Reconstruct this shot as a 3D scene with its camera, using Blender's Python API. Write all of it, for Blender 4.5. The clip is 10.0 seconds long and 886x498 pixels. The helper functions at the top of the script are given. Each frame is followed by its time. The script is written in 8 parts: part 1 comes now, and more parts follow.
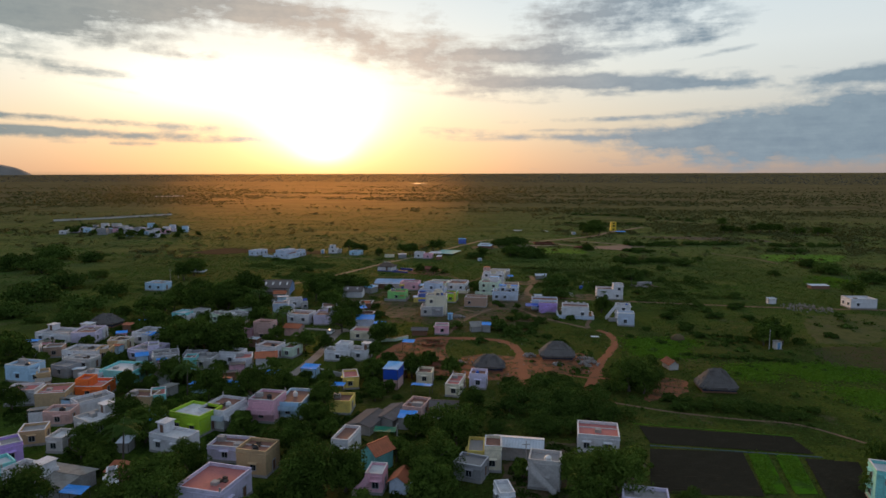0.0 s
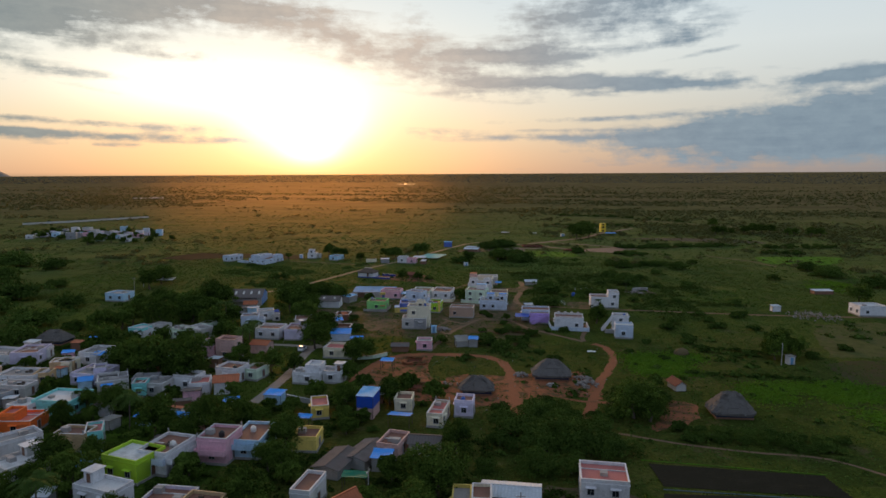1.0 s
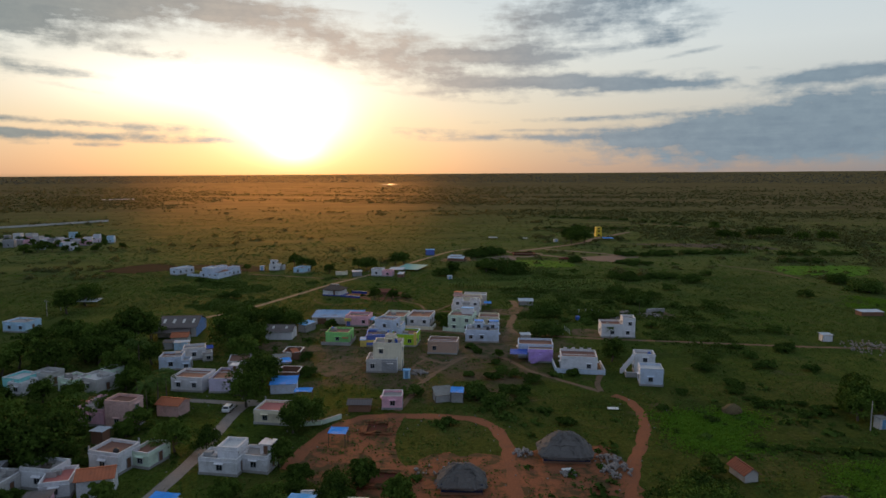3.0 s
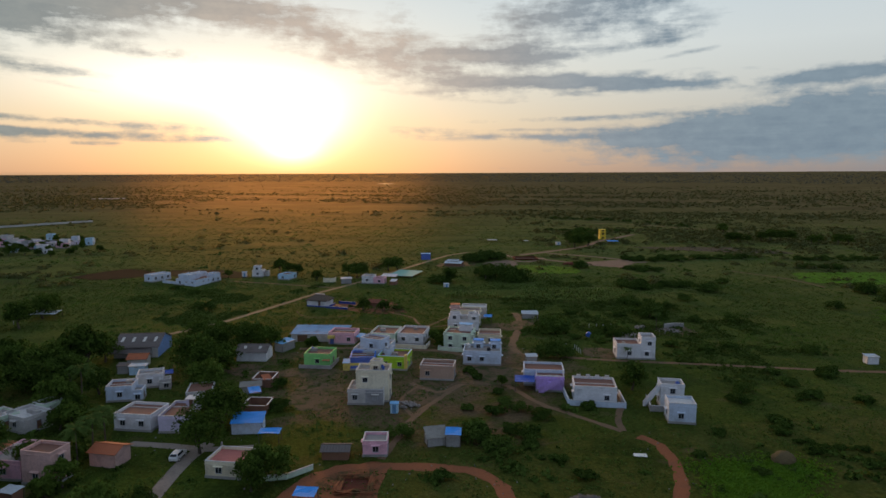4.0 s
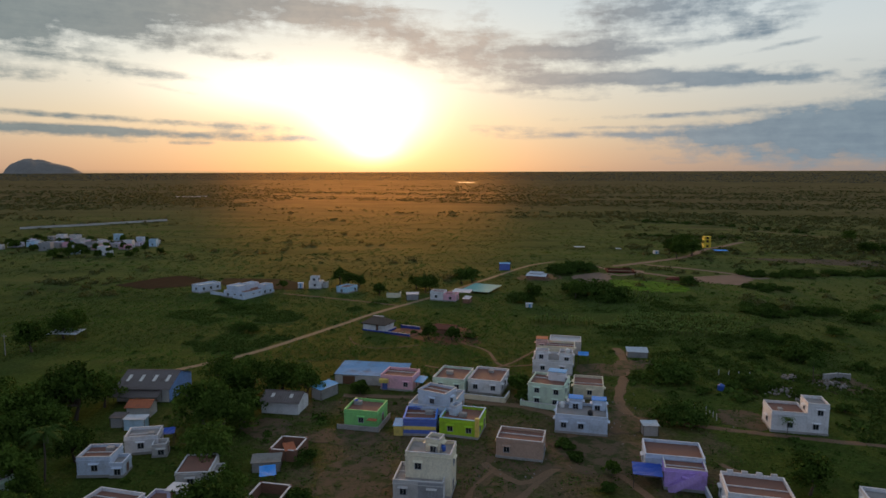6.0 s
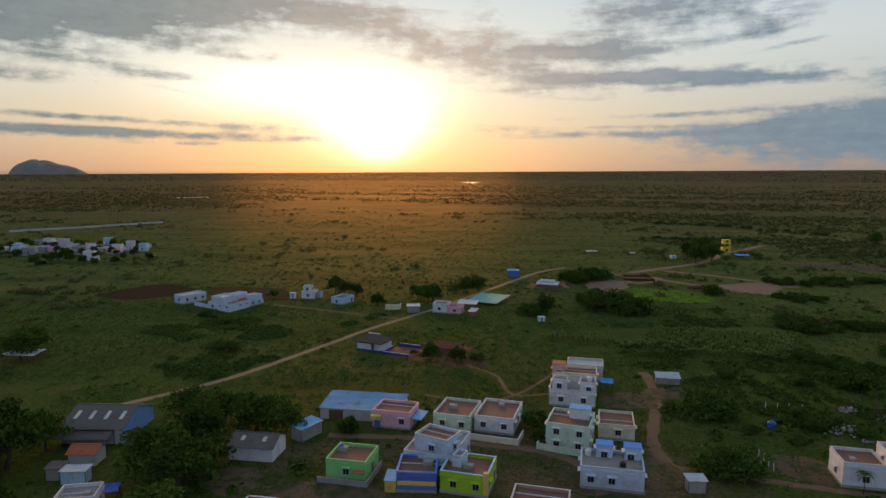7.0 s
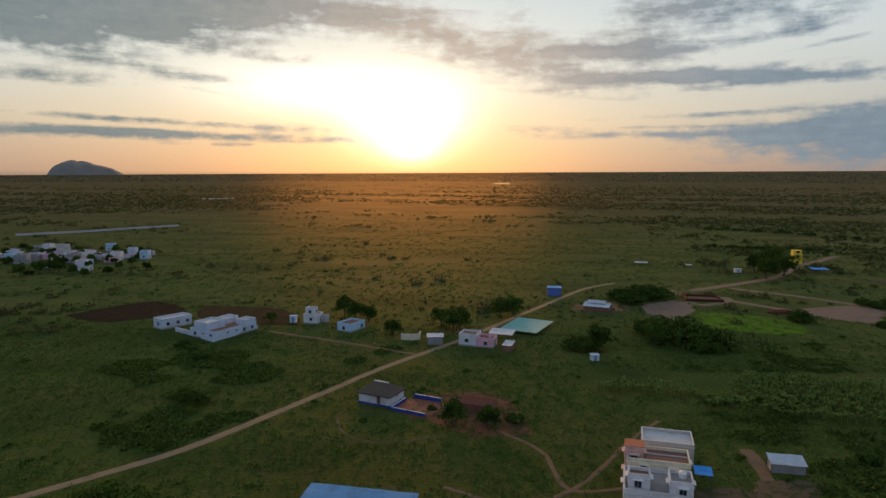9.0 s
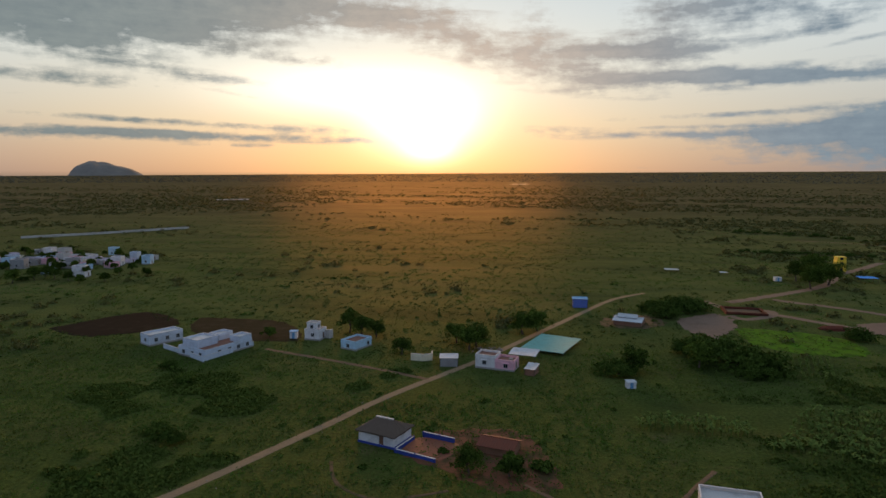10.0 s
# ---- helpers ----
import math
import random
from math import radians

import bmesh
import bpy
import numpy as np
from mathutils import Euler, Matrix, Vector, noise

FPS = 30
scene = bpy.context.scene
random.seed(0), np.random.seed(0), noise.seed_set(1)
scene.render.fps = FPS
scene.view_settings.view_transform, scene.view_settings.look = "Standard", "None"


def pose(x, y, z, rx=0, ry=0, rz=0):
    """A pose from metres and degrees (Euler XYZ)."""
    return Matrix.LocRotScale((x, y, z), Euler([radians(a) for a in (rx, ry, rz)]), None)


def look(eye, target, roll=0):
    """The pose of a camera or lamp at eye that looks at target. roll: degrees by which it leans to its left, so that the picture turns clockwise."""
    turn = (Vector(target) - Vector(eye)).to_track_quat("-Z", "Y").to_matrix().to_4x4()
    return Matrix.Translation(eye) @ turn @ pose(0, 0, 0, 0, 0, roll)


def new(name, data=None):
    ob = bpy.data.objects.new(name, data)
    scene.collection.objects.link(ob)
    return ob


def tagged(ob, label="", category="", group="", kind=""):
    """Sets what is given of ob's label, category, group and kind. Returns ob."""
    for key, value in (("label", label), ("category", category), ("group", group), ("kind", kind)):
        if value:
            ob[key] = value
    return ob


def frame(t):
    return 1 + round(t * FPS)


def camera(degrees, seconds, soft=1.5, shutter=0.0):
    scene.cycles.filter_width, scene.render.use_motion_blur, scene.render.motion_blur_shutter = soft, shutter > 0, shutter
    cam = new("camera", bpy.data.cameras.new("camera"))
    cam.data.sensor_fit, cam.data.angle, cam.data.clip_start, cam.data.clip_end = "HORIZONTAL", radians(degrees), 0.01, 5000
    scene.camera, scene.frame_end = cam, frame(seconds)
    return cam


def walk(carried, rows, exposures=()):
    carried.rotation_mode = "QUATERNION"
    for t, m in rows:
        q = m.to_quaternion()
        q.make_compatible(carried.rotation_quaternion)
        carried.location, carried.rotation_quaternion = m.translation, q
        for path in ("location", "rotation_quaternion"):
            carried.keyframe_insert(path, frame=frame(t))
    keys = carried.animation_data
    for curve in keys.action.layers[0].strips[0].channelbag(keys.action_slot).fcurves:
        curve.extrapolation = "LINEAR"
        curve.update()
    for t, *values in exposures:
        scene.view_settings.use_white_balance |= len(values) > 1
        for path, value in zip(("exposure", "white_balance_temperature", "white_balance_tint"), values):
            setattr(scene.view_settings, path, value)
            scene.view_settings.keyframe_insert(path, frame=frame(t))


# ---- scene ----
cam = camera(68.3, 10.0, soft=1.55)
METRES, EYE, TILT, LEAN, TURN = 218.4, 50.0, 0.0, 0.0, 0.0
ROWS = [
    (0.0, 0.0, 0.0, 0.0, 0.04, -6.61, -0.35),
    (0.5, 0.0024, 0.0351, 0.0001, -0.61, -6.58, -0.25),
    (1.0, 0.0058, 0.0811, 0.0002, -1.15, -6.57, -0.18),
    (1.5, 0.0097, 0.1319, 0.0003, -1.58, -6.56, -0.11),
    (2.0, 0.0138, 0.1847, 0.0004, -1.91, -6.57, -0.1),
    (2.5, 0.0179, 0.2384, 0.0005, -2.19, -6.57, -0.07),
    (4.0, 0.0303, 0.4008, 0.0008, -2.59, -6.64, -0.23),
    (4.5, 0.0326, 0.453, 0.0011, -0.23, -6.68, -0.37),
    (5.0, 0.0334, 0.5026, 0.0015, 1.62, -6.73, -0.38),
    (5.5, 0.0328, 0.5524, 0.0015, 3.03, -6.76, -0.36),
    (6.0, 0.0314, 0.601, 0.0019, 4.3, -6.8, -0.3),
    (7.5, 0.0239, 0.7534, 0.0024, 5.11, -6.79, -0.22),
    (8.0, 0.0207, 0.8035, 0.0024, 6.01, -6.78, -0.26),
    (8.5, 0.0169, 0.8528, 0.0023, 6.75, -6.76, -0.23),
    (9.0, 0.0128, 0.9015, 0.0022, 7.5, -6.75, -0.21),
    (9.5, 0.0079, 0.9492, 0.0026, 8.26, -6.73, -0.18),
    (10.0, 0.0027, 0.9976, 0.0026, 9.01, -6.71, -0.18),
]
walk(cam, [(t, pose(0, 0, EYE, TILT, LEAN, TURN) @ pose(METRES * x, METRES * y, METRES * z, 90 + pitch, roll, yaw)) for t, x, y, z, yaw, pitch, roll in ROWS],
     exposures=[(0.0, 0.12), (1.0, 0.06), (3.0, -0.03), (5.0, -0.08), (10.0, -0.1)])

SKY, SUN = 1.0, 4.0      # strength of sky and sun

# ---- node helpers ----
def add_node(tree, kind, **values):
    """A node with its inputs (by name, spaces as underscores) set or linked."""
    node = tree.nodes.new(kind)
    for key, value in values.items():
        sock = node.inputs[int(key[1:])] if key[0] == "i" and key[1:].isdigit() else node.inputs[key.replace("_", " ")]
        if isinstance(value, bpy.types.NodeSocket):
            tree.links.new(value, sock)
        else:
            sock.default_value = value
    return node


def calc(tree, op, a, b=0.0, c=0.0):
    node = add_node(tree, "ShaderNodeMath", i0=a, i1=b, i2=c)
    node.operation = op
    return node.outputs[0]


def blend(tree, fac, a, b, mode="MIX"):
    node = tree.nodes.new("ShaderNodeMix")
    node.data_type, node.blend_type = "RGBA", mode
    for sock, value in ((node.inputs[0], fac), (node.inputs[6], a), (node.inputs[7], b)):
        if isinstance(value, bpy.types.NodeSocket):
            tree.links.new(value, sock)
        else:
            sock.default_value = value if not isinstance(value, tuple) else (*value[:3], 1)
    return node.outputs[2]


def ramp(tree, fac, stops):
    node = add_node(tree, "ShaderNodeValToRGB", Fac=fac)
    while len(node.color_ramp.elements) < len(stops):
        node.color_ramp.elements.new(0.5)
    for el, (pos, col) in zip(node.color_ramp.elements, stops):
        el.position, el.color = pos, (*col, 1) if isinstance(col, tuple) else (col, col, col, 1)
    return node.outputs[0]


# ---- evening sky and low sun ----
SUN_AZ, SUN_EL = radians(-10.7), radians(4.4)      # azimuth to the right of north (+y)
world = bpy.data.worlds.new("evening_sky")
scene.world = world
world.use_nodes = True
W = world.node_tree
W.nodes.clear()
ways = add_node(W, "ShaderNodeSeparateXYZ", Vector=W.nodes.new("ShaderNodeTexCoord").outputs["Generated"])
az = calc(W, "ARCTAN2", ways.outputs[0], ways.outputs[1])
el = calc(W, "ARCSINE", ways.outputs[2])


def sky_noise(sx, sy, scale, detail, seed, rough=0.55):
    at = add_node(W, "ShaderNodeCombineXYZ", X=calc(W, "MULTIPLY", az, sx), Y=calc(W, "MULTIPLY", el, sy), Z=seed)
    return add_node(W, "ShaderNodeTexNoise", Vector=at.outputs[0], Scale=scale, Detail=detail, Roughness=rough).outputs[0]


wob = calc(W, "SUBTRACT", sky_noise(1, 3.2, 5, 4, 1.3), 0.5)
puff = sky_noise(1, 2.4, 20, 8, 4.7, 0.62)
wisp = sky_noise(1, 7, 9, 6, 8.1, 0.6)


def cloud(ac, ec, wa, we, slope, amount, shake=1.0):
    """One bank of cloud: centre and half sizes in radians."""
    da = calc(W, "SUBTRACT", az, ac)
    u = calc(W, "DIVIDE", da, wa)
    v = calc(W, "DIVIDE", calc(W, "ADD", calc(W, "SUBTRACT", el, calc(W, "MULTIPLY_ADD", da, slope, ec)), calc(W, "MULTIPLY", wob, we * 2.2 * shake)), we)
    r = calc(W, "ADD", calc(W, "MULTIPLY", u, u), calc(W, "MULTIPLY", v, v))
    return calc(W, "MULTIPLY", calc(W, "POWER", 2.718, calc(W, "MULTIPLY", r, -1)), amount)


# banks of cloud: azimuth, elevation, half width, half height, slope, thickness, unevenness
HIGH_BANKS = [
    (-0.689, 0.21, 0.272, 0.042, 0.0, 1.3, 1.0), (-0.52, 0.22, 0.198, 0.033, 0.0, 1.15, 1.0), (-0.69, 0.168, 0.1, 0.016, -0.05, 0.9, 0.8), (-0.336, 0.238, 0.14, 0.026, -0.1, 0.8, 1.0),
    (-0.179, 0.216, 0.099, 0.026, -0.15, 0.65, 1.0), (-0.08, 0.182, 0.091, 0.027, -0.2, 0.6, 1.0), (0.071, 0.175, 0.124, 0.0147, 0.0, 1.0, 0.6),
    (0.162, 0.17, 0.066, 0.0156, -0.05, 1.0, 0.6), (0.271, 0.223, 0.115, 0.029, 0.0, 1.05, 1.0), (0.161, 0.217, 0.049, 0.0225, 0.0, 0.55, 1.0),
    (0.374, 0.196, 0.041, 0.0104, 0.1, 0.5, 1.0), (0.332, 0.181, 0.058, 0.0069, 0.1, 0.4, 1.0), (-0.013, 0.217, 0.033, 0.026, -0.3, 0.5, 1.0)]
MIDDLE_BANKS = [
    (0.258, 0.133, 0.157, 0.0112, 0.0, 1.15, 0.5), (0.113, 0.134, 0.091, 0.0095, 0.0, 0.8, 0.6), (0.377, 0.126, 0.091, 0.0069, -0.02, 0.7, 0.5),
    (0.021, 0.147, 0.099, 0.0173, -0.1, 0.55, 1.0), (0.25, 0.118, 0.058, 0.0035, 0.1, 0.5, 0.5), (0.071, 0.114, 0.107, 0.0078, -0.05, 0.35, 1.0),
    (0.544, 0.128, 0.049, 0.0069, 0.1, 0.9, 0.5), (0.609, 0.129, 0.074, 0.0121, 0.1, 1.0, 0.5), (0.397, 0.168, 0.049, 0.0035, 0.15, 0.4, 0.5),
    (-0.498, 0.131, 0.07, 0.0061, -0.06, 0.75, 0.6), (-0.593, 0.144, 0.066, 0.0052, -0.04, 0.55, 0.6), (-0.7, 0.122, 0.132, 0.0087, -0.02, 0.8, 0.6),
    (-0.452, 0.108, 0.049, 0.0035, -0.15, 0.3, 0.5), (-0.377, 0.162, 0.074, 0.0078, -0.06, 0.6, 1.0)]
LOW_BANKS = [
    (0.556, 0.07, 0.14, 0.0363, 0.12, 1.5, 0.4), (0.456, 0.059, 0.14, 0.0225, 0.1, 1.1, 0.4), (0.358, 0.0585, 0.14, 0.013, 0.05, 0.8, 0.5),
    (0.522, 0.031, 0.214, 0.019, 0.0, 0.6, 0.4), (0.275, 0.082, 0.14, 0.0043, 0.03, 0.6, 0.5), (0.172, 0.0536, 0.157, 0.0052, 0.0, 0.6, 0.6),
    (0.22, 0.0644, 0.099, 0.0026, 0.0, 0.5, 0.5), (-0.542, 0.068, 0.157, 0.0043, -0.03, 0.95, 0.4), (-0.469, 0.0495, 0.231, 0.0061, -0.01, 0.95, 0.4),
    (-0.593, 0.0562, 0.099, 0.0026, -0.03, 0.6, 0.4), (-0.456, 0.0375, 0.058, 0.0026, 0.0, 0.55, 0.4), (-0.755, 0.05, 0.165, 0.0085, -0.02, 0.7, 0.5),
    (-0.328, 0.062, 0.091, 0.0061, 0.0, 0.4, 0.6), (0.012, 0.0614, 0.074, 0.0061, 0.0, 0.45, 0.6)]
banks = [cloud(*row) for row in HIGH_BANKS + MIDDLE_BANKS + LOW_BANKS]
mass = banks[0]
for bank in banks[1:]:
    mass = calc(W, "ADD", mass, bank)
# the rest of the sky goes on with broken cloud
high = add_node(W, "ShaderNodeMapRange", Value=el, From_Min=0.24, From_Max=0.4, To_Min=0.0, To_Max=0.75).outputs[0]
mass = calc(W, "ADD", mass, calc(W, "MULTIPLY", high, wisp))
reach = calc(W, "MINIMUM", calc(W, "MULTIPLY", mass, 2.2), 1.0)
rag = calc(W, "ADD", calc(W, "MULTIPLY", calc(W, "SUBTRACT", puff, 0.5), 2.1), calc(W, "MULTIPLY", calc(W, "SUBTRACT", wisp, 0.5), 1.1))
streaks = sky_noise(0.8, 16, 7, 5, 2.9, 0.6)
rag = calc(W, "ADD", rag, calc(W, "MULTIPLY", calc(W, "SUBTRACT", streaks, 0.5), 0.4))
fleck = sky_noise(1, 1.5, 46, 6, 6.3, 0.62)
rag = calc(W, "ADD", rag, calc(W, "MULTIPLY", calc(W, "SUBTRACT", fleck, 0.5), 1.3))
mass = calc(W, "MULTIPLY_ADD", rag, reach, mass)
mass = calc(W, "ADD", mass, add_node(W, "ShaderNodeMapRange", Value=wisp, From_Min=0.54, From_Max=0.8, To_Min=0.0, To_Max=0.35).outputs[0])
mass = add_node(W, "ShaderNodeMapRange", Value=mass, From_Min=0.16, From_Max=1.02, To_Min=0.0, To_Max=0.95).outputs[0]

# nearness to the sun: a wide warm glow and a burnt-out core
toward = (math.sin(SUN_AZ) * math.cos(SUN_EL), math.cos(SUN_AZ) * math.cos(SUN_EL), math.sin(SUN_EL))


def glow(da, ec, wa, we, amount):
    u = calc(W, "DIVIDE", calc(W, "SUBTRACT", az, SUN_AZ + da), wa)
    v = calc(W, "DIVIDE", calc(W, "SUBTRACT", el, ec), we)
    r = calc(W, "ADD", calc(W, "MULTIPLY", u, u), calc(W, "MULTIPLY", v, v))
    return calc(W, "MULTIPLY", calc(W, "POWER", 2.718, calc(W, "MULTIPLY", r, -1)), amount)


core = calc(W, "ADD", glow(0.0, 0.075, 0.075, 0.042, 1.5), calc(W, "ADD", glow(-0.1, 0.118, 0.17, 0.036, 0.8), glow(0.008, 0.034, 0.036, 0.018, 0.9)))
warm = glow(-0.1, 0.06, 0.62, 0.21, 1.0)
low = add_node(W, "ShaderNodeMapRange", Value=el, From_Min=0.0, From_Max=0.3).outputs[0]
near_sky = ramp(W, low, [(0.0, (0.72, 0.44, 0.27)), (0.1, (0.84, 0.56, 0.36)), (0.25, (0.93, 0.75, 0.52)), (0.5, (0.95, 0.92, 0.79)), (0.75, (0.88, 0.93, 0.9)), (1.0, (0.8, 0.88, 0.9))])
right_sky = ramp(W, low, [(0.0, (0.23, 0.25, 0.29)), (0.12, (0.3, 0.32, 0.35)), (0.3, (0.5, 0.53, 0.54)), (0.6, (0.67, 0.73, 0.75)), (1.0, (0.61, 0.72, 0.79))])
facing = add_node(W, "ShaderNodeMapRange", Value=ways.outputs[1], From_Min=0.75, From_Max=-0.3).outputs[0]
overhead = add_node(W, "ShaderNodeMapRange", Value=el, From_Min=0.3, From_Max=0.9).outputs[0]
far_sky = blend(W, facing, blend(W, overhead, right_sky, (0.37, 0.42, 0.49)), (0.37, 0.46, 0.65))
nishita = W.nodes.new("ShaderNodeTexSky")
nishita.sky_type, nishita.sun_disc = "NISHITA", False
nishita.sun_elevation, nishita.sun_rotation = SUN_EL, SUN_AZ
clear = blend(W, 0.12, blend(W, warm, far_sky, near_sky), blend(W, 1.0, nishita.outputs[0], (0.12, 0.12, 0.12), "MULTIPLY"))
east = add_node(W, "ShaderNodeMapRange", Value=az, From_Min=-0.25, From_Max=0.25).outputs[0]
shade = blend(W, glow(0.06, 0.12, 0.28, 0.2, 1.0), blend(W, east, (0.21, 0.255, 0.265), (0.2, 0.272, 0.34)), (0.6, 0.49, 0.41))
shade = blend(W, 1.0, shade, ramp(W, calc(W, "ADD", calc(W, "MULTIPLY", calc(W, "ADD", puff, fleck), 0.35), calc(W, "MULTIPLY", streaks, 0.3)), [(0.36, (0.86, 0.88, 0.9)), (0.64, (1.22, 1.18, 1.12))]), "MULTIPLY")
sky = blend(W, mass, clear, shade)
sky = blend(W, 1.0, sky, blend(W, core, (0, 0, 0), (1.0, 0.93, 0.8)), "ADD")
ground_half = add_node(W, "ShaderNodeMapRange", Value=el, From_Min=-0.02, From_Max=0.0).outputs[0]
sky = blend(W, ground_half, (0.03, 0.035, 0.03), sky)
W.links.new(add_node(W, "ShaderNodeBackground", Color=sky, Strength=SKY).outputs[0], W.nodes.new("ShaderNodeOutputWorld").inputs[0])

sun = new("sun", bpy.data.lights.new("sun", "SUN"))
sun.data.energy, sun.data.angle, sun.data.color = SUN, radians(24), (1.0, 0.5, 0.17)
sun.matrix_world = look((0, 0, 0), [-c for c in toward])

# ---- materials ----
MATERIALS = {}


def material(name, colour, rough=0.8, grain=0.5, vary=0.12, stain=0.15, bump=0.2, metal=0.0, streak=False, spec=0.4, spot=None):
    """A procedural surface: fine grain, large stains, and a shift from object to object."""
    if name in MATERIALS:
        return MATERIALS[name]
    m = MATERIALS[name] = bpy.data.materials.new(name)
    m.use_nodes = True
    T = m.node_tree
    T.nodes.clear()
    at = T.nodes.new("ShaderNodeTexCoord").outputs["Object"]
    rnd = T.nodes.new("ShaderNodeObjectInfo").outputs["Random"]
    shift = add_node(T, "ShaderNodeVectorMath", i0=at, i1=add_node(T, "ShaderNodeCombineXYZ", X=calc(T, "MULTIPLY", rnd, 37.0), Y=calc(T, "MULTIPLY", rnd, 11.0)).outputs[0]).outputs[0]
    fine = add_node(T, "ShaderNodeTexNoise", Vector=shift, Scale=grain * 8, Detail=5.0, Roughness=0.6).outputs[0]
    wide = add_node(T, "ShaderNodeTexNoise", Vector=shift, Scale=grain * 0.7, Detail=4.0, Roughness=0.6).outputs[0]
    col = blend(T, 1.0, colour, ramp(T, rnd, [(0.0, 1 - vary), (1.0, 1 + vary * 0.3)]), "MULTIPLY")
    dirt = tuple(c * 0.45 + d for c, d in zip(colour, (0.045, 0.035, 0.025)))
    patch = add_node(T, "ShaderNodeMapRange", Value=wide, From_Min=0.5, From_Max=0.72, To_Max=stain * 2.5).outputs[0]
    col = blend(T, patch, col, dirt)
    if spot:
        bits = add_node(T, "ShaderNodeTexNoise", Vector=at, Scale=0.3, Detail=6.0, Roughness=0.7).outputs[0]
        col = blend(T, add_node(T, "ShaderNodeMapRange", Value=bits, From_Min=0.47, From_Max=0.58, To_Max=0.85).outputs[0], col, spot)
    if streak:
        tall = add_node(T, "ShaderNodeMapping", Vector=shift, Scale=(1.7, 1.7, 0.3))
        lines = add_node(T, "ShaderNodeTexNoise", Vector=tall.outputs[0], Scale=1.0, Detail=4.0).outputs[0]
        col = blend(T, add_node(T, "ShaderNodeMapRange", Value=lines, From_Min=0.55, From_Max=0.8, To_Max=0.42).outputs[0], col, dirt)
    col = blend(T, 0.35, col, blend(T, 1.0, col, ramp(T, fine, [(0.3, 0.55), (0.7, 1.35)]), "MULTIPLY"))
    lift = add_node(T, "ShaderNodeBump", Strength=bump, Distance=0.03, Height=fine)
    b = add_node(T, "ShaderNodeBsdfPrincipled", Base_Color=col, Roughness=rough, Metallic=metal, Normal=lift.outputs[0])
    b.inputs["Specular IOR Level"].default_value = spec
    T.links.new(b.outputs[0], T.nodes.new("ShaderNodeOutputMaterial").inputs[0])
    return m


def leaf_material(name, dark, light, glow=0.22, rough=0.85, spec=0.02, forward=0.0, fields=False):
    """Leaves: two greens from clump to clump, with light through the blade."""
    m = MATERIALS[name] = bpy.data.materials.new(name)
    m.use_nodes = True
    T = m.node_tree
    T.nodes.clear()
    rnd = T.nodes.new("ShaderNodeObjectInfo").outputs["Random"]
    isl = T.nodes.new("ShaderNodeNewGeometry").outputs["Random Per Island"]
    pos = T.nodes.new("ShaderNodeNewGeometry").outputs["Position"]
    broad = add_node(T, "ShaderNodeTexNoise", Vector=pos, Scale=0.35, Detail=3.0).outputs[0]
    f = calc(T, "ADD", calc(T, "MULTIPLY", isl, 0.4), calc(T, "ADD", calc(T, "MULTIPLY", rnd, 0.35), calc(T, "SUBTRACT", broad, 0.35)))
    col = blend(T, f, dark, light)
    if fields:
        plot = add_node(T, "ShaderNodeTexNoise", Vector=add_node(T, "ShaderNodeMapping", Vector=pos, Rotation=(0, 0, 0.3), Scale=(0.006, 0.016, 0.0)).outputs[0], Scale=1.0, Detail=5.0, Roughness=0.65).outputs[0]
        col = blend(T, 1.0, col, ramp(T, plot, [(0.34, (1.45, 1.1, 1.0)), (0.43, (0.9, 1.35, 0.9)), (0.5, (1.1, 1.1, 1.0)), (0.57, (0.55, 0.62, 0.6)), (0.66, (1.2, 1.05, 0.9))]), "MULTIPLY")
    b = add_node(T, "ShaderNodeBsdfPrincipled", Base_Color=col, Roughness=rough)
    b.inputs["Specular IOR Level"].default_value = spec
    tr = add_node(T, "ShaderNodeBsdfTranslucent", Color=blend(T, 1.0, col, (1.1, 1.2, 0.4), "MULTIPLY"))
    mix = add_node(T, "ShaderNodeMixShader", Fac=glow, i1=b.outputs[0], i2=tr.outputs[0])
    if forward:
        # orange refraction lobe put in to imitate the low sun's glare over the plain
        glare_lobe = add_node(T, "ShaderNodeBsdfRefraction", Color=(0.55, 0.38, 0.14, 1), Roughness=1.0, IOR=1.13)
        mix = add_node(T, "ShaderNodeMixShader", Fac=forward, i1=mix.outputs[0], i2=glare_lobe.outputs[0])
    T.links.new(mix.outputs[0], T.nodes.new("ShaderNodeOutputMaterial").inputs[0])
    return m


def glass_material():
    m = bpy.data.materials.new("window_glass")
    m.use_nodes = True
    b = m.node_tree.nodes["Principled BSDF"]
    b.inputs["Base Color"].default_value = (0.02, 0.024, 0.03, 1)
    b.inputs["Roughness"].default_value = 0.12
    return m


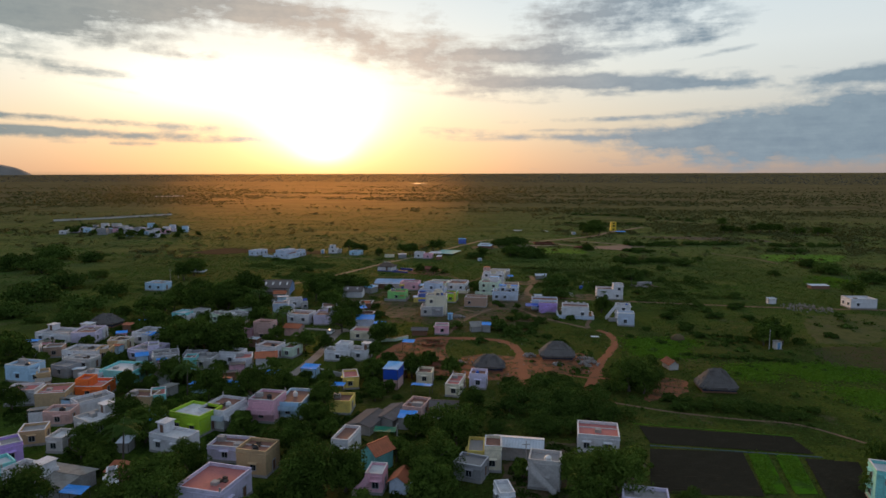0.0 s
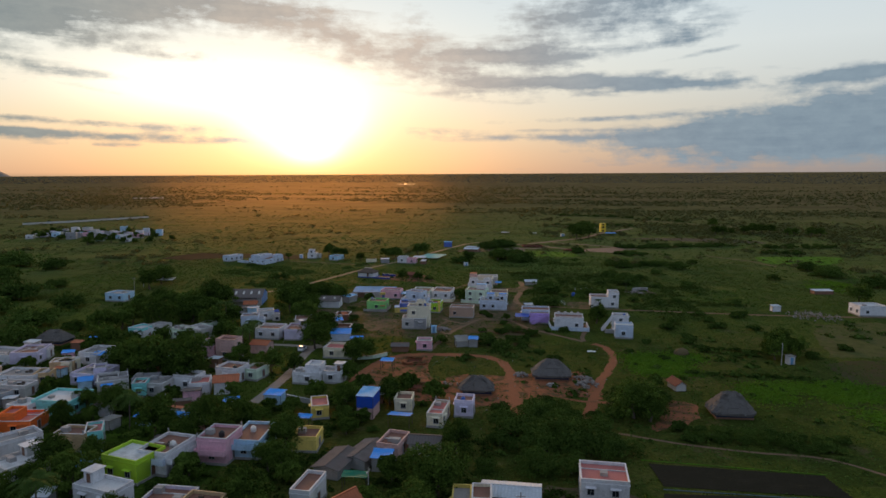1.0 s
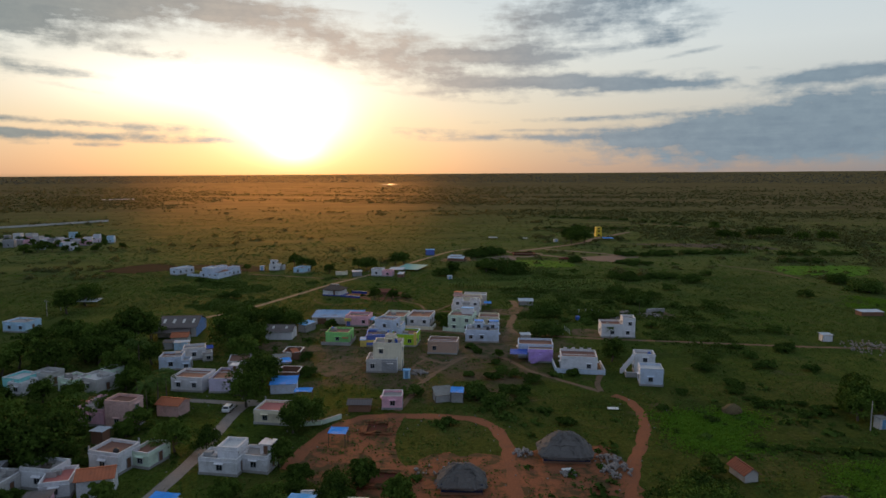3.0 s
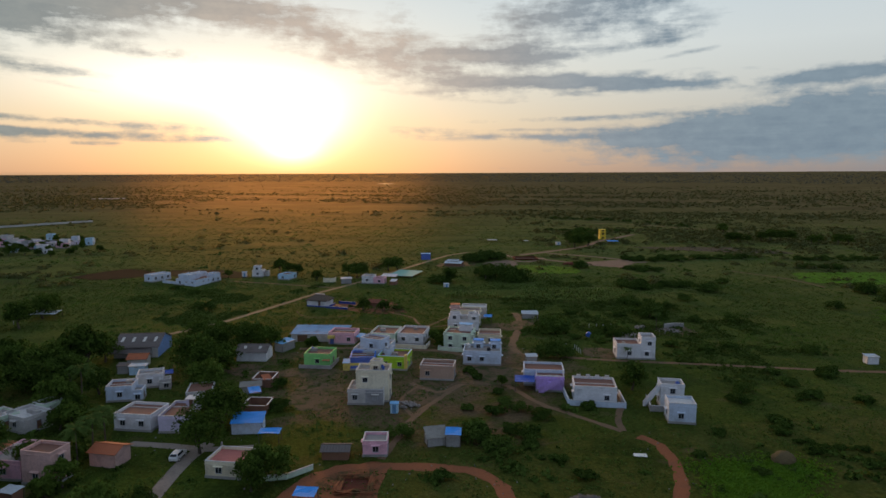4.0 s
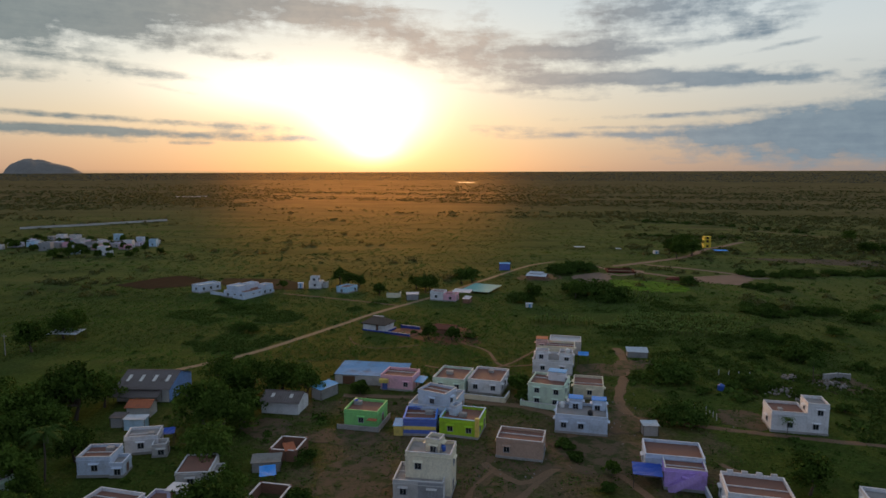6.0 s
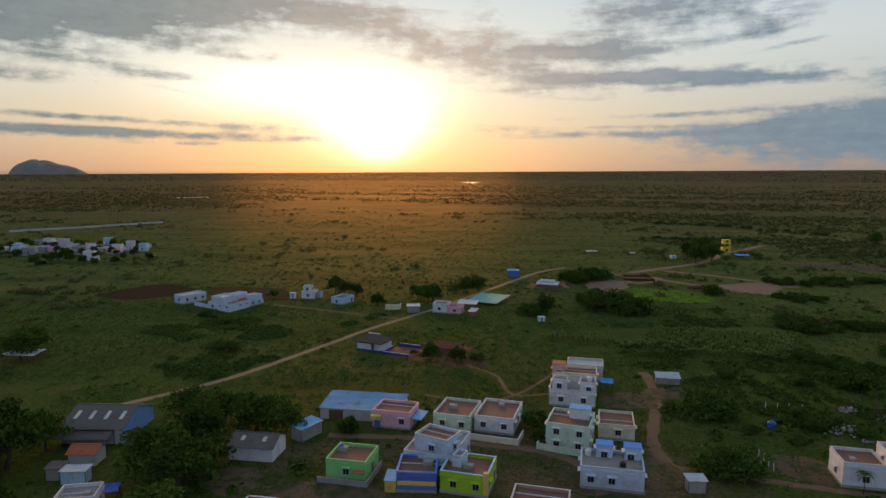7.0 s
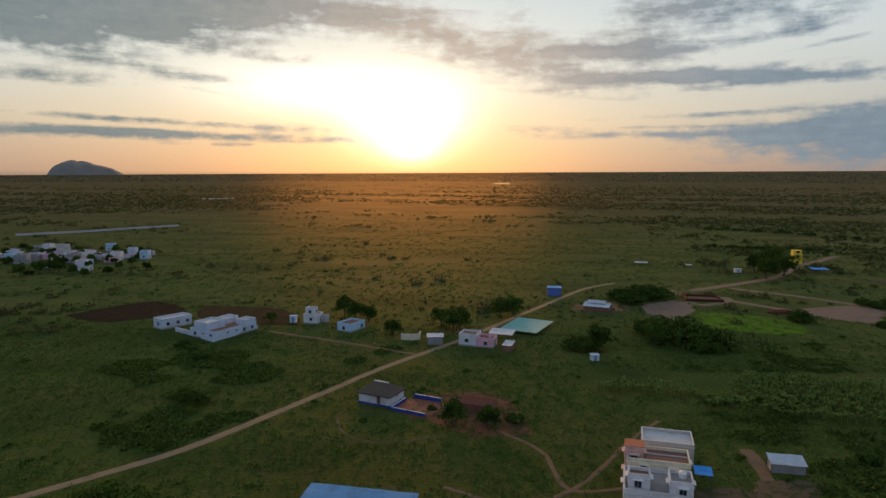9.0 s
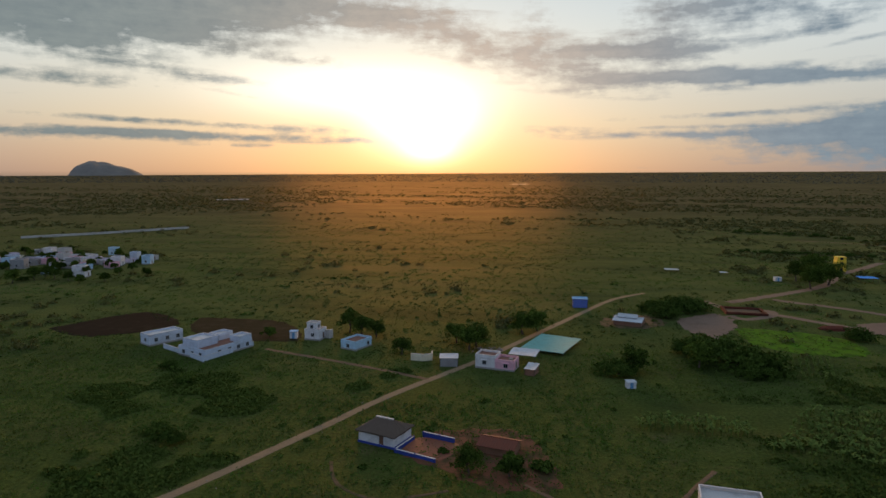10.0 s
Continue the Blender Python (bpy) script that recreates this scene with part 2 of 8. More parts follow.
def ground_material():
    """Grass and low scrub over soil, in patches from field size down to tufts."""
    m = bpy.data.materials.new("grass_and_scrub")
    m.use_nodes = True
    T = m.node_tree
    T.nodes.clear()
    pos = T.nodes.new("ShaderNodeNewGeometry").outputs["Position"]

    def n(scale, detail=4.0, rough=0.6, stretch=(1, 1, 1), at=(0, 0, 0)):
        v = add_node(T, "ShaderNodeMapping", Vector=pos, Location=at, Scale=stretch).outputs[0]
        return add_node(T, "ShaderNodeTexNoise", Vector=v, Scale=scale, Detail=detail, Roughness=rough).outputs[0]

    fields = add_node(T, "ShaderNodeTexVoronoi", Vector=add_node(T, "ShaderNodeMapping", Vector=pos, Rotation=(0, 0, 0.35), Scale=(0.0085, 0.013, 1)).outputs[0], Scale=1.0, Randomness=0.75)
    tone = add_node(T, "ShaderNodeSeparateColor", Color=fields.outputs["Color"]).outputs[0]
    big, mid, small, tuft = n(0.006, 5.0), n(0.03, 5.0, 0.65, (1, 1, 1), (40, 10, 0)), n(0.16, 5.0, 0.7), n(1.3, 4.0, 0.7)
    col = ramp(T, tone, [(0.0, (0.047, 0.079, 0.012)), (0.35, (0.057, 0.082, 0.014)), (0.6, (0.042, 0.089, 0.010)), (0.85, (0.069, 0.078, 0.018)), (1.0, (0.046, 0.102, 0.010))])
    col = blend(T, add_node(T, "ShaderNodeMapRange", Value=big, From_Min=0.42, From_Max=0.6, To_Max=0.8).outputs[0], col, (0.055, 0.066, 0.014))
    col = blend(T, add_node(T, "ShaderNodeMapRange", Value=mid, From_Min=0.53, From_Max=0.6, To_Max=0.7).outputs[0], col, (0.022, 0.042, 0.008))
    col = blend(T, add_node(T, "ShaderNodeMapRange", Value=mid, From_Min=0.44, From_Max=0.36, To_Max=0.6).outputs[0], col, (0.099, 0.091, 0.029))
    col = blend(T, add_node(T, "ShaderNodeMapRange", Value=small, From_Min=0.54, From_Max=0.62, To_Max=0.6).outputs[0], col, (0.025, 0.048, 0.008))
    col = blend(T, add_node(T, "ShaderNodeMapRange", Value=small, From_Min=0.43, From_Max=0.34, To_Max=0.45).outputs[0], col, (0.091, 0.091, 0.029))
    # trodden earth shows through round the new houses
    at_colony = add_node(T, "ShaderNodeVectorMath", i0=pos, i1=(-8.0, -248.0, 0.0)).outputs[0]
    reach = T.nodes.new("ShaderNodeVectorMath")
    reach.operation = "LENGTH"
    T.links.new(at_colony, reach.inputs[0])
    worn = add_node(T, "ShaderNodeMapRange", Value=reach.outputs["Value"], From_Min=55.0, From_Max=25.0, To_Max=0.27).outputs[0]
    worn = add_node(T, "ShaderNodeMapRange", Value=calc(T, "ADD", worn, n(0.09, 5.0, 0.65, (1, 1, 1), (5, 9, 0))), From_Min=0.6, From_Max=0.76, To_Max=0.85).outputs[0]
    col = blend(T, worn, col, (0.125, 0.086, 0.055))
    # woodland and hedged plots take over away from the village
    off = add_node(T, "ShaderNodeVectorMath", i0=pos, i1=(0.0, -150.0, 0.0)).outputs[0]
    away = T.nodes.new("ShaderNodeVectorMath")
    away.operation = "LENGTH"
    T.links.new(off, away.inputs[0])
    out = add_node(T, "ShaderNodeMapRange", Value=away.outputs["Value"], From_Min=60.0, From_Max=330.0, To_Max=0.9).outputs[0]
    hedge = n(0.022, 6.0, 0.7, (0.45, 1.6, 1), (7, 3, 0))
    wood = ramp(T, hedge, [(0.36, (0.108, 0.117, 0.042)), (0.46, (0.086, 0.112, 0.035)), (0.53, (0.07, 0.098, 0.032)), (0.62, (0.048, 0.072, 0.026))])
    col = blend(T, out, col, wood)
    # beyond them long bands of woods and fields, blued for haze, reach the horizon
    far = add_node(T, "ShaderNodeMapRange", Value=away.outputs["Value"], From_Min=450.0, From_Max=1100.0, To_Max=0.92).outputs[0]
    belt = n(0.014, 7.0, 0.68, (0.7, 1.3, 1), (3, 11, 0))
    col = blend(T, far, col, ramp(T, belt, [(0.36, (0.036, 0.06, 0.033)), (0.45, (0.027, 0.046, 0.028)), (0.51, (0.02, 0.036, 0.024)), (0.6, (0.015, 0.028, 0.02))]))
    col = blend(T, 0.5, col, blend(T, 1.0, col, ramp(T, tuft, [(0.35, 0.35), (0.65, 1.6)]), "MULTIPLY"))
    lift = add_node(T, "ShaderNodeBump", Strength=0.9, Distance=0.5, Height=calc(T, "ADD", tuft, calc(T, "MULTIPLY", small, 2.0)))
    b = add_node(T, "ShaderNodeBsdfPrincipled", Base_Color=col, Roughness=0.9, Normal=lift.outputs[0])
    b.inputs["Specular IOR Level"].default_value = 0.0
    # orange gloss imitating sun glow and haze over the land, stronger with distance
    glow_gloss = add_node(T, "ShaderNodeBsdfGlossy", Color=(0.86, 0.57, 0.26, 1), Roughness=0.505)
    # leafy is the weight of this glow, raised away from the village
    leafy = add_node(T, "ShaderNodeMapRange", Value=away.outputs["Value"], From_Min=240.0, From_Max=1200.0, To_Min=0.008, To_Max=0.112).outputs[0]
    leafy = calc(T, "MULTIPLY", leafy, ramp(T, belt, [(0.4, 1.0), (0.6, 0.75)]))
    sheen = add_node(T, "ShaderNodeMixShader", Fac=leafy, i1=b.outputs[0], i2=glow_gloss.outputs[0])
    # faint tan sheen at grazing angles, added to the same imitated glow
    glow_sheen = add_node(T, "ShaderNodeBsdfSheen", Color=(0.8, 0.6, 0.34, 1), Roughness=0.22)
    sheen = add_node(T, "ShaderNodeMixShader", Fac=0.004, i1=sheen.outputs[0], i2=glow_sheen.outputs[0])
    T.links.new(sheen.outputs[0], T.nodes.new("ShaderNodeOutputMaterial").inputs[0])
    return m


PAINT = {
    "white": (0.67, 0.67, 0.69), "blue_white": (0.54, 0.62, 0.74), "sky_blue": (0.42, 0.62, 0.78), "pink": (0.74, 0.42, 0.5), "salmon": (0.62, 0.4, 0.36), "cream": (0.72, 0.66, 0.5),
    "lime": (0.36, 0.58, 0.03), "green": (0.25, 0.62, 0.2), "pale_green": (0.58, 0.7, 0.56), "violet": (0.5, 0.33, 0.72), "lavender": (0.62, 0.57, 0.72), "brown": (0.42, 0.29, 0.22),
    "yellow": (0.72, 0.56, 0.14), "bright_yellow": (0.85, 0.6, 0.05), "orange": (0.82, 0.17, 0.03), "teal": (0.22, 0.62, 0.6), "grey": (0.3, 0.3, 0.31), "pale_grey": (0.52, 0.5, 0.48), "tan": (0.5, 0.36, 0.2),
    "blue": (0.1, 0.16, 0.5), "bright_blue": (0.08, 0.24, 0.75), "dark_blue": (0.022, 0.05, 0.28),
}
ROOF = {"terracotta": (0.21, 0.1, 0.072), "grey": (0.3, 0.28, 0.27), "red": (0.48, 0.16, 0.14), "white": (0.6, 0.6, 0.6), "blue": (0.16, 0.36, 0.8)}


def paint(name):
    return material("paint_" + name, PAINT[name], 0.75, 0.5, 0.06, 0.26, 0.15, streak=True)


def roofing(name):
    return material("roof_" + name, ROOF[name], 0.85, 0.6, 0.15, 0.3, 0.3)


GLASS = glass_material()
COPING = material("coping_white", (0.63, 0.62, 0.63), 0.8, 0.6, 0.1, 0.25, streak=True)
FRAME = material("frame_grey", (0.4, 0.42, 0.45), 0.6)
DOOR = material("door_wood", (0.16, 0.08, 0.045), 0.6, 1.5)
CONCRETE = material("concrete", (0.33, 0.32, 0.31), 0.9, 0.6, 0.1, 0.25, 0.4, streak=True)
TARP = material("blue_tarp", (0.05, 0.3, 0.8), 0.7, 0.8, 0.15, 0.1, 0.5, spec=0.2)
SHEET_WORN = material("worn_blue_sheet", (0.15, 0.33, 0.55), 0.8, 0.5, 0.06, 0.4, 0.1, streak=True, spec=0.1)
TARP_DARK = material("dark_blue_tarp", (0.012, 0.07, 0.42), 0.45, 0.8, 0.1, 0.08, 0.5)
SHEET_BLUE = material("blue_sheet", (0.16, 0.42, 0.72), 0.75, 0.5, 0.06, 0.15, 0.1, streak=True, spec=0.15)
SHEET_GREY = material("asbestos_sheet", (0.15, 0.13, 0.125), 0.9, 0.7, 0.15, 0.3, 0.3, spec=0.1)
SHEET_PALE = material("zinc_sheet", (0.5, 0.55, 0.6), 0.7, 0.5, 0.1, 0.2, 0.1, spec=0.2)
SHEET_MID = material("old_cement_sheet", (0.26, 0.25, 0.23), 0.9, 0.7, 0.1, 0.35, 0.3, spec=0.1)
TARP_GREEN = material("green_tarp", (0.02, 0.17, 0.1), 0.7, 0.8, 0.1, 0.2, 0.5, spec=0.15)
SKYLIGHT = material("skylight_sheet", (0.62, 0.6, 0.56), 0.4)
THATCH = material("palm_thatch", (0.135, 0.125, 0.118), 0.95, 1.2, 0.12, 0.3, 0.8, spec=0.1, streak=True)
THATCH_BROWN = material("brown_thatch", (0.13, 0.1, 0.08), 0.95, 1.2, 0.12, 0.3, 0.8, spec=0.1, streak=True)
HUT_CLOTH = material("dark_blue_wall_sheet", (0.018, 0.03, 0.075), 0.6, 0.8, 0.1, 0.2, 0.4, spec=0.2)
MUD = material("mud_wall", (0.24, 0.13, 0.085), 0.95, 0.8, 0.1, 0.2, 0.5, spec=0.1)
RED_SOIL = material("red_soil", (0.25, 0.092, 0.045), 0.95, 0.35, 0.05, 0.3, 0.6, spec=0.1, spot=(0.06, 0.05, 0.022))
TRACK_RED = material("track_red_soil", (0.24, 0.092, 0.047), 0.95, 0.35, 0.05, 0.35, 0.6, spec=0.1)
YARD_RED = material("red_brown_yard", (0.16, 0.07, 0.042), 0.95, 0.3, 0.05, 0.4, 0.6, spec=0.05, spot=(0.05, 0.05, 0.02))
SITE_SOIL = material("levelled_soil", (0.2, 0.14, 0.105), 0.95, 0.2, 0.05, 0.35, 0.6, spec=0.1)
PALE_SOIL = material("pale_soil", (0.17, 0.11, 0.068), 0.95, 0.35, 0.05, 0.35, 0.6, spec=0.1)
YARD_SOIL = material("yard_soil", (0.12, 0.082, 0.05), 0.95, 0.35, 0.05, 0.35, 0.6, spec=0.1, spot=(0.035, 0.05, 0.012))
LANE = material("pale_lane", (0.27, 0.195, 0.12), 0.95, 0.4, 0.05, 0.3, 0.3, spec=0.1)
ROAD = material("worn_concrete_road", (0.26, 0.22, 0.19), 0.9, 0.4, 0.05, 0.3, 0.3, spec=0.1)
PLOUGHED = material("ploughed_soil", (0.04, 0.033, 0.021), 1.0, 0.5, 0.1, 0.1, 0.8, spec=0.03)
CROP = material("young_crop", (0.075, 0.18, 0.01), 0.9, 0.6, 0.1, 0.35, 0.9, spec=0.02, spot=(0.045, 0.085, 0.012))
TILE_RED = material("old_red_tiles", (0.19, 0.06, 0.035), 0.9, 1.2, 0.1, 0.3, 0.6)
TILE_ORANGE = material("clay_tiles", (0.42, 0.13, 0.06), 0.85, 1.2, 0.1, 0.25, 0.6)
BARK = material("bark", (0.09, 0.07, 0.055), 0.95, 2.0, 0.2, 0.2, 0.6)
TANK_BLACK = material("tank_black", (0.02, 0.02, 0.022), 0.5)
TANK_WHITE = material("tank_white", (0.7, 0.7, 0.68), 0.5)
TANK_BLUE = material("tank_blue", (0.03, 0.1, 0.4), 0.5)
NET = material("green_net", (0.16, 0.4, 0.36), 0.8, 0.8, 0.05, 0.2, 0.3)
# rock tone of the horizon hills, raised to take in distance haze
ROCK = material("hill_rock", (0.2, 0.185, 0.165), 0.95, 0.012, 0.0, 0.3, 0.5)
STONE = material("field_stone", (0.3, 0.27, 0.25), 0.95, 1.0, 0.2, 0.2, 0.5)
CAR_WHITE = material("car_white", (0.72, 0.73, 0.74), 0.25)
RUBBER = material("rubber", (0.015, 0.015, 0.016), 0.85)
LEAF = leaf_material("leaf_tree", (0.008, 0.02, 0.004), (0.1, 0.158, 0.026), 0.04)
LEAF_BUSH = leaf_material("leaf_bush", (0.014, 0.033, 0.006), (0.086, 0.138, 0.026), 0.04)
LEAF_LOW = leaf_material("leaf_undergrowth", (0.012, 0.026, 0.005), (0.05, 0.085, 0.014), 0.03)
# paler leaf copy for far trees, its greens lifted to imitate haze
LEAF_FAR_HAZE = leaf_material("leaf_far_haze", (0.048, 0.064, 0.024), (0.09, 0.11, 0.044), 0.14, 0.8, 0.05, 0.08)
LEAF_THICKET = leaf_material("leaf_thicket", (0.04, 0.066, 0.013), (0.088, 0.128, 0.027), 0.06)
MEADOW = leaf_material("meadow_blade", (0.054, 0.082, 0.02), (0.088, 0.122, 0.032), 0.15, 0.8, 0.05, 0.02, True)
# leaf copy for the horizon with blue-grey haze put into its colour
LEAF_EDGE_HAZE = leaf_material("leaf_edge_haze", (0.065, 0.08, 0.08), (0.1, 0.115, 0.115), 0.15, 0.8, 0.05, 0.06)
LEAF_PALM = leaf_material("leaf_palm", (0.02, 0.045, 0.008), (0.08, 0.125, 0.03), 0.03)
CROP_LEAF = leaf_material("crop_blade", (0.06, 0.14, 0.012), (0.11, 0.22, 0.022), 0.2, 0.8, 0.05)
LEAF_BANANA = leaf_material("leaf_banana", (0.018, 0.045, 0.009), (0.17, 0.24, 0.06), 0.12)
GRASS = leaf_material("grass_blade", (0.042, 0.08, 0.016), (0.09, 0.14, 0.028), 0.12, 0.8, 0.05)

# ---- mesh helpers ----
def part(name, bm, mat, parent=None, label="", at=None):
    """Links a bmesh (or a mesh) as one object, under a thing if given."""
    if isinstance(bm, bmesh.types.BMesh):
        me = bpy.data.meshes.new(name)
        bm.to_mesh(me)
        bm.free()
        me.materials.append(mat)
    else:
        me = bm
    ob = new(name, me)
    if parent is not None:
        ob.parent = parent
    if at is not None:
        ob.matrix_basis = at
    return tagged(ob, label)


def thing(name, m, label, category, group=""):
    ob = new(name)
    ob.empty_display_size = 0.5
    ob.matrix_basis = m
    return tagged(ob, label, category, group)


def box(bm, x0, x1, y0, y1, z0, z1):
    v = [bm.verts.new((x, y, z)) for z in (z0, z1) for x, y in ((x0, y0), (x1, y0), (x1, y1), (x0, y1))]
    for f in ((3, 2, 1, 0), (4, 5, 6, 7), (0, 1, 5, 4), (1, 2, 6, 5), (2, 3, 7, 6), (3, 0, 4, 7)):
        bm.faces.new([v[i] for i in f])
    return bm


def boxes(*rows):
    bm = bmesh.new()
    for row in rows:
        box(bm, *row)
    return bm


def ring(w, d, t, z0, z1):
    """Four walls round a rectangle w x d, t thick."""
    a, b = w / 2, d / 2
    bm = bmesh.new()
    loops = []
    for z in (z0, z1):
        for x, y in ((a, b), (a - t, b - t)):
            loops.append([bm.verts.new(p) for p in ((-x, -y, z), (x, -y, z), (x, y, z), (-x, y, z))])
    lo, li, ho, hi = loops
    for i in range(4):
        j = (i + 1) % 4
        bm.faces.new((lo[i], lo[j], ho[j], ho[i]))
        bm.faces.new((li[j], li[i], hi[i], hi[j]))
        bm.faces.new((ho[i], ho[j], hi[j], hi[i]))
        bm.faces.new((lo[j], lo[i], li[i], li[j]))
    return bm


def tube(bm, a, b, ra, rb, n=7):
    a, b = Vector(a), Vector(b)
    q = (b - a).to_track_quat("Z", "Y")
    rows = []
    for p, r in ((a, ra), (b, rb)):
        rows.append([bm.verts.new(p + q @ Vector((r * math.cos(2 * math.pi * i / n), r * math.sin(2 * math.pi * i / n), 0))) for i in range(n)])
    for i in range(n):
        j = (i + 1) % n
        bm.faces.new((rows[0][i], rows[0][j], rows[1][j], rows[1][i]))
    bm.faces.new(rows[1])
    bm.faces.new(rows[0][::-1])
    return bm


def quads(name, centres, right, up, mat):
    """Many free quads in one mesh, from arrays of centres and half axes."""
    n = len(centres)
    co = np.stack([centres - right - up, centres + right - up, centres + right + up, centres - right + up], 1).reshape(-1, 3)
    me = bpy.data.meshes.new(name)
    me.vertices.add(4 * n)
    me.vertices.foreach_set("co", co.ravel().astype(np.float32))
    me.loops.add(4 * n)
    me.loops.foreach_set("vertex_index", np.arange(4 * n, dtype=np.int32))
    me.polygons.add(n)
    me.polygons.foreach_set("loop_start", np.arange(0, 4 * n, 4, dtype=np.int32))
    me.update(calc_edges=True)
    me.materials.append(mat)
    return me


def leaves(name, centres, right, up, mat):
    """Many free pointed leaves in one mesh."""
    n = len(centres)
    co = np.stack([centres - right - up, centres + right - up * 0.4, centres + up * 1.5], 1).reshape(-1, 3)
    me = bpy.data.meshes.new(name)
    me.vertices.add(3 * n)
    me.vertices.foreach_set("co", co.ravel().astype(np.float32))
    me.loops.add(3 * n)
    me.loops.foreach_set("vertex_index", np.arange(3 * n, dtype=np.int32))
    me.polygons.add(n)
    me.polygons.foreach_set("loop_start", np.arange(0, 3 * n, 3, dtype=np.int32))
    me.update(calc_edges=True)
    me.materials.append(mat)
    return me


def unit(v):
    return v / np.maximum(np.linalg.norm(v, axis=1, keepdims=True), 1e-6)


def leaf_axes(rng, out, size, flat=0.55):
    """Half axes of leaf quads whose faces lean outwards."""
    normal = unit(out * flat + rng.normal(size=out.shape) * 0.6)
    right = unit(np.cross(normal, rng.normal(size=out.shape)))
    up = np.cross(normal, right)
    s = size[:, None]
    return right * s, up * s * rng.uniform(0.5, 0.9, (len(out), 1))


# ---- ground, roads and fields ----
def ground_height(x, y):
    """The plain is level round the village and rises very gently far out, a little more to the east."""
    k = np.clip((np.hypot(x, y - 150.0) - 650.0) / 4000.0, 0.0, 1.0)
    s = k * k * (1.6 - 0.6 * k)
    return s * (47.5 + 0.0085 * x)


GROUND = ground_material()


def build_ground():
    bm = bmesh.new()
    radii = [0.0] + [4.0 * 1.075 ** i for i in range(98)]
    radii = [r for r in radii if r < 4650] + [4650]
    seg, rows = 144, []
    mid = bm.verts.new((0, 150, 0))
    for r in radii[1:]:
        ring_at = [(r * math.sin(2 * math.pi * i / seg), 150 + r * math.cos(2 * math.pi * i / seg)) for i in range(seg)]
        rows.append([bm.verts.new((x, y, float(ground_height(x, y)))) for x, y in ring_at])
    for i in range(seg):
        bm.faces.new((mid, rows[0][(i + 1) % seg], rows[0][i]))
        for a, b in zip(rows, rows[1:]):
            bm.faces.new((a[i], a[(i + 1) % seg], b[(i + 1) % seg], b[i]))
    for f in bm.faces:
        f.smooth = True
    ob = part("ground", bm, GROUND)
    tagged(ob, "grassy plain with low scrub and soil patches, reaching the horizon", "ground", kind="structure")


SEGMENTS = []          # tracks, kept clear of plants: ax, ay, bx, by, half width
ROUNDS = []            # houses and yards: x, y, radius
FIELDS = []            # outlines of fields


def smooth_line(points, step=2.0):
    pts = [Vector(p) for p in points]
    out = []
    for i in range(len(pts) - 1):
        p0, p1, p2, p3 = pts[max(i - 1, 0)], pts[i], pts[i + 1], pts[min(i + 2, len(pts) - 1)]
        n = max(2, int((p2 - p1).length / step))
        for k in range(n):
            t = k / n
            out.append(0.5 * ((2 * p1) + (p2 - p0) * t + (2 * p0 - 5 * p1 + 4 * p2 - p3) * t * t + (3 * p1 - p0 - 3 * p2 + p3) * t ** 3))
    out.append(pts[-1])
    return out


LAYER = [0.0]


def track(name, points, width, mat, label, rough=0.25):
    """A worn strip along a line, with uneven edges, a few mm above the last one."""
    LAYER[0] += 0.0015
    rng = random.Random(len(points) * 31 + int(points[0][0] * 7))
    line = smooth_line(points)
    for a, b in zip(points, points[1:]):
        SEGMENTS.append((*a, *b, width / 2))
    bm, rows = bmesh.new(), []
    for i, p in enumerate(line):
        d = (line[min(i + 1, len(line) - 1)] - line[max(i - 1, 0)]).normalized()
        s = Vector((-d.y, d.x))
        sway = 0.25 * math.sin(i * 0.21 + points[0][0]) * min(1.0, rough * 4)
        l, r = (width / 2 * (1 + rng.uniform(-rough, rough) + e * sway) for e in (1, -1))
        z = 0.02 + LAYER[0]
        a, b = p + s * l, p - s * r
        rows.append([bm.verts.new((a.x, a.y, z - 0.05)), bm.verts.new((p.x + s.x * l * 0.6, p.y + s.y * l * 0.6, z)), bm.verts.new((p.x - s.x * r * 0.6, p.y - s.y * r * 0.6, z)), bm.verts.new((b.x, b.y, z - 0.05))])
    for a, b in zip(rows, rows[1:]):
        for k in range(3):
            bm.faces.new((a[k], a[k + 1], b[k + 1], b[k]))
    bmesh.ops.recalc_face_normals(bm, faces=bm.faces)
    return tagged(part(name, bm, mat), label, "dirt track", kind="structure")


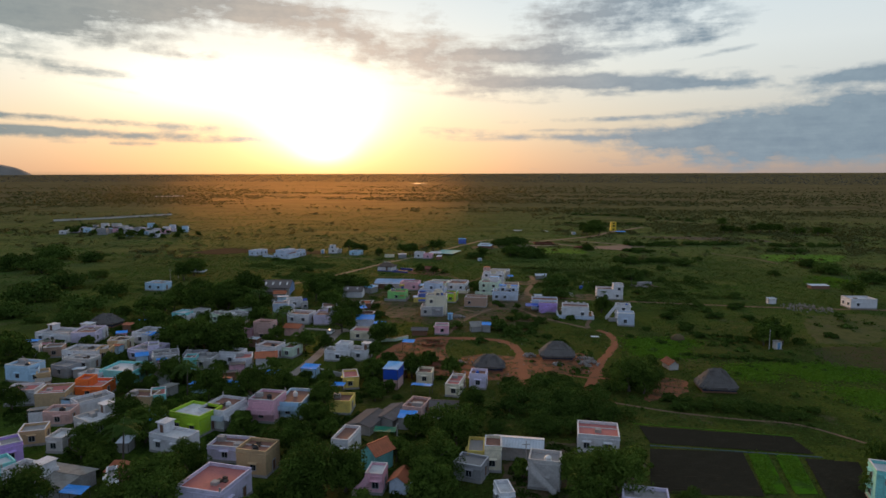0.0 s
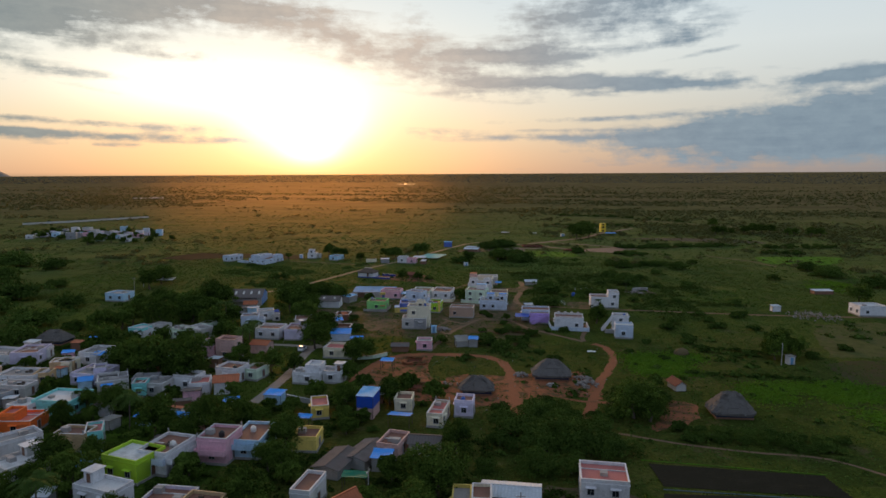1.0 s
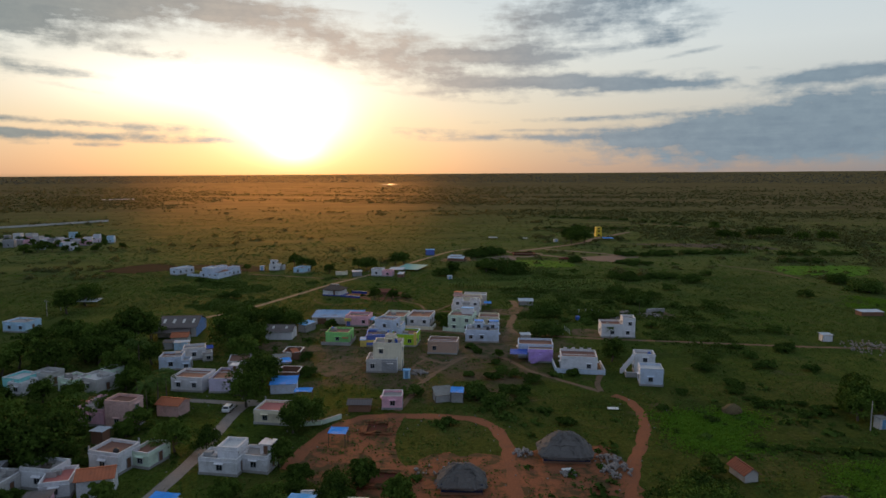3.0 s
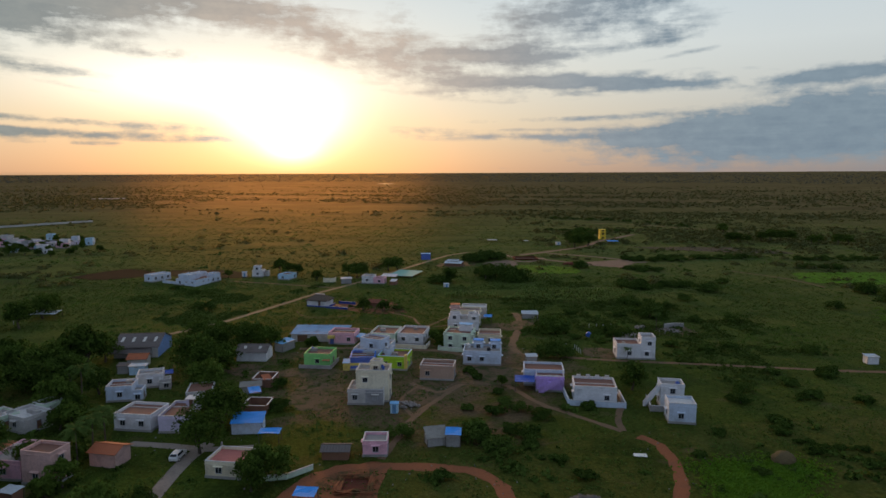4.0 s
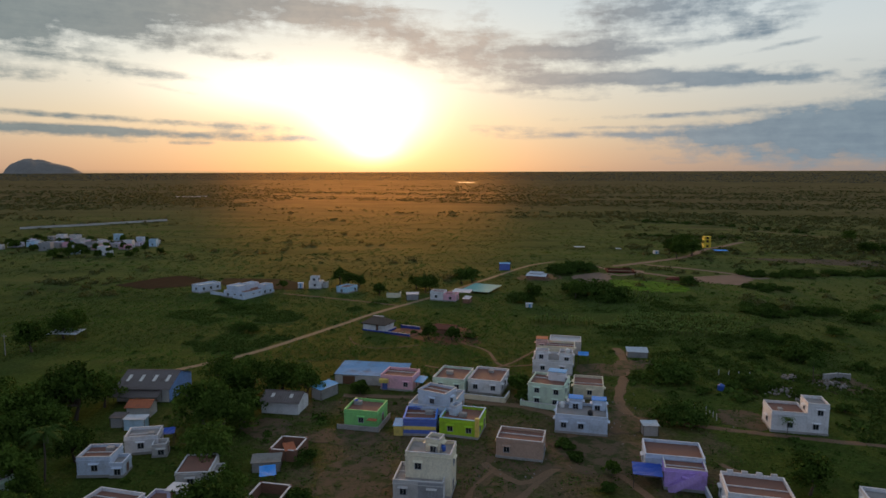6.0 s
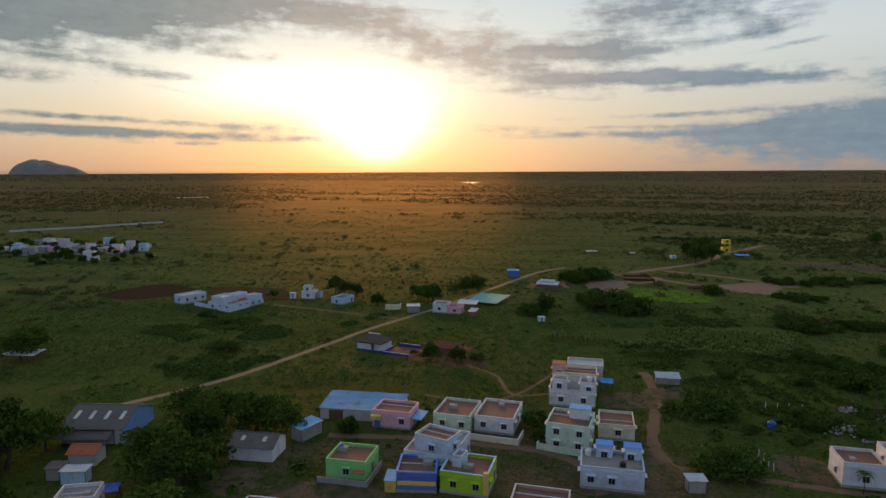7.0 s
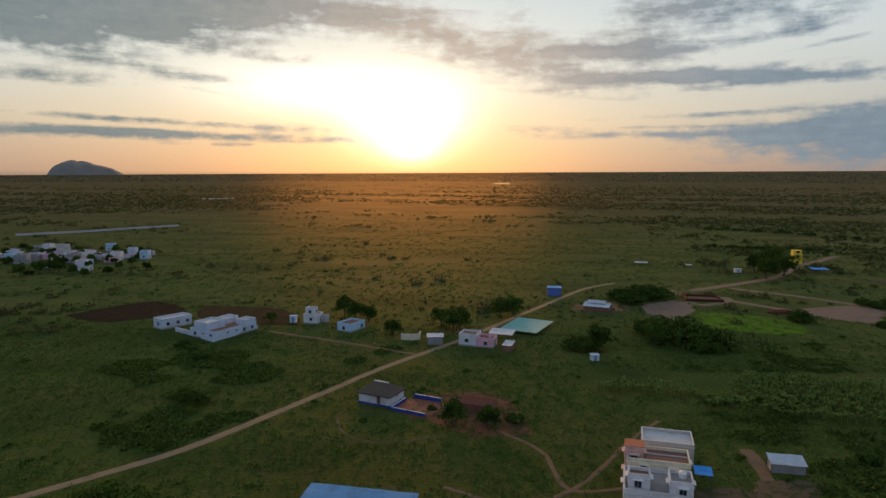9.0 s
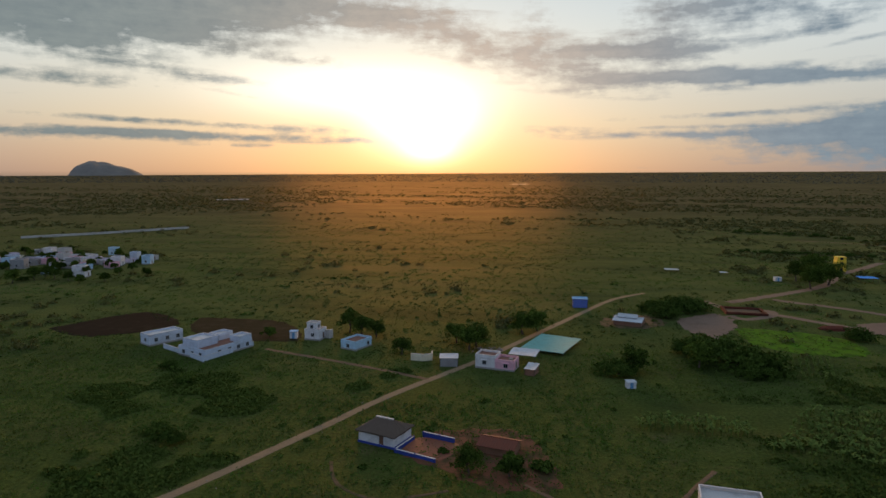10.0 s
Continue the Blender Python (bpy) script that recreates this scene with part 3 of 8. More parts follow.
def patch(name, corners, mat, label, wobble=0.0, clear=True, furrow=0.0, category="field"):
    """A piece of ground of its own; wobble makes its rim uneven, furrow ridges it."""
    LAYER[0] += 0.0015
    rng = random.Random(int(corners[0][0] * 13 + corners[0][1]))
    z = 0.02 + LAYER[0] + float(ground_height(corners[0][0], corners[0][1]))
    bm = bmesh.new()
    c = [Vector(p) for p in corners]
    mid = sum(c, Vector((0, 0))) / len(c)
    if clear:
        FIELDS.append(np.array([tuple(p) for p in c]))
    if furrow and len(c) == 4:
        n = int((c[3] - c[0]).length / furrow)
        rows = []
        for i in range(2 * n + 1):
            k = i / (2 * n)
            a, b = c[0].lerp(c[3], k), c[1].lerp(c[2], k)
            rows.append([bm.verts.new((*a.lerp(b, j / 14), z + (0.22 if i % 2 else 0.0) + rng.uniform(-0.04, 0.04))) for j in range(15)])
        for a, b in zip(rows, rows[1:]):
            for j in range(14):
                bm.faces.new((a[j], a[j + 1], b[j + 1], b[j]))
    else:
        rim = smooth_line(corners + corners[:1], 1.5)[:-1] if wobble else c
        rim = [mid + (p - mid) * (1 + rng.uniform(-wobble, wobble)) for p in rim]
        outer = [bm.verts.new((p.x, p.y, z - 0.1)) for p in rim]
        inner = [bm.verts.new((*(mid + (p - mid) * 0.93), z)) for p in rim]
        hub = bm.verts.new((mid.x, mid.y, z))
        for i in range(len(rim)):
            j = (i + 1) % len(rim)
            bm.faces.new((outer[i], outer[j], inner[j], inner[i]))
            bm.faces.new((inner[i], inner[j], hub))
    bmesh.ops.recalc_face_normals(bm, faces=bm.faces)
    return tagged(part(name, bm, mat), label, category, kind="structure")


# ---- houses ----
MESHES = {}


def shared(key, make, mat):
    if key not in MESHES:
        bm = make()
        me = bpy.data.meshes.new(key.split(":")[0])
        bm.to_mesh(me)
        bm.free()
        me.materials.append(mat)
        MESHES[key] = me
    return MESHES[key]


def window_frame():
    bm = ring(1.1, 1.15, 0.07, -0.04, 0.06)
    box(bm, -0.025, 0.025, -0.5, 0.5, -0.03, 0.05)
    bmesh.ops.rotate(bm, verts=bm.verts, matrix=Matrix.Rotation(radians(90), 3, "X"))
    return bm


def window_pane():
    return boxes((-0.5, 0.5, -0.012, 0.012, -0.52, 0.52))


def sunshade():
    bm = bmesh.new()
    v = [bm.verts.new(p) for p in ((-0.8, 0, 0.1), (0.8, 0, 0.1), (0.8, 0, 0.2), (-0.8, 0, 0.2), (-0.8, -0.5, 0.0), (0.8, -0.5, 0.0), (0.8, -0.5, 0.07), (-0.8, -0.5, 0.07))]
    for f in ((0, 1, 5, 4), (3, 7, 6, 2), (4, 5, 6, 7), (0, 4, 7, 3), (1, 2, 6, 5), (0, 3, 2, 1)):
        bm.faces.new([v[i] for i in f])
    return bm


def put_window(home, m, shade):
    win = part("window", shared("window_frame", window_frame, FRAME), None, home, at=m)
    part("pane", shared("window_pane", window_pane, GLASS), None, win)
    if shade is not None:
        part("sunshade", shared("sunshade:" + shade.name, sunshade, shade), None, win, at=pose(0, 0.03, 0.66))


def put_door(home, m, mat):
    def leaf():
        bm = boxes((-0.45, 0.45, -0.03, 0.03, 0.04, 2.02), (-0.36, 0.36, -0.045, -0.03, 0.2, 0.95), (-0.36, 0.36, -0.045, -0.03, 1.1, 1.9))
        return bm

    def frame_():
        return boxes((-0.55, -0.45, -0.07, 0.05, 0, 2.12), (0.45, 0.55, -0.07, 0.05, 0, 2.12), (-0.45, 0.45, -0.07, 0.05, 2.02, 2.12))

    d = part("door", shared("door_leaf:" + mat.name, leaf, mat), None, home, at=m)
    part("door_frame", shared("door_frame", frame_, FRAME), None, d)


def block(home, rel, w, d, h, wall, roof, rng, detail=2, trim=None, sides=(0, 1, 3), band=True, parapet=0.6, plinth=True):
    """One flat-roofed body of a house, h high to the top of its parapet."""
    wall_mat, floor_mat = paint(wall), roofing(roof)
    trim_mat = trim or wall_mat
    hb = h - parapet
    bm = boxes((-w / 2, w / 2, -d / 2, d / 2, 0, hb))
    bmesh.ops.bevel(bm, geom=[e for e in bm.edges], offset=0.03, segments=1, affect="EDGES")
    part("wall", bm, wall_mat, home, at=rel)
    part("parapet", ring(w, d, 0.16, hb, h - 0.08), wall_mat, home, at=rel)
    part("coping", ring(w + 0.06, d + 0.06, 0.22, h - 0.08, h), COPING if rng.random() < 0.6 else wall_mat, home, at=rel)
    part("roof_floor", boxes((-w / 2 + 0.17, w / 2 - 0.17, -d / 2 + 0.17, d / 2 - 0.17, hb, hb + 0.05)), floor_mat, home, at=rel)
    if band:
        part("slab_edge", ring(w + 0.18, d + 0.18, 0.17, hb - 0.12, hb), trim_mat, home, at=rel)
    if plinth:
        part("plinth", ring(w + 0.16, d + 0.16, 0.14, 0, 0.45), CONCRETE, home, at=rel)
    if detail > 1 and w * d > 24 and rng.random() < 0.6:
        px, py, s = rng.uniform(-0.3, 0.3) * w, rng.uniform(-0.2, 0.3) * d, rng.uniform(0.4, 0.8)
        part("roof_hatch", boxes((px - s, px + s, py - 0.5, py + 0.5, hb + 0.053, hb + 0.05 + s)), CONCRETE, home, at=rel)
    if detail > 1 and w * d > 24 and rng.random() < 0.5:
        py = rng.uniform(-0.15, 0.25) * d
        part("roof_kerb", boxes((-w / 2 + 0.2, w / 2 - 0.2, py - 0.07, py + 0.07, hb + 0.053, hb + 0.2)), COPING, home, at=rel)
    if not detail:
        return
    storeys = max(1, round(hb / 3.05))
    for s in range(storeys):
        z = s * hb / storeys + min(1.65, hb / storeys - 0.95)
        if z + 0.62 > hb:
            continue
        for side in sides:
            span = w if side in (0, 2) else d
            depth = d if side in (0, 2) else w
            n = max(1, int((span - 1.2) / 2.9))
            turn = pose(0, 0, 0, 0, 0, 90 * side)
            for k in range(n):
                x = (k + 0.5) * span / n - span / 2 + rng.uniform(-0.35, 0.35)
                if s == 0 and k == n - 1 and side == 1:
                    put_door(home, rel @ turn @ pose(x, -depth / 2 - 0.02, 0.08), DOOR)
                elif rng.random() < 0.9:
                    put_window(home, rel @ turn @ pose(x, -depth / 2 - 0.015, z), trim_mat if detail > 1 else None)




def house(main, *more, label="", name="house", detail=2, group="village houses", trim=None, parapet=0.6):
    """A flat-roofed house from bodies (x, y, turn, width, depth, height, wall, roof)."""
    x, y, turn, w, d, h, wall, roof = main
    rng = random.Random(int(x * 10) * 7919 + int(y * 10))
    home = thing(name, pose(x, y, 0, 0, 0, turn), label, "house", group)
    back = home.matrix_basis.inverted()
    for bx, by, bt, bw, bd, bh, bwall, broof in (main, *more):
        ROOFS.append((home, bx, by, bt, bw, bd, bh - parapet + 0.055, bwall))
        ROUNDS.append((bx, by, 0.55 * max(bw, bd)))
        block(home, back @ pose(bx, by, 0, 0, 0, bt), bw, bd, bh, bwall, broof, rng, detail, trim, parapet=parapet)
    return home


ROOFS = []             # house, x, y, turn, width, depth, height of the terrace, paint


def roof_at(x, y):
    """The terrace under a place, or the nearest one; gives x, y, z on it."""
    best = None
    for _, bx, by, bt, bw, bd, z, _ in ROOFS:
        c, n = math.cos(radians(bt)), math.sin(radians(bt))
        u, v = (x - bx) * c + (y - by) * n, -(x - bx) * n + (y - by) * c
        u2, v2 = min(max(u, -bw / 2 + 0.9), bw / 2 - 0.9), min(max(v, -bd / 2 + 0.9), bd / 2 - 0.9)
        key = (round(math.hypot(u - u2, v - v2), 2), -z)
        if best is None or key < best[0]:
            best = (key, bx + u2 * c - v2 * n, by + u2 * n + v2 * c, z)
    return best[1:]


def tank(x, y, z, mat, r=0.55, h=1.1, label="plastic water tank with a lid on a flat roof"):
    if z is None:
        x, y, z = roof_at(x, y)
    t = thing("water_tank", pose(x, y, z), label, "water tank", "roof water tanks")
    bm = bmesh.new()
    tube(bm, (0, 0, 0), (0, 0, h * 0.8), r, r, 14)
    tube(bm, (0, 0, h * 0.8), (0, 0, h), r, r * 0.5, 14)
    for k in range(3):
        tube(bm, (0, 0, h * (0.15 + 0.25 * k)), (0, 0, h * (0.2 + 0.25 * k)), r * 1.05, r * 1.05, 14)
    part("body", bm, mat, t)
    part("lid", tube(bmesh.new(), (0, 0, h), (0, 0, h + 0.08), r * 0.45, r * 0.4, 12), mat, t)


def shelter(x, y, turn, w, d, h, mat, label, walls=None, slope=0.25, name="tarp_shelter"):
    """A sheet over four poles, sagging a little, with board walls if asked for."""
    s = thing(name, pose(x, y, 0, 0, 0, turn), label, "shelter")
    ROUNDS.append((x, y, 0.5 * max(w, d)))
    rng = random.Random(int(x * 9 + y * 5))
    bm, rows = bmesh.new(), []
    for i in range(7):
        rows.append([bm.verts.new(((j / 6 - 0.5) * w, (i / 6 - 0.5) * d, h + slope * (i / 6 - 0.5) * d - 0.18 * math.sin(math.pi * i / 6) * math.sin(math.pi * j / 6) + rng.uniform(-0.05, 0.05))) for j in range(7)])
    for a, b in zip(rows, rows[1:]):
        for j in range(6):
            bm.faces.new((a[j], a[j + 1], b[j + 1], b[j]))
    extrude = bmesh.ops.extrude_face_region(bm, geom=list(bm.faces))
    bmesh.ops.translate(bm, verts=[v for v in extrude["geom"] if isinstance(v, bmesh.types.BMVert)], vec=(0, 0, 0.05))
    bmesh.ops.recalc_face_normals(bm, faces=bm.faces)
    part("sheet", bm, mat, s)
    for i in (-1, 1):
        for j in (-1, 1):
            part("pole", tube(bmesh.new(), (i * (w / 2 - 0.15), j * (d / 2 - 0.15), 0), (i * (w / 2 - 0.15), j * (d / 2 - 0.15), h + slope * j * (d / 2 - 0.15)), 0.06, 0.05, 6), BARK, s)
    if walls:
        part("wall", ring(w - 0.5, d - 0.5, 0.12, 0, h - abs(slope) * d / 2 - 0.1), walls, s)
    return s


def gable_house(x, y, turn, w, d, h, rise, roof_mat, wall_mat, label, gable_mat=None, name="shed", skylights=0, category="shed"):
    """Ridge along x; sheets with ridges of corrugation, gables at both ends."""
    g = thing(name, pose(x, y, 0, 0, 0, turn), label, category)
    ROUNDS.append((x, y, 0.5 * max(w, d)))
    part("wall", ring(w, d, 0.2, 0, h), wall_mat, g)
    for e in (-1, 1):
        bm = bmesh.new()
        xs = (e * w / 2, e * (w / 2 - 0.2))
        v = [bm.verts.new((X, Y, Z)) for X in xs for Y, Z in ((-d / 2, h), (d / 2, h), (0, h + rise))]
        for f in ((0, 1, 2), (3, 5, 4), (0, 3, 4, 1), (1, 4, 5, 2), (2, 5, 3, 0)):
            bm.faces.new([v[i] for i in f])
        bmesh.ops.recalc_face_normals(bm, faces=bm.faces)
        part("gable", bm, gable_mat or wall_mat, g)
    if gable_mat:
        part("end_wall", boxes((w / 2 + 0.004, w / 2 + 0.03, -d / 2, d / 2, 0, h)), gable_mat, g)
    over, n = 0.45, max(8, int(w / 0.45))
    for e in (-1, 1):
        bm = bmesh.new()
        low = (e * (d / 2 + over), h - rise * over / (d / 2))
        rows = []
        for Y, Z in (low, (0, h + rise)):
            rows.append([bm.verts.new(((i / (2 * n) - 0.5) * (w + 0.7), Y, Z + 0.05 + (0.05 if i % 2 else 0))) for i in range(2 * n + 1)])
        for i in range(2 * n):
            bm.faces.new((rows[0][i], rows[0][i + 1], rows[1][i + 1], rows[1][i]))
        ext = bmesh.ops.extrude_face_region(bm, geom=list(bm.faces))
        bmesh.ops.translate(bm, verts=[v for v in ext["geom"] if isinstance(v, bmesh.types.BMVert)], vec=(0, 0, 0.04))
        bmesh.ops.recalc_face_normals(bm, faces=bm.faces)
        slope = part("roof", bm, roof_mat, g)
        if e == -1:
            for k in range(skylights):
                X = (k + 0.5) * w / skylights - w / 2
                lift = lambda s: h + rise * (1 - s) + 0.16
                v = [(X - 0.35, -d / 2 * 0.3, lift(0.3)), (X + 0.35, -d / 2 * 0.3, lift(0.3)), (X + 0.35, -d / 2 * 0.65, lift(0.65)), (X - 0.35, -d / 2 * 0.65, lift(0.65))]
                bm = bmesh.new()
                bm.faces.new([bm.verts.new(p) for p in v])
                ext = bmesh.ops.extrude_face_region(bm, geom=list(bm.faces))
                bmesh.ops.translate(bm, verts=[q for q in ext["geom"] if isinstance(q, bmesh.types.BMVert)], vec=(0, 0, 0.03))
                part("skylight", bm, SKYLIGHT, slope)
    part("ridge_cap", boxes((-w / 2 - 0.3, w / 2 + 0.3, -0.15, 0.15, h + rise + 0.05, h + rise + 0.17)), roof_mat, g)
    return g


def thatched_hut(x, y, turn, w, d, h, label, wall_mat=None, eave=1.35):
    """A hipped, rounded thatch with a shaggy rim over low walls."""
    hut = thing("thatched_hut", pose(x, y, 0, 0, 0, turn), label, "hut", "thatched huts")
    ROUNDS.append((x, y, 0.6 * max(w, d)))
    rng = random.Random(int(x * 3 + y))
    part("wall", ring(w * 0.84, d * 0.84, 0.25, 0, eave + 0.34), wall_mat or HUT_CLOTH, hut)
    part("wall_base", ring(w * 0.87, d * 0.87, 0.12, 0, 0.35), MUD, hut)
    bm, rows, seg = bmesh.new(), [], 48
    # straight hipped slopes up to a short sagging ridge
    steps = [(1.0, -0.16), (1.03, 0.0), (0.98, 0.06), (0.83, 0.26), (0.825, 0.285), (0.66, 0.47), (0.655, 0.495), (0.48, 0.68), (0.475, 0.7), (0.3, 0.87), (0.14, 0.98), (0.05, 1.0)]
    for k, zz in steps:
        row = []
        for i in range(seg):
            a = 2 * math.pi * i / seg
            ca, sa = math.cos(a), math.sin(a)
            p = 0.42 + 0.2 * (1 - k)
            ex, ey = math.copysign(abs(ca) ** p, ca), math.copysign(abs(sa) ** p, sa)
            ridge = (w * 0.5 - d * 0.34) * (1 - k)
            row.append(bm.verts.new((ex * (w / 2 * k + ridge * 0.26) + rng.uniform(-0.08, 0.08), ey * d / 2 * k + rng.uniform(-0.08, 0.08), eave + (h - eave) * zz + rng.uniform(-0.07, 0.07) - 0.12 * (1 - k) * (1 - abs(ca)))))
        rows.append(row)
    for a, b in zip(rows, rows[1:]):
        for i in range(seg):
            bm.faces.new((a[i], a[(i + 1) % seg], b[(i + 1) % seg], b[i]))
    bm.faces.new(rows[-1])
    roof = part("roof", bm, THATCH, hut)
    # loose palm leaves lying down the slopes
    npr = np.random.default_rng(int(abs(x)) + 5)
    n = 420
    a, k = npr.uniform(0, 2 * math.pi, n), npr.uniform(0.15, 1.0, n)
    ex, ey = np.sign(np.cos(a)) * np.abs(np.cos(a)) ** 0.5, np.sign(np.sin(a)) * np.abs(np.sin(a)) ** 0.5
    c = np.stack([ex * (w / 2 * k + (w * 0.5 - d * 0.34) * (1 - k) * 0.26), ey * d / 2 * k, eave + (h - eave) * (1.06 - 1.04 * k ** 1.15) + 0.03], 1)
    down = unit(np.stack([ex * w / 2, ey * d / 2, -(h - eave) * 1.2 * k], 1))
    side = unit(np.cross(down, npr.normal(size=down.shape) * 0.25 + np.array([0, 0, 1.0])))
    part("loose_thatch", quads("loose_thatch", c, side * 0.16, down * npr.uniform(0.4, 0.8, (n, 1)), THATCH), None, roof)
    return hut


def hip_cottage(x, y, turn, w, d, label):
    """White walls on a blue plinth under a straight hipped thatch."""
    home = thing("cottage", pose(x, y, 0, 0, 0, turn), label, "house")
    ROUNDS.append((x, y, 0.55 * w))
    part("wall", ring(w, d, 0.25, 0.403, 2.45), paint("white"), home)
    part("plinth", ring(w + 0.3, d + 0.3, 0.4, 0, 0.4), paint("dark_blue"), home)
    put_door(home, pose(1.2, -d / 2, 0.42), DOOR)
    rng = random.Random(6)
    bm = bmesh.new()
    rows = []
    for z, ex, ey in ((2.2, w / 2 + 0.45, d / 2 + 0.45), (2.5, w / 2 + 0.5, d / 2 + 0.5), (3.1, w / 2 - 0.45, d / 2 - 0.7), (3.7, w / 2 - 1.4, d / 2 - 1.9), (4.3, 1.7, 0.14)):
        row = []
        for k in range(40):
            side, f = divmod(k, 10)
            f = f / 5 - 1
            px, py = ((f * ex, -ey), (ex, f * ey), (-f * ex, ey), (-ex, -f * ey))[side]
            row.append(bm.verts.new((px + rng.uniform(-0.05, 0.05), py + rng.uniform(-0.05, 0.05), z + rng.uniform(-0.06, 0.06))))
        rows.append(row)
    for a, b in zip(rows, rows[1:]):
        for k in range(40):
            bm.faces.new((a[k], a[(k + 1) % 40], b[(k + 1) % 40], b[k]))
    bm.faces.new(rows[-1])
    bm.faces.new(rows[0][::-1])
    roof = part("roof", bm, THATCH_BROWN, home)
    part("ridge_cap", boxes((-1.9, 1.9, -0.2, 0.2, 4.24, 4.44)), COPING, roof, "pale ridge cap")
    return home


def wall_run(points, h, mat, label, t=0.2, name="compound_wall"):
    g = thing(name, pose(points[0][0], points[0][1], 0), label, "wall")
    ox, oy = points[0]
    for a, b in zip(points, points[1:]):
        dx, dy = b[0] - a[0], b[1] - a[1]
        l, ang = math.hypot(dx, dy), math.degrees(math.atan2(dy, dx))
        SEGMENTS.append((*a, *b, 0.8))
        at = pose(a[0] - ox, a[1] - oy, 0, 0, 0, ang)
        part("panel", boxes((t / 2 + 0.003, l - t / 2 - 0.003, -t / 2, t / 2, 0, h)), mat, g, at=at)
        part("coping", boxes((t / 2 + 0.003, l - t / 2 - 0.003, -t / 2 - 0.04, t / 2 + 0.04, h + 0.002, h + 0.08)), COPING, g, at=at)
        part("pillar", boxes((-t * 0.7, t * 0.7, -t * 0.7, t * 0.7, 0, h + 0.15)), mat, g, at=at)
    return g


def stairs(home, rel, run, rise, width, mat, flip=1):
    """Outside steps going up along x, on a solid flight."""
    n = max(4, int(rise / 0.18))
    bm = bmesh.new()
    for i in range(n):
        x0 = i * run / n
        box(bm, flip * x0 if flip > 0 else -x0 - run / n, flip * x0 + run / n if flip > 0 else -x0, -width / 2, width / 2, max(0, i * rise / n - 0.5), (i + 1) * rise / n)
    part("stairs", bm, mat, home, at=rel)
    bm = bmesh.new()
    for sy in (-width / 2 - 0.08, width / 2):
        v = [bm.verts.new((flip * X, Y, Z)) for Y in (sy, sy + 0.08) for X, Z in ((0, 0), (0, 0.9), (run, rise + 0.9), (run, rise - 0.4))]
        for f in ((0, 1, 2, 3), (7, 6, 5, 4), (0, 4, 5, 1), (1, 5, 6, 2), (2, 6, 7, 3), (3, 7, 4, 0)):
            bm.faces.new([v[i] for i in f])
    bmesh.ops.recalc_face_normals(bm, faces=bm.faces)
    part("stair_rail", bm, mat, home, at=rel)


def face_panel(home, rel, w, d, h, side, mat):
    """A differently painted face, 2 cm proud of one wall of a block."""
    span, depth = (w, d) if side in (0, 2) else (d, w)
    part("painted_face", boxes((-span / 2 + 0.02, span / 2 - 0.02, -depth / 2 - 0.02, -depth / 2 - 0.003, 0.46, h - 1.0)), mat, home, at=rel @ pose(0, 0, 0, 0, 0, 90 * side))


def balcony(home, rel, w, d, z, side, mat, out=1.1):
    """A projecting slab with a low solid rail along one face."""
    span, depth = (w, d) if side in (0, 2) else (d, w)
    at = rel @ pose(0, 0, z, 0, 0, 90 * side)
    part("balcony_floor", boxes((-span / 2, span / 2, -depth / 2 - out, -depth / 2 - 0.1, -0.15, 0)), mat, home, at=at)
    part("balcony_rail", boxes((-span / 2, span / 2, -depth / 2 - out, -depth / 2 - out + 0.1, 0.003, 0.85), (-span / 2, -span / 2 + 0.1, -depth / 2 - out + 0.103, -depth / 2 - 0.1, 0.003, 0.85), (span / 2 - 0.1, span / 2, -depth / 2 - out + 0.103, -depth / 2 - 0.1, 0.003, 0.85)), mat, home, at=at)

# ---- the plain, its tracks and fields ----
build_ground()
BRICK = material("raw_brick", (0.24, 0.12, 0.08), 0.95, 0.8, 0.1, 0.35, 0.5, streak=True)
DUG = material("dug_earth", (0.11, 0.034, 0.022), 0.95, 0.5, 0.0, 0.3, 0.7, spec=0.1)
patch("red_yard", [(-17, 171), (-13, 187), (-5, 196), (2, 196), (1, 184), (3, 172), (12, 160), (8, 154), (-8, 160)], RED_SOIL, "bare trodden red soil yard among the huts", 0.06, False, category="bare soil")
patch("red_yard", [(2, 157), (4, 173), (14, 177), (21, 173), (21, 157), (12, 153)], RED_SOIL, "bare red soil round a weathered hut", 0.1, False, category="bare soil")
patch("red_yard", [(20, 158), (22, 176), (38, 180), (42, 170), (40, 158), (34, 160)], RED_SOIL, "bare red soil yard round a thatched hut", 0.06, False, category="bare soil")
patch("red_yard", [(44, 141), (49, 147), (52, 154), (57, 158), (60, 156), (58, 148), (52, 142), (46, 140)], RED_SOIL, "bare red soil path beside a thatched hut", 0.1, False, category="bare soil")
patch("red_yard", [(-24, 327), (-21, 338), (-12, 343), (-4, 342), (1, 336), (4, 320), (-4, 316), (-13, 320)], YARD_RED, "bare red soil yard with brick heaps", 0.08, False, category="bare soil")
patch("bare_yard", [(5, 222), (4, 236), (10, 248), (20, 250), (26, 244), (18, 236), (10, 226)], YARD_SOIL, "bare brown earth between the houses", 0.08, False, category="bare soil")
patch("bare_yard", [(30, 118), (36, 112), (30, 96), (14, 92), (8, 96), (14, 116)], YARD_SOIL, "bare earth lane between village houses", 0.06, False, category="bare soil")
track("red_track", [(33, 146), (36, 152), (41.7, 169), (48, 182), (51.5, 191), (52.6, 202), (50, 206.4)], 2.6, TRACK_RED, "winding red earth track through the scrub")
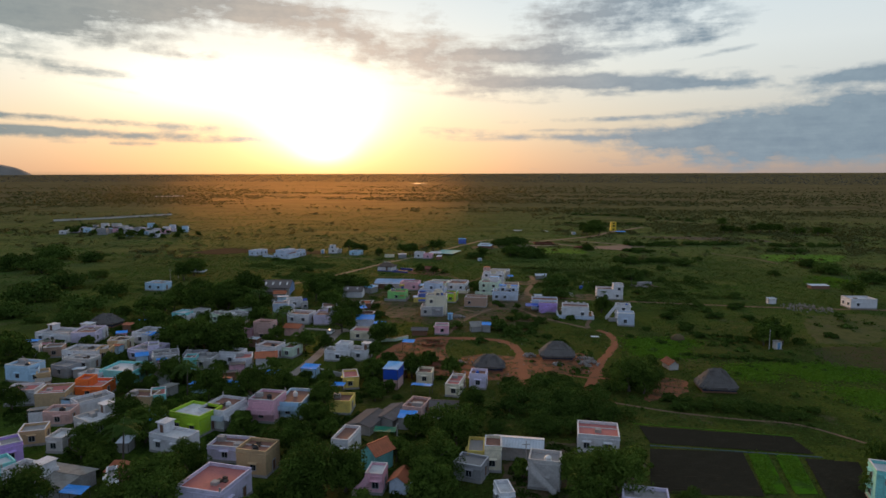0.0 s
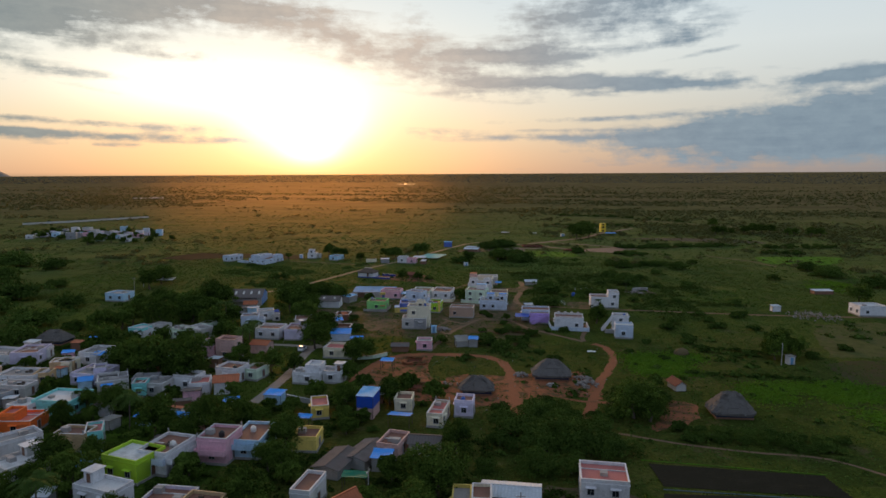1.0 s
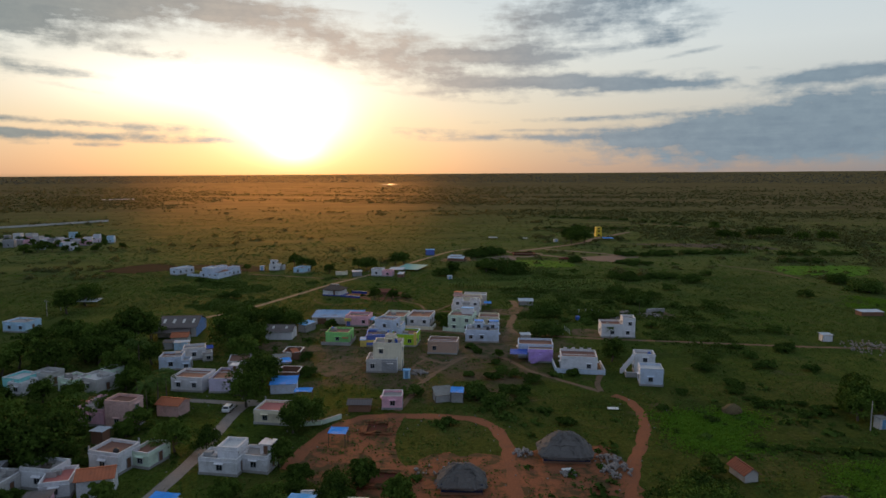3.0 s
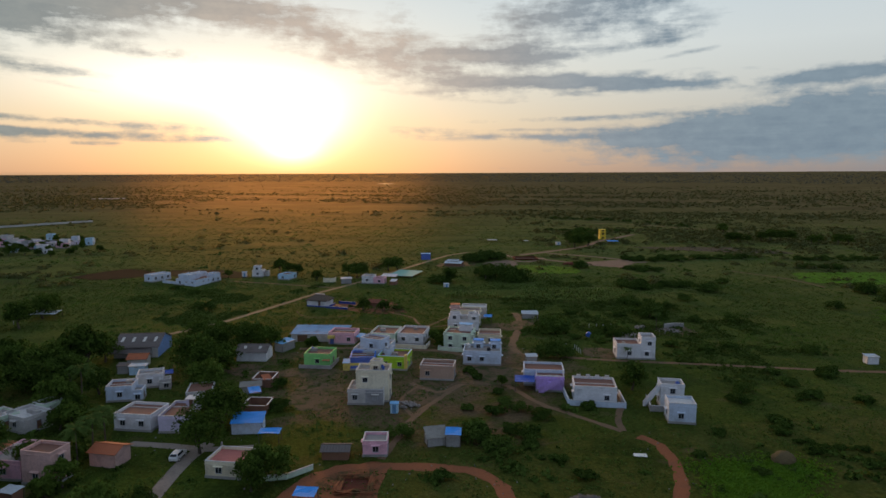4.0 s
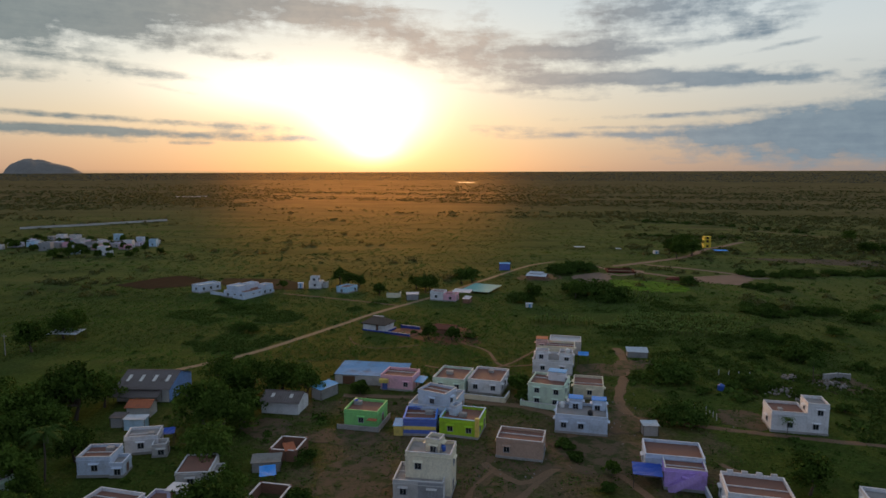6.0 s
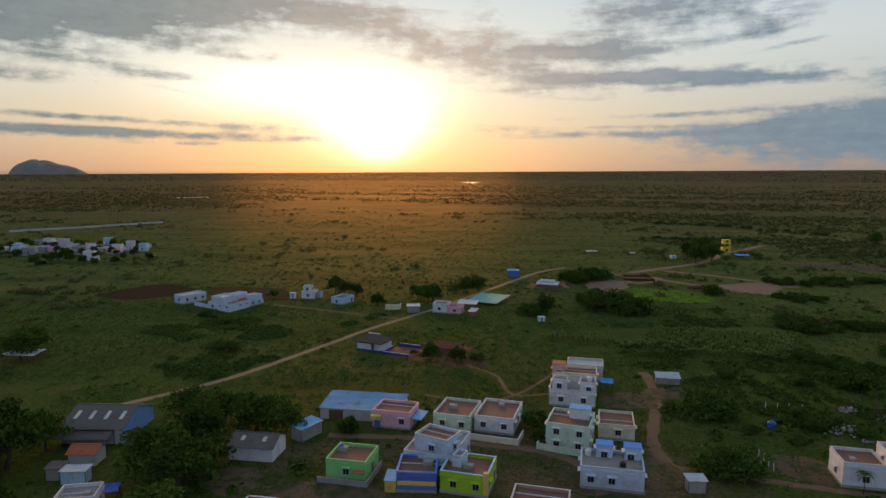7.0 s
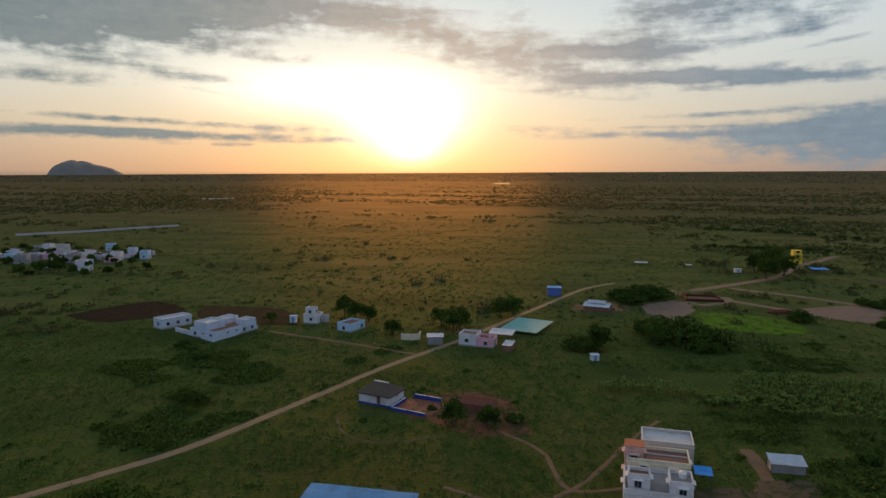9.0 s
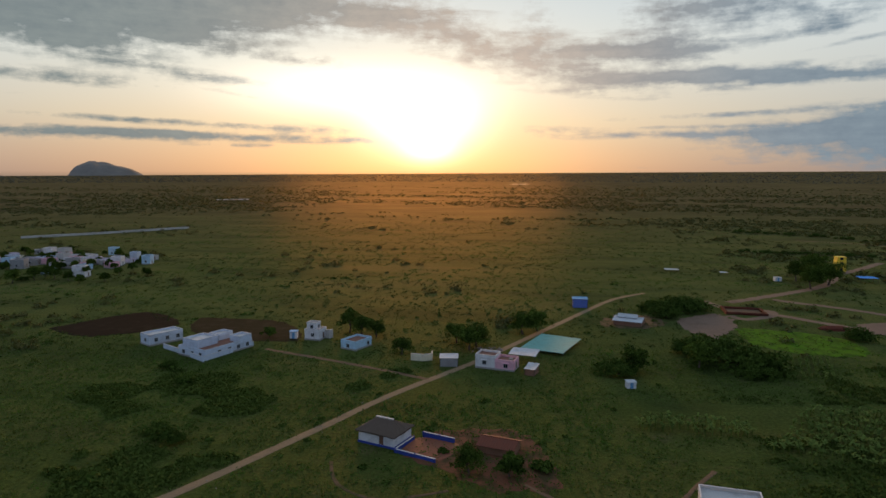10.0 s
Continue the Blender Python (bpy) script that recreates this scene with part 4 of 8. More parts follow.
track("red_track", [(-17, 171), (-13, 186), (-6.3, 194.5), (6.4, 195), (17.6, 192), (21.3, 181.6), (20.7, 165), (20, 150), (15, 138)], 3.2, TRACK_RED, "worn red earth lane past the huts")
track("dirt_track", [(1, 198), (4, 208), (6.4, 217), (11, 227), (20, 241), (24.8, 244), (29.7, 235.4), (34.3, 224.7), (39, 219), (47.6, 209)], 1.7, PALE_SOIL, "narrow brown dirt track between plots")
track("dirt_track", [(6, 240), (12, 233), (17, 237), (20, 241), (23, 251), (21, 262), (14, 268), (4, 270), (-8, 272), (-26, 272)], 2.4, PALE_SOIL, "brown dirt lane between new houses")
track("dirt_track", [(43.5, 318), (42, 300), (37, 280), (35.4, 269.8), (36, 262), (27, 252), (23, 245)], 2.6, PALE_SOIL, "brown dirt lane past a row of houses")
track("dirt_track", [(34, 264), (44, 262), (57, 258.5), (73, 254.8), (102, 249), (125, 245), (148, 242), (175, 240)], 2.0, PALE_SOIL, "straight dirt track leading over the plain")
track("dirt_track", [(47, 243), (52, 236), (53, 226), (49, 216), (47.6, 209)], 1.5, PALE_SOIL, "narrow trodden path between plots")
track("dirt_track", [(21, 243), (27, 246), (34, 246)], 1.2, PALE_SOIL, "trodden footpath over grass")
track("dirt_track", [(7, 217), (4, 228), (8, 238)], 1.0, PALE_SOIL, "trodden footpath over grass")
track("dirt_track", [(24, 168), (33, 158), (42, 156)], 1.4, RED_SOIL, "trodden red path between huts")
track("dirt_track", [(38, 139), (48, 134), (60, 130), (72, 127), (80, 118)], 0.8, PALE_SOIL, "trodden path along a field hedge")
track("dirt_track", [(30, 330), (22, 318), (12, 300), (2, 292), (-10, 296)], 0.9, PALE_SOIL, "faint trodden path over grass")
track("dirt_track", [(-2, 320), (6, 312), (10, 298), (20, 300)], 0.9, PALE_SOIL, "faint trodden path over grass")
track("dirt_track", [(-36, 323), (-32, 315), (-24, 311.5), (-14, 316)], 0.7, YARD_SOIL, "curved wheel marks on grass")
track("road", [(-78, 280), (-67, 293), (-57.3, 306.4), (-43.4, 336.5), (-33.8, 358), (-18.8, 385.3), (-6, 412), (7.7, 441.7), (26.5, 481.3), (42, 500)], 2.1, LANE, "narrow pale country road crossing the fields", 0.06)
track("dirt_track", [(-27.3, 370.9), (-53.6, 382), (-78.2, 390.5)], 1.6, PALE_SOIL, "dirt drive to white houses")
track("road", [(-37.5, 157), (-36.4, 162), (-34.1, 177.5), (-33.4, 197.3), (-31.4, 206)], 2.6, ROAD, "straight concrete lane into the village", 0.04)
track("road", [(-46, 206.5), (-38, 205), (-30.8, 203.4), (-22, 204)], 2.2, ROAD, "concrete lane across the village", 0.05)
track("dirt_track", [(63, 486), (67, 474), (71, 465), (82, 471), (81, 462), (70, 454), (66, 460)], 3.6, SITE_SOIL, "pale dirt track looping over a building site")
track("dirt_track", [(81, 466), (96, 451), (110, 441), (126, 449), (140, 452)], 3.6, SITE_SOIL, "pale dirt track over a building site")
track("dirt_track", [(72, 485), (86, 497), (117, 523), (139, 556), (153, 577), (190, 620)], 4.2, SITE_SOIL, "pale dirt road to a far yellow tower")
track("dirt_track", [(92, 495), (96, 491), (108, 483), (116, 476), (123, 469), (131, 459)], 3.6, SITE_SOIL, "pale dirt track across a building site")
track("dirt_track", [(187, 744), (234, 718), (266, 673), (300, 640)], 3.0, PALE_SOIL, "pale dirt road along a far hedge")
patch("building_site", [(46, 450), (57, 461), (65, 458), (63, 441), (53, 425), (46, 436)], SITE_SOIL, "bare levelled earth of a far building site", 0.1, category="bare soil")
patch("red_yard", [(18, 438), (24, 452), (36, 456), (42, 446), (36, 436), (26, 433)], YARD_SOIL, "trodden reddish earth round a pavilion", 0.1, False, category="bare soil")
patch("building_site", [(101, 440), (105, 453), (126, 461), (133, 455), (120, 431)], SITE_SOIL, "bare pale levelled earth at a far site", 0.1, category="bare soil")
patch("bare_yard", [(-42, 250), (-40, 256), (-34, 257), (-32, 251), (-36, 247)], YARD_SOIL, "bare brown earth before an old house", 0.12, False, category="bare soil")
patch("bare_yard", [(-30, 247), (-28, 252), (-15, 252.5), (-12, 248), (-20, 245)], YARD_SOIL, "bare brown earth before a green house", 0.12, False, category="bare soil")
patch("bare_yard", [(-21, 226), (-21, 238), (-14, 241), (-9, 236), (-10, 226), (-15, 222)], YARD_SOIL, "bare brown earth on an empty plot", 0.12, False, category="bare soil")
patch("bare_yard", [(29, 291), (30, 300), (38, 302), (42, 298), (40, 292)], YARD_SOIL, "bare brown plot beside a tall house", 0.1, False, category="bare soil")
patch("bare_yard", [(54, 262), (56, 270), (63, 269), (66, 262), (60, 259)], YARD_SOIL, "trodden earth before a white house", 0.12, False, category="bare soil")
patch("bare_yard", [(82, 285), (86, 296), (95, 297), (97, 288), (90, 282)], YARD_SOIL, "bare earth round a ruined wall", 0.12, False, category="bare soil")
patch("ploughed_field", [(39, 117.3), (67.1, 112.8), (67, 120.4), (39.3, 125.6)], PLOUGHED, "dark freshly ploughed field strip", furrow=0.9)
patch("ploughed_field", [(33, 98), (50.5, 97), (54.5, 113.4), (38.2, 114.8)], PLOUGHED, "dark freshly ploughed field", furrow=0.9)
patch("ploughed_field", [(60, 96.5), (68, 96.5), (73, 109.5), (64.5, 111.1)], PLOUGHED, "dark freshly ploughed field beside crops", furrow=0.9)
patch("crop_field", [(51, 98), (54.6, 98), (58.6, 112.4), (55.3, 112.6)], CROP, "bright green young crop plot", furrow=0.6)
patch("crop_field", [(55.8, 98), (59.4, 98), (63.6, 112), (59.8, 112.3)], CROP, "bright green young crop plot", furrow=0.6)
patch("crop_field", [(61, 420), (73, 410), (90, 412), (93, 424), (87, 435), (64, 440)], CROP, "bright green field beside a building site", 0.06, False)
patch("grass_field", [(103, 168.5), (114.8, 164.4), (130, 186), (109, 186)], material("stubble", (0.06, 0.052, 0.024), 0.95, 0.3, 0.0, 0.35, 0.8, spec=0.02, spot=(0.045, 0.06, 0.015)), "brownish stubble field between green plots", 0.06, False)
patch("bare_field", [(155, 529), (232, 523), (247, 489), (184, 508)], material("grey_fallow", (0.085, 0.07, 0.05), 0.95, 0.15, 0.0, 0.35, 0.6, spec=0.03), "grey-brown fallow strip on the plain", 0.06, False)
patch("crop_field", [(201, 411), (250, 410), (228, 377), (194, 382)], CROP, "bright green crop field on the plain", 0.06, False)
track("dirt_track", [(172, 416), (177.5, 408), (187, 391.4), (190.6, 368)], 1.4, PALE_SOIL, "trodden path beside a green field")
patch("grass_field", [(112, 191), (133, 194), (159, 230), (130, 228)], material("dry_grass", (0.085, 0.09, 0.03), 0.9, 0.25, 0.0, 0.4, 0.8, spec=0.02, spot=(0.06, 0.07, 0.02)), "pale olive grass field", 0.05, False)
patch("ploughed_field", [(-158, 402), (-137, 394.5), (-118.5, 413), (-142, 430)], material("wet_plough", (0.02, 0.016, 0.012), 1.0, 0.3, 0.0, 0.2, 0.6, spec=0.01), "dark ploughed field on the plain", 0.03)
patch("ploughed_field", [(-117.5, 425.5), (-87, 423.7), (-72.3, 403.2), (-80, 398.5), (-102, 401), (-113.9, 411.5)], material("brown_field", (0.032, 0.027, 0.015), 1.0, 0.4, 0.0, 0.3, 0.6, spec=0.01), "brown fallow field behind white houses", 0.04)

# ---- huts, sheds and shelters ----
thatched_hut(31.4, 174.7, -5, 9.6, 7.2, 4.6, "large grey thatched hut with dark walls on red soil")
thatched_hut(12.2, 164, -4, 7.8, 6.6, 3.9, "weathered grey thatched hut with a broad roof")
thatched_hut(64.4, 149.0, -6, 8.8, 7.0, 5.0, "grey thatched hut beside a green field")
gable_house(59.4, 165.6, 98, 4.2, 2.4, 1.5, 0.8, TILE_RED, paint("pale_grey"), "small hut with a faded red tiled roof", name="mud_hut", category="hut")
gable_house(-69.0, 270.0, 4, 11.5, 12.5, 3.0, 2.2, SHEET_GREY, paint("pale_grey"), "old warehouse with dark sheet roof and blue gable", material("blue_gable", (0.2, 0.36, 0.72), 0.8, 0.5, 0.0, 0.2, streak=True), "warehouse", 4, "warehouse")
gable_house(-36.4, 262.4, -4, 8.0, 6.0, 2.6, 1.3, SHEET_GREY, paint("white"), "low house with dark sheet roof and white walls", None, "sheet_roof_house", 2, "house")
gable_house(-10.5, 157.6, 0, 0.1 + 3, 3, 2.2, 0.6, SHEET_PALE, MUD, "small sheet-roofed shack on red soil", name="shack", category="shack")
shelter(-30, 271, 62, 6.0, 3.2, 2.6, SHEET_BLUE, "blue sheet-roofed shed with grey walls", CONCRETE, 0.12, "sheet_shed")
hall_home = shelter(-21.3, 283.6, -4, 17.0, 9.0, 2.7, SHEET_WORN, "long hall with a worn blue sheet roof", paint("pale_grey"), 0.08, "hall")
shelter(47.2, 310.0, -4, 5.8, 3.2, 1.9, SHEET_PALE, "white sheet-roofed shed beside a dirt lane", CONCRETE, 0.2, "sheet_shed")
shelter(37.9, 255.4, 3, 3.2, 2.4, 2.2, SHEET_PALE, "small white sheet-roofed shelter by the lane", CONCRETE, 0.1, "sheet_shed")
shelter(32.6, 234.6, -9, 4.6, 4.0, 2.5, TARP_DARK, "dark blue tarpaulin porch on poles beside a violet house", None, 0.08)
shelter(14.0, 204.0, -6, 3.0, 3.0, 2.5, TARP, "hut with bright blue tarpaulin roof", CONCRETE, 0.1)
shelter(10.8, 204.5, 12, 4.2, 3.2, 2.2, SHEET_MID, "patched dark hut with tarpaulin walls", CONCRETE, 0.35)
shelter(-9.6, 181.5, -8, 3.4, 2.6, 2.6, TARP, "bright blue tarpaulin shelter on poles over red soil", None, 0.1)
shelter(-25.6, 212.0, 3, 6.2, 4.4, 2.6, TARP, "blue sheet-roofed shed with pale blue walls", paint("blue_white"), 0.16)
shelter(-20.2, 206.2, -2, 4.0, 2.2, 2.2, TARP, "low blue tarpaulin cover among bushes", None, 0.1)
shelter(-28.4, 228.6, 20, 2.6, 3.2, 2.6, TARP, "blue tarpaulin stretched over a brick ruin", None, 0.1)
shelter(-32.6, 157.0, -12, 4.2, 3.2, 2.4, TARP, "small shed with a blue painted sheet roof", paint("sky_blue"), 0.12)
shelter(-4.6, 143.6, -12, 4.6, 3.0, 2.4, TARP, "bright blue tarpaulin lean-to beside a house", None, -0.15)
shelter(-6.8, 124.6, -8, 3.6, 3.4, 2.6, TARP, "bright blue tarpaulin roof between houses", CONCRETE, 0.1)
shelter(-22.5, 137.5, -14, 2.8, 1.8, 4.4, TARP, "small blue tarpaulin on a terrace frame", None, 0.1)
shelter(-47.5, 143.0, -10, 4.2, 2.6, 2.6, TARP, "blue tarpaulin roof between village houses", CONCRETE, 0.12)
shelter(-40.6, 152.0, 16, 3.4, 2.4, 2.6, TARP, "blue tarpaulin roof over a yard", None, 0.12)
shelter(-55.0, 93.0, -10, 3.8, 2.2, 2.6, TARP, "blue tarpaulin lean-to among houses", None, 0.1)
shelter(-85.0, 186.0, -20, 4.0, 2.6, 3.2, TARP, "blue sheet roof among village houses", CONCRETE, 0.15)
shelter(-119.0, 312.5, 2, 9.0, 5.5, 2.4, SHEET_PALE, "open farm shed with a pale sheet roof in a field", None, 0.06, "farm_shed")
shelter(167.5, 287.5, 0, 8.5, 4.0, 1.6, SHEET_PALE, "low farm shed with a pale sheet roof", BRICK, 0.06, "farm_shed")
shelter(129.0, 252.5, -5, 3.4, 2.8, 2.1, SHEET_PALE, "small pump shed with white walls on the plain", paint("white"), 0.08, "pump_shed")
gable_house(-11.0, 106.6, 50, 4.2, 3.4, 3.4, 1.3, TILE_ORANGE, paint("teal"), "narrow house with an orange tiled roof", name="tiled_house", category="house")
gable_house(-6.4, 99.3, 76, 4.2, 2.7, 2.0, 0.9, TILE_ORANGE, paint("blue_white"), "small white house with an orange tiled gable roof", name="tiled_house", category="house")
gable_house(-60.5, 98.0, -16, 8.5, 6.5, 2.4, 0.5, SHEET_MID, CONCRETE, "old shed with a dark grey corrugated roof", None, "shed", 0, "shed")
gable_house(-14.5, 124.5, 70, 8.0, 4.4, 1.8, 0.5, SHEET_GREY, CONCRETE, "row house with a dark weathered sheet roof", None, "shed", 0, "shed")
gable_house(-10.0, 128.0, 66, 8.0, 4.2, 1.8, 0.5, SHEET_GREY, CONCRETE, "row house with a patched dark sheet roof", None, "shed", 0, "shed")
gable_house(0.5, 131.0, -8, 5.5, 4.0, 2.4, 0.7, SHEET_GREY, paint("pale_grey"), "low house with a grey sheet roof", None, "shed", 0, "shed")
gable_house(13.6, 111.5, -10, 8.5, 4.4, 2.6, 0.6, SHEET_PALE, CONCRETE, "long low shed with a pale rusty sheet roof", None, "shed", 0, "shed")
gable_house(-46.0, 198.5, -14, 5.0, 4.0, 2.6, 0.7, TILE_ORANGE, paint("salmon"), "low house with an orange tiled roof", name="tiled_house", category="house")
gable_house(-45.5, 164.5, 14, 5.2, 3.8, 3.0, 0.9, TILE_ORANGE, paint("white"), "porch with a dark red tiled roof", name="tiled_house", category="house")
hip_cottage(-28.8, 333.9, -19, 7.8, 6.2, "white-walled cottage with a brown thatched hipped roof")
gable_house(28.9, 440.8, -17, 9.0, 7.4, 1.6, 0.8, SHEET_PALE, BRICK, "pavilion with a pale two-tiered sheet roof", name="pavilion", category="pavilion")
shelter(13.8, 466.5, 2, 5.8, 4.0, 3.4, SHEET_BLUE, "blue sheet cabin in a field", paint("blue"), 0.05, "cabin")
wall_run([(-23.4, 334.6), (-25.6, 328.5), (-21.6, 327.0), (-17.6, 325.5)], 0.7, paint("dark_blue"), "low dark blue painted wall round a tiled yard")
wall_run([(-21.8, 336.4), (-18.6, 335.3), (-15.4, 334.2)], 1.0, paint("dark_blue"), "low dark blue painted wall across a red yard")
gable_house(-7.0, 332.6, -14, 6.6, 4.6, 1.5, 0.8, TILE_RED, MUD, "low mud outhouse with a dark red tiled roof", name="mud_hut", category="hut")
patch("tiled_yard", [(-25, 328.4), (-17.6, 325.9), (-14.6, 333.8), (-22.6, 336)], material("worn_red_tiles", (0.24, 0.085, 0.045), 0.9, 1.2, 0.0, 0.35, 0.4), "yard floor of orange tiles", 0.02, False, category="yard")
wall_run([(-389, 651), (-375, 668), (-359, 686), (-337, 720), (-314, 756)], 1.7, paint("pale_grey"), "long white wall far over the plain", 0.3)
shelter(2.9, 406.6, -20, 12.6, 17.0, 1.1, NET, "green shade net stretched over a nursery", None, 0.02, "shade_net")
shelter(-4.5, 390.6, -12, 7.4, 5.2, 2.6, SHEET_PALE, "pale sheet roof on posts beside a roadside house", None, 0.1, "sheet_shelter")
shelter(-2.2, 380.0, -14, 2.9, 4.6, 1.9, SHEET_PALE, "small shed with a pale sheet roof beside a house", BRICK, 0.1, "sheet_shed")
shelter(-24.0, 384.0, 8, 5.0, 4.0, 2.4, SHEET_PALE, "grey roadside shed with a flat sheet roof", paint("grey"), 0.05, "sheet_shed")
wall_run([(-34.6, 386.6), (-31.6, 386.2), (-29.2, 387.4), (-29.6, 390.4)], 1.8, paint("cream"), "broken cream walls of a roadside ruin", 0.25, "ruined_walls")
wall_run([(-6.4, 274.2), (-1, 272.8), (5, 271.3), (10.2, 270.2), (11.4, 275)], 1.1, paint("cream"), "cream compound wall along a dirt lane")
wall_run([(14.8, 275), (13.7, 269.0), (18.5, 267.3), (22.8, 266.0)], 1.1, paint("pale_green"), "pale green compound wall round a house")
wall_run([(41.4, 234.6), (40.4, 223.6), (46.6, 222.4), (52.2, 221.3), (53.4, 230)], 1.2, paint("blue_white"), "white compound wall round a house")
wall_run([(58.4, 226.0), (57.0, 219.4), (60.8, 219.0)], 1.2, CONCRETE, "bare cement yard wall beside a white house")
wall_run([(-18.2, 190.4), (-14.2, 191.0), (-10.4, 194.4)], 0.9, paint("pale_green"), "low pale blue-green garden wall along a red lane")

# hut wrapped in blue sheeting over a brick base
hut = shelter(-11.5, 149.6, -12, 3.8, 5.4, 5.0, SHEET_BLUE, "tall hut wrapped in dark blue sheeting under a blue roof", None, 0.06, "sheeted_hut")
part("base_wall", ring(3.4, 5.0, 0.2, 0, 2.3), paint("salmon"), hut)
part("wrap", ring(3.5, 5.1, 0.1, 2.304, 4.75), TARP_DARK, hut)
gable_house(28.6, 441.4, -17, 6.0, 3.6, 2.5, 0.6, SHEET_PALE, BRICK, "raised upper roof of a pale pavilion", name="roof_lantern", category="pavilion")
shelter(22.4, 311.2, -8, 2.6, 2.8, 2.8, TARP, "small blue-roofed shed behind a house", CONCRETE, 0.05)
shelter(31.6, 302.4, -8, 2.8, 2.8, 2.5, TARP, "blue tarpaulin awning beside a tall house", None, 0.1)

gable_house(-7.1, 199.4, -2, 4.6, 3.0, 1.7, 0.5, SHEET_GREY, MUD, "low open shack with a dark weathered sheet roof", None, "shack", 0, "shack")
for ring_points, tall, what in ((((-29.2, 221.5), (-24.2, 221.0), (-23.8, 226.0), (-28.8, 226.6), (-29.2, 221.6)), 1.6, "roofless brick ruin with crumbling walls"),
                                (((-31.2, 238.0), (-26.6, 237.6), (-26.2, 243.2), (-30.8, 243.6), (-31.2, 238.1)), 2.0, "roofless brick house shell under trees")):
    wall_run(ring_points, tall, BRICK, what, 0.25, "ruined_walls")
gable_house(-64.8, 256.6, 5, 4.6, 3.6, 2.3, 0.8, TILE_ORANGE, paint("pale_grey"), "small house with an orange tiled roof before a warehouse", name="tiled_house", category="house")
shelter(-62.0, 249.4, 6, 4.4, 2.6, 2.3, SHEET_PALE, "sky-blue cabin with a pale sheet roof", paint("sky_blue"), 0.04, "cabin")
shelter(-66.0, 250.4, 6, 3.0, 2.6, 2.2, SHEET_GREY, "lean-to shed with a dark sheet roof", CONCRETE, 0.1, "sheet_shed")
shelter(-53.2, 243.8, 20, 3.4, 2.4, 2.1, TARP_DARK, "blue tarpaulin stretched beside a stained white house", None, 0.12)
shelter(-69.6, 262.4, 4, 10.8, 2.8, 2.3, SHEET_GREY, "dark sheet lean-to along the front of a warehouse", None, 0.3, "lean_to")
shelter(-28.0, 238.6, 30, 2.0, 2.2, 2.3, TILE_ORANGE, "faded orange sheet over a brick ruin", None, 0.3)
shelter(-30.6, 234.4, 12, 5.0, 2.8, 2.0, SHEET_MID, "low shack with a patched grey sheet roof", CONCRETE, 0.15, "shack")
thatched_hut(-109.8, 209.0, -6, 9.5, 7.0, 4.0, "dark thatched hut at the village edge")
shelter(-10.6, 117.4, -6, 4.2, 2.0, 2.4, TARP_GREEN, "green tarpaulin lean-to between trees", None, 0.1)


def bank(x, y, turn, w, d, h, label, bank_mat=RED_SOIL, floor_mat=DUG):
    """A squared pit: heaped red earth round dug ground."""
    b = thing("earth_pit", pose(x, y, 0, 0, 0, turn), label, "pit")
    bm = ring(w, d, 0.9, 0.0, h)
    bmesh.ops.subdivide_edges(bm, edges=list(bm.edges), cuts=3, use_grid_fill=True)
    rng = random.Random(int(x * 7 + y))
    for v in bm.verts:
        v.co += Vector((rng.uniform(-0.25, 0.25), rng.uniform(-0.25, 0.25), rng.uniform(-0.2, 0.2) if v.co.z > 0.1 else 0.0))
    part("earth_bank", bm, bank_mat, b)
    part("dug_floor", boxes((-w / 2 + 0.7, w / 2 - 0.7, -d / 2 + 0.7, d / 2 - 0.7, 0.02, 0.14)), floor_mat, b)


bank(72.6, 467.0, -4, 14.0, 11.0, 0.8, "squared foundation pit with dark red earth banks", DUG, PALE_SOIL)
bank(-2.8, 188.2, -2, 6.0, 6.2, 0.55, "squared pit dug into red earth with a low bank")
bank(-1.4, 166.6, -4, 8.0, 6.0, 0.5, "freshly dug pit with heaped red earth")


def haystack(x, y, w, h):
    """A straw stack with a rounded, ragged top."""
    s = thing("haystack", pose(x, y, 0, 0, 0, x * 7 % 40), "small weathered straw stack on a field", "haystack", "straw stacks")
    bm = bmesh.new()
    bmesh.ops.create_icosphere(bm, subdivisions=3, radius=1.0)
    rng = random.Random(int(x * 3))
    for v in bm.verts:
        v.co = Vector((v.co.x * w / 2, v.co.y * w * 0.4, max(v.co.z, -0.2) * h * 0.8 + h * 0.16)) * rng.uniform(0.94, 1.06)
    part("straw", bm, STRAW, s)


STRAW = material("straw", (0.13, 0.1, 0.052), 0.95, 1.5, 0.1, 0.3, 0.8, spec=0.05)
heap = thing("earth_heap", pose(94.4, 443.6, 0), "long heap of dark red earth on a building site", "earth heap")
bm = bmesh.new()
bmesh.ops.create_icosphere(bm, subdivisions=3, radius=1.0)
earth_rng = random.Random(4)
for v in bm.verts:
    v.co = Vector((v.co.x * 5.2, v.co.y * 2.6, max(v.co.z, -0.1) * 1.3)) * earth_rng.uniform(0.93, 1.07)
part("earth", bm, DUG, heap)
haystack(71.6, 194.6, 4.4, 1.9)


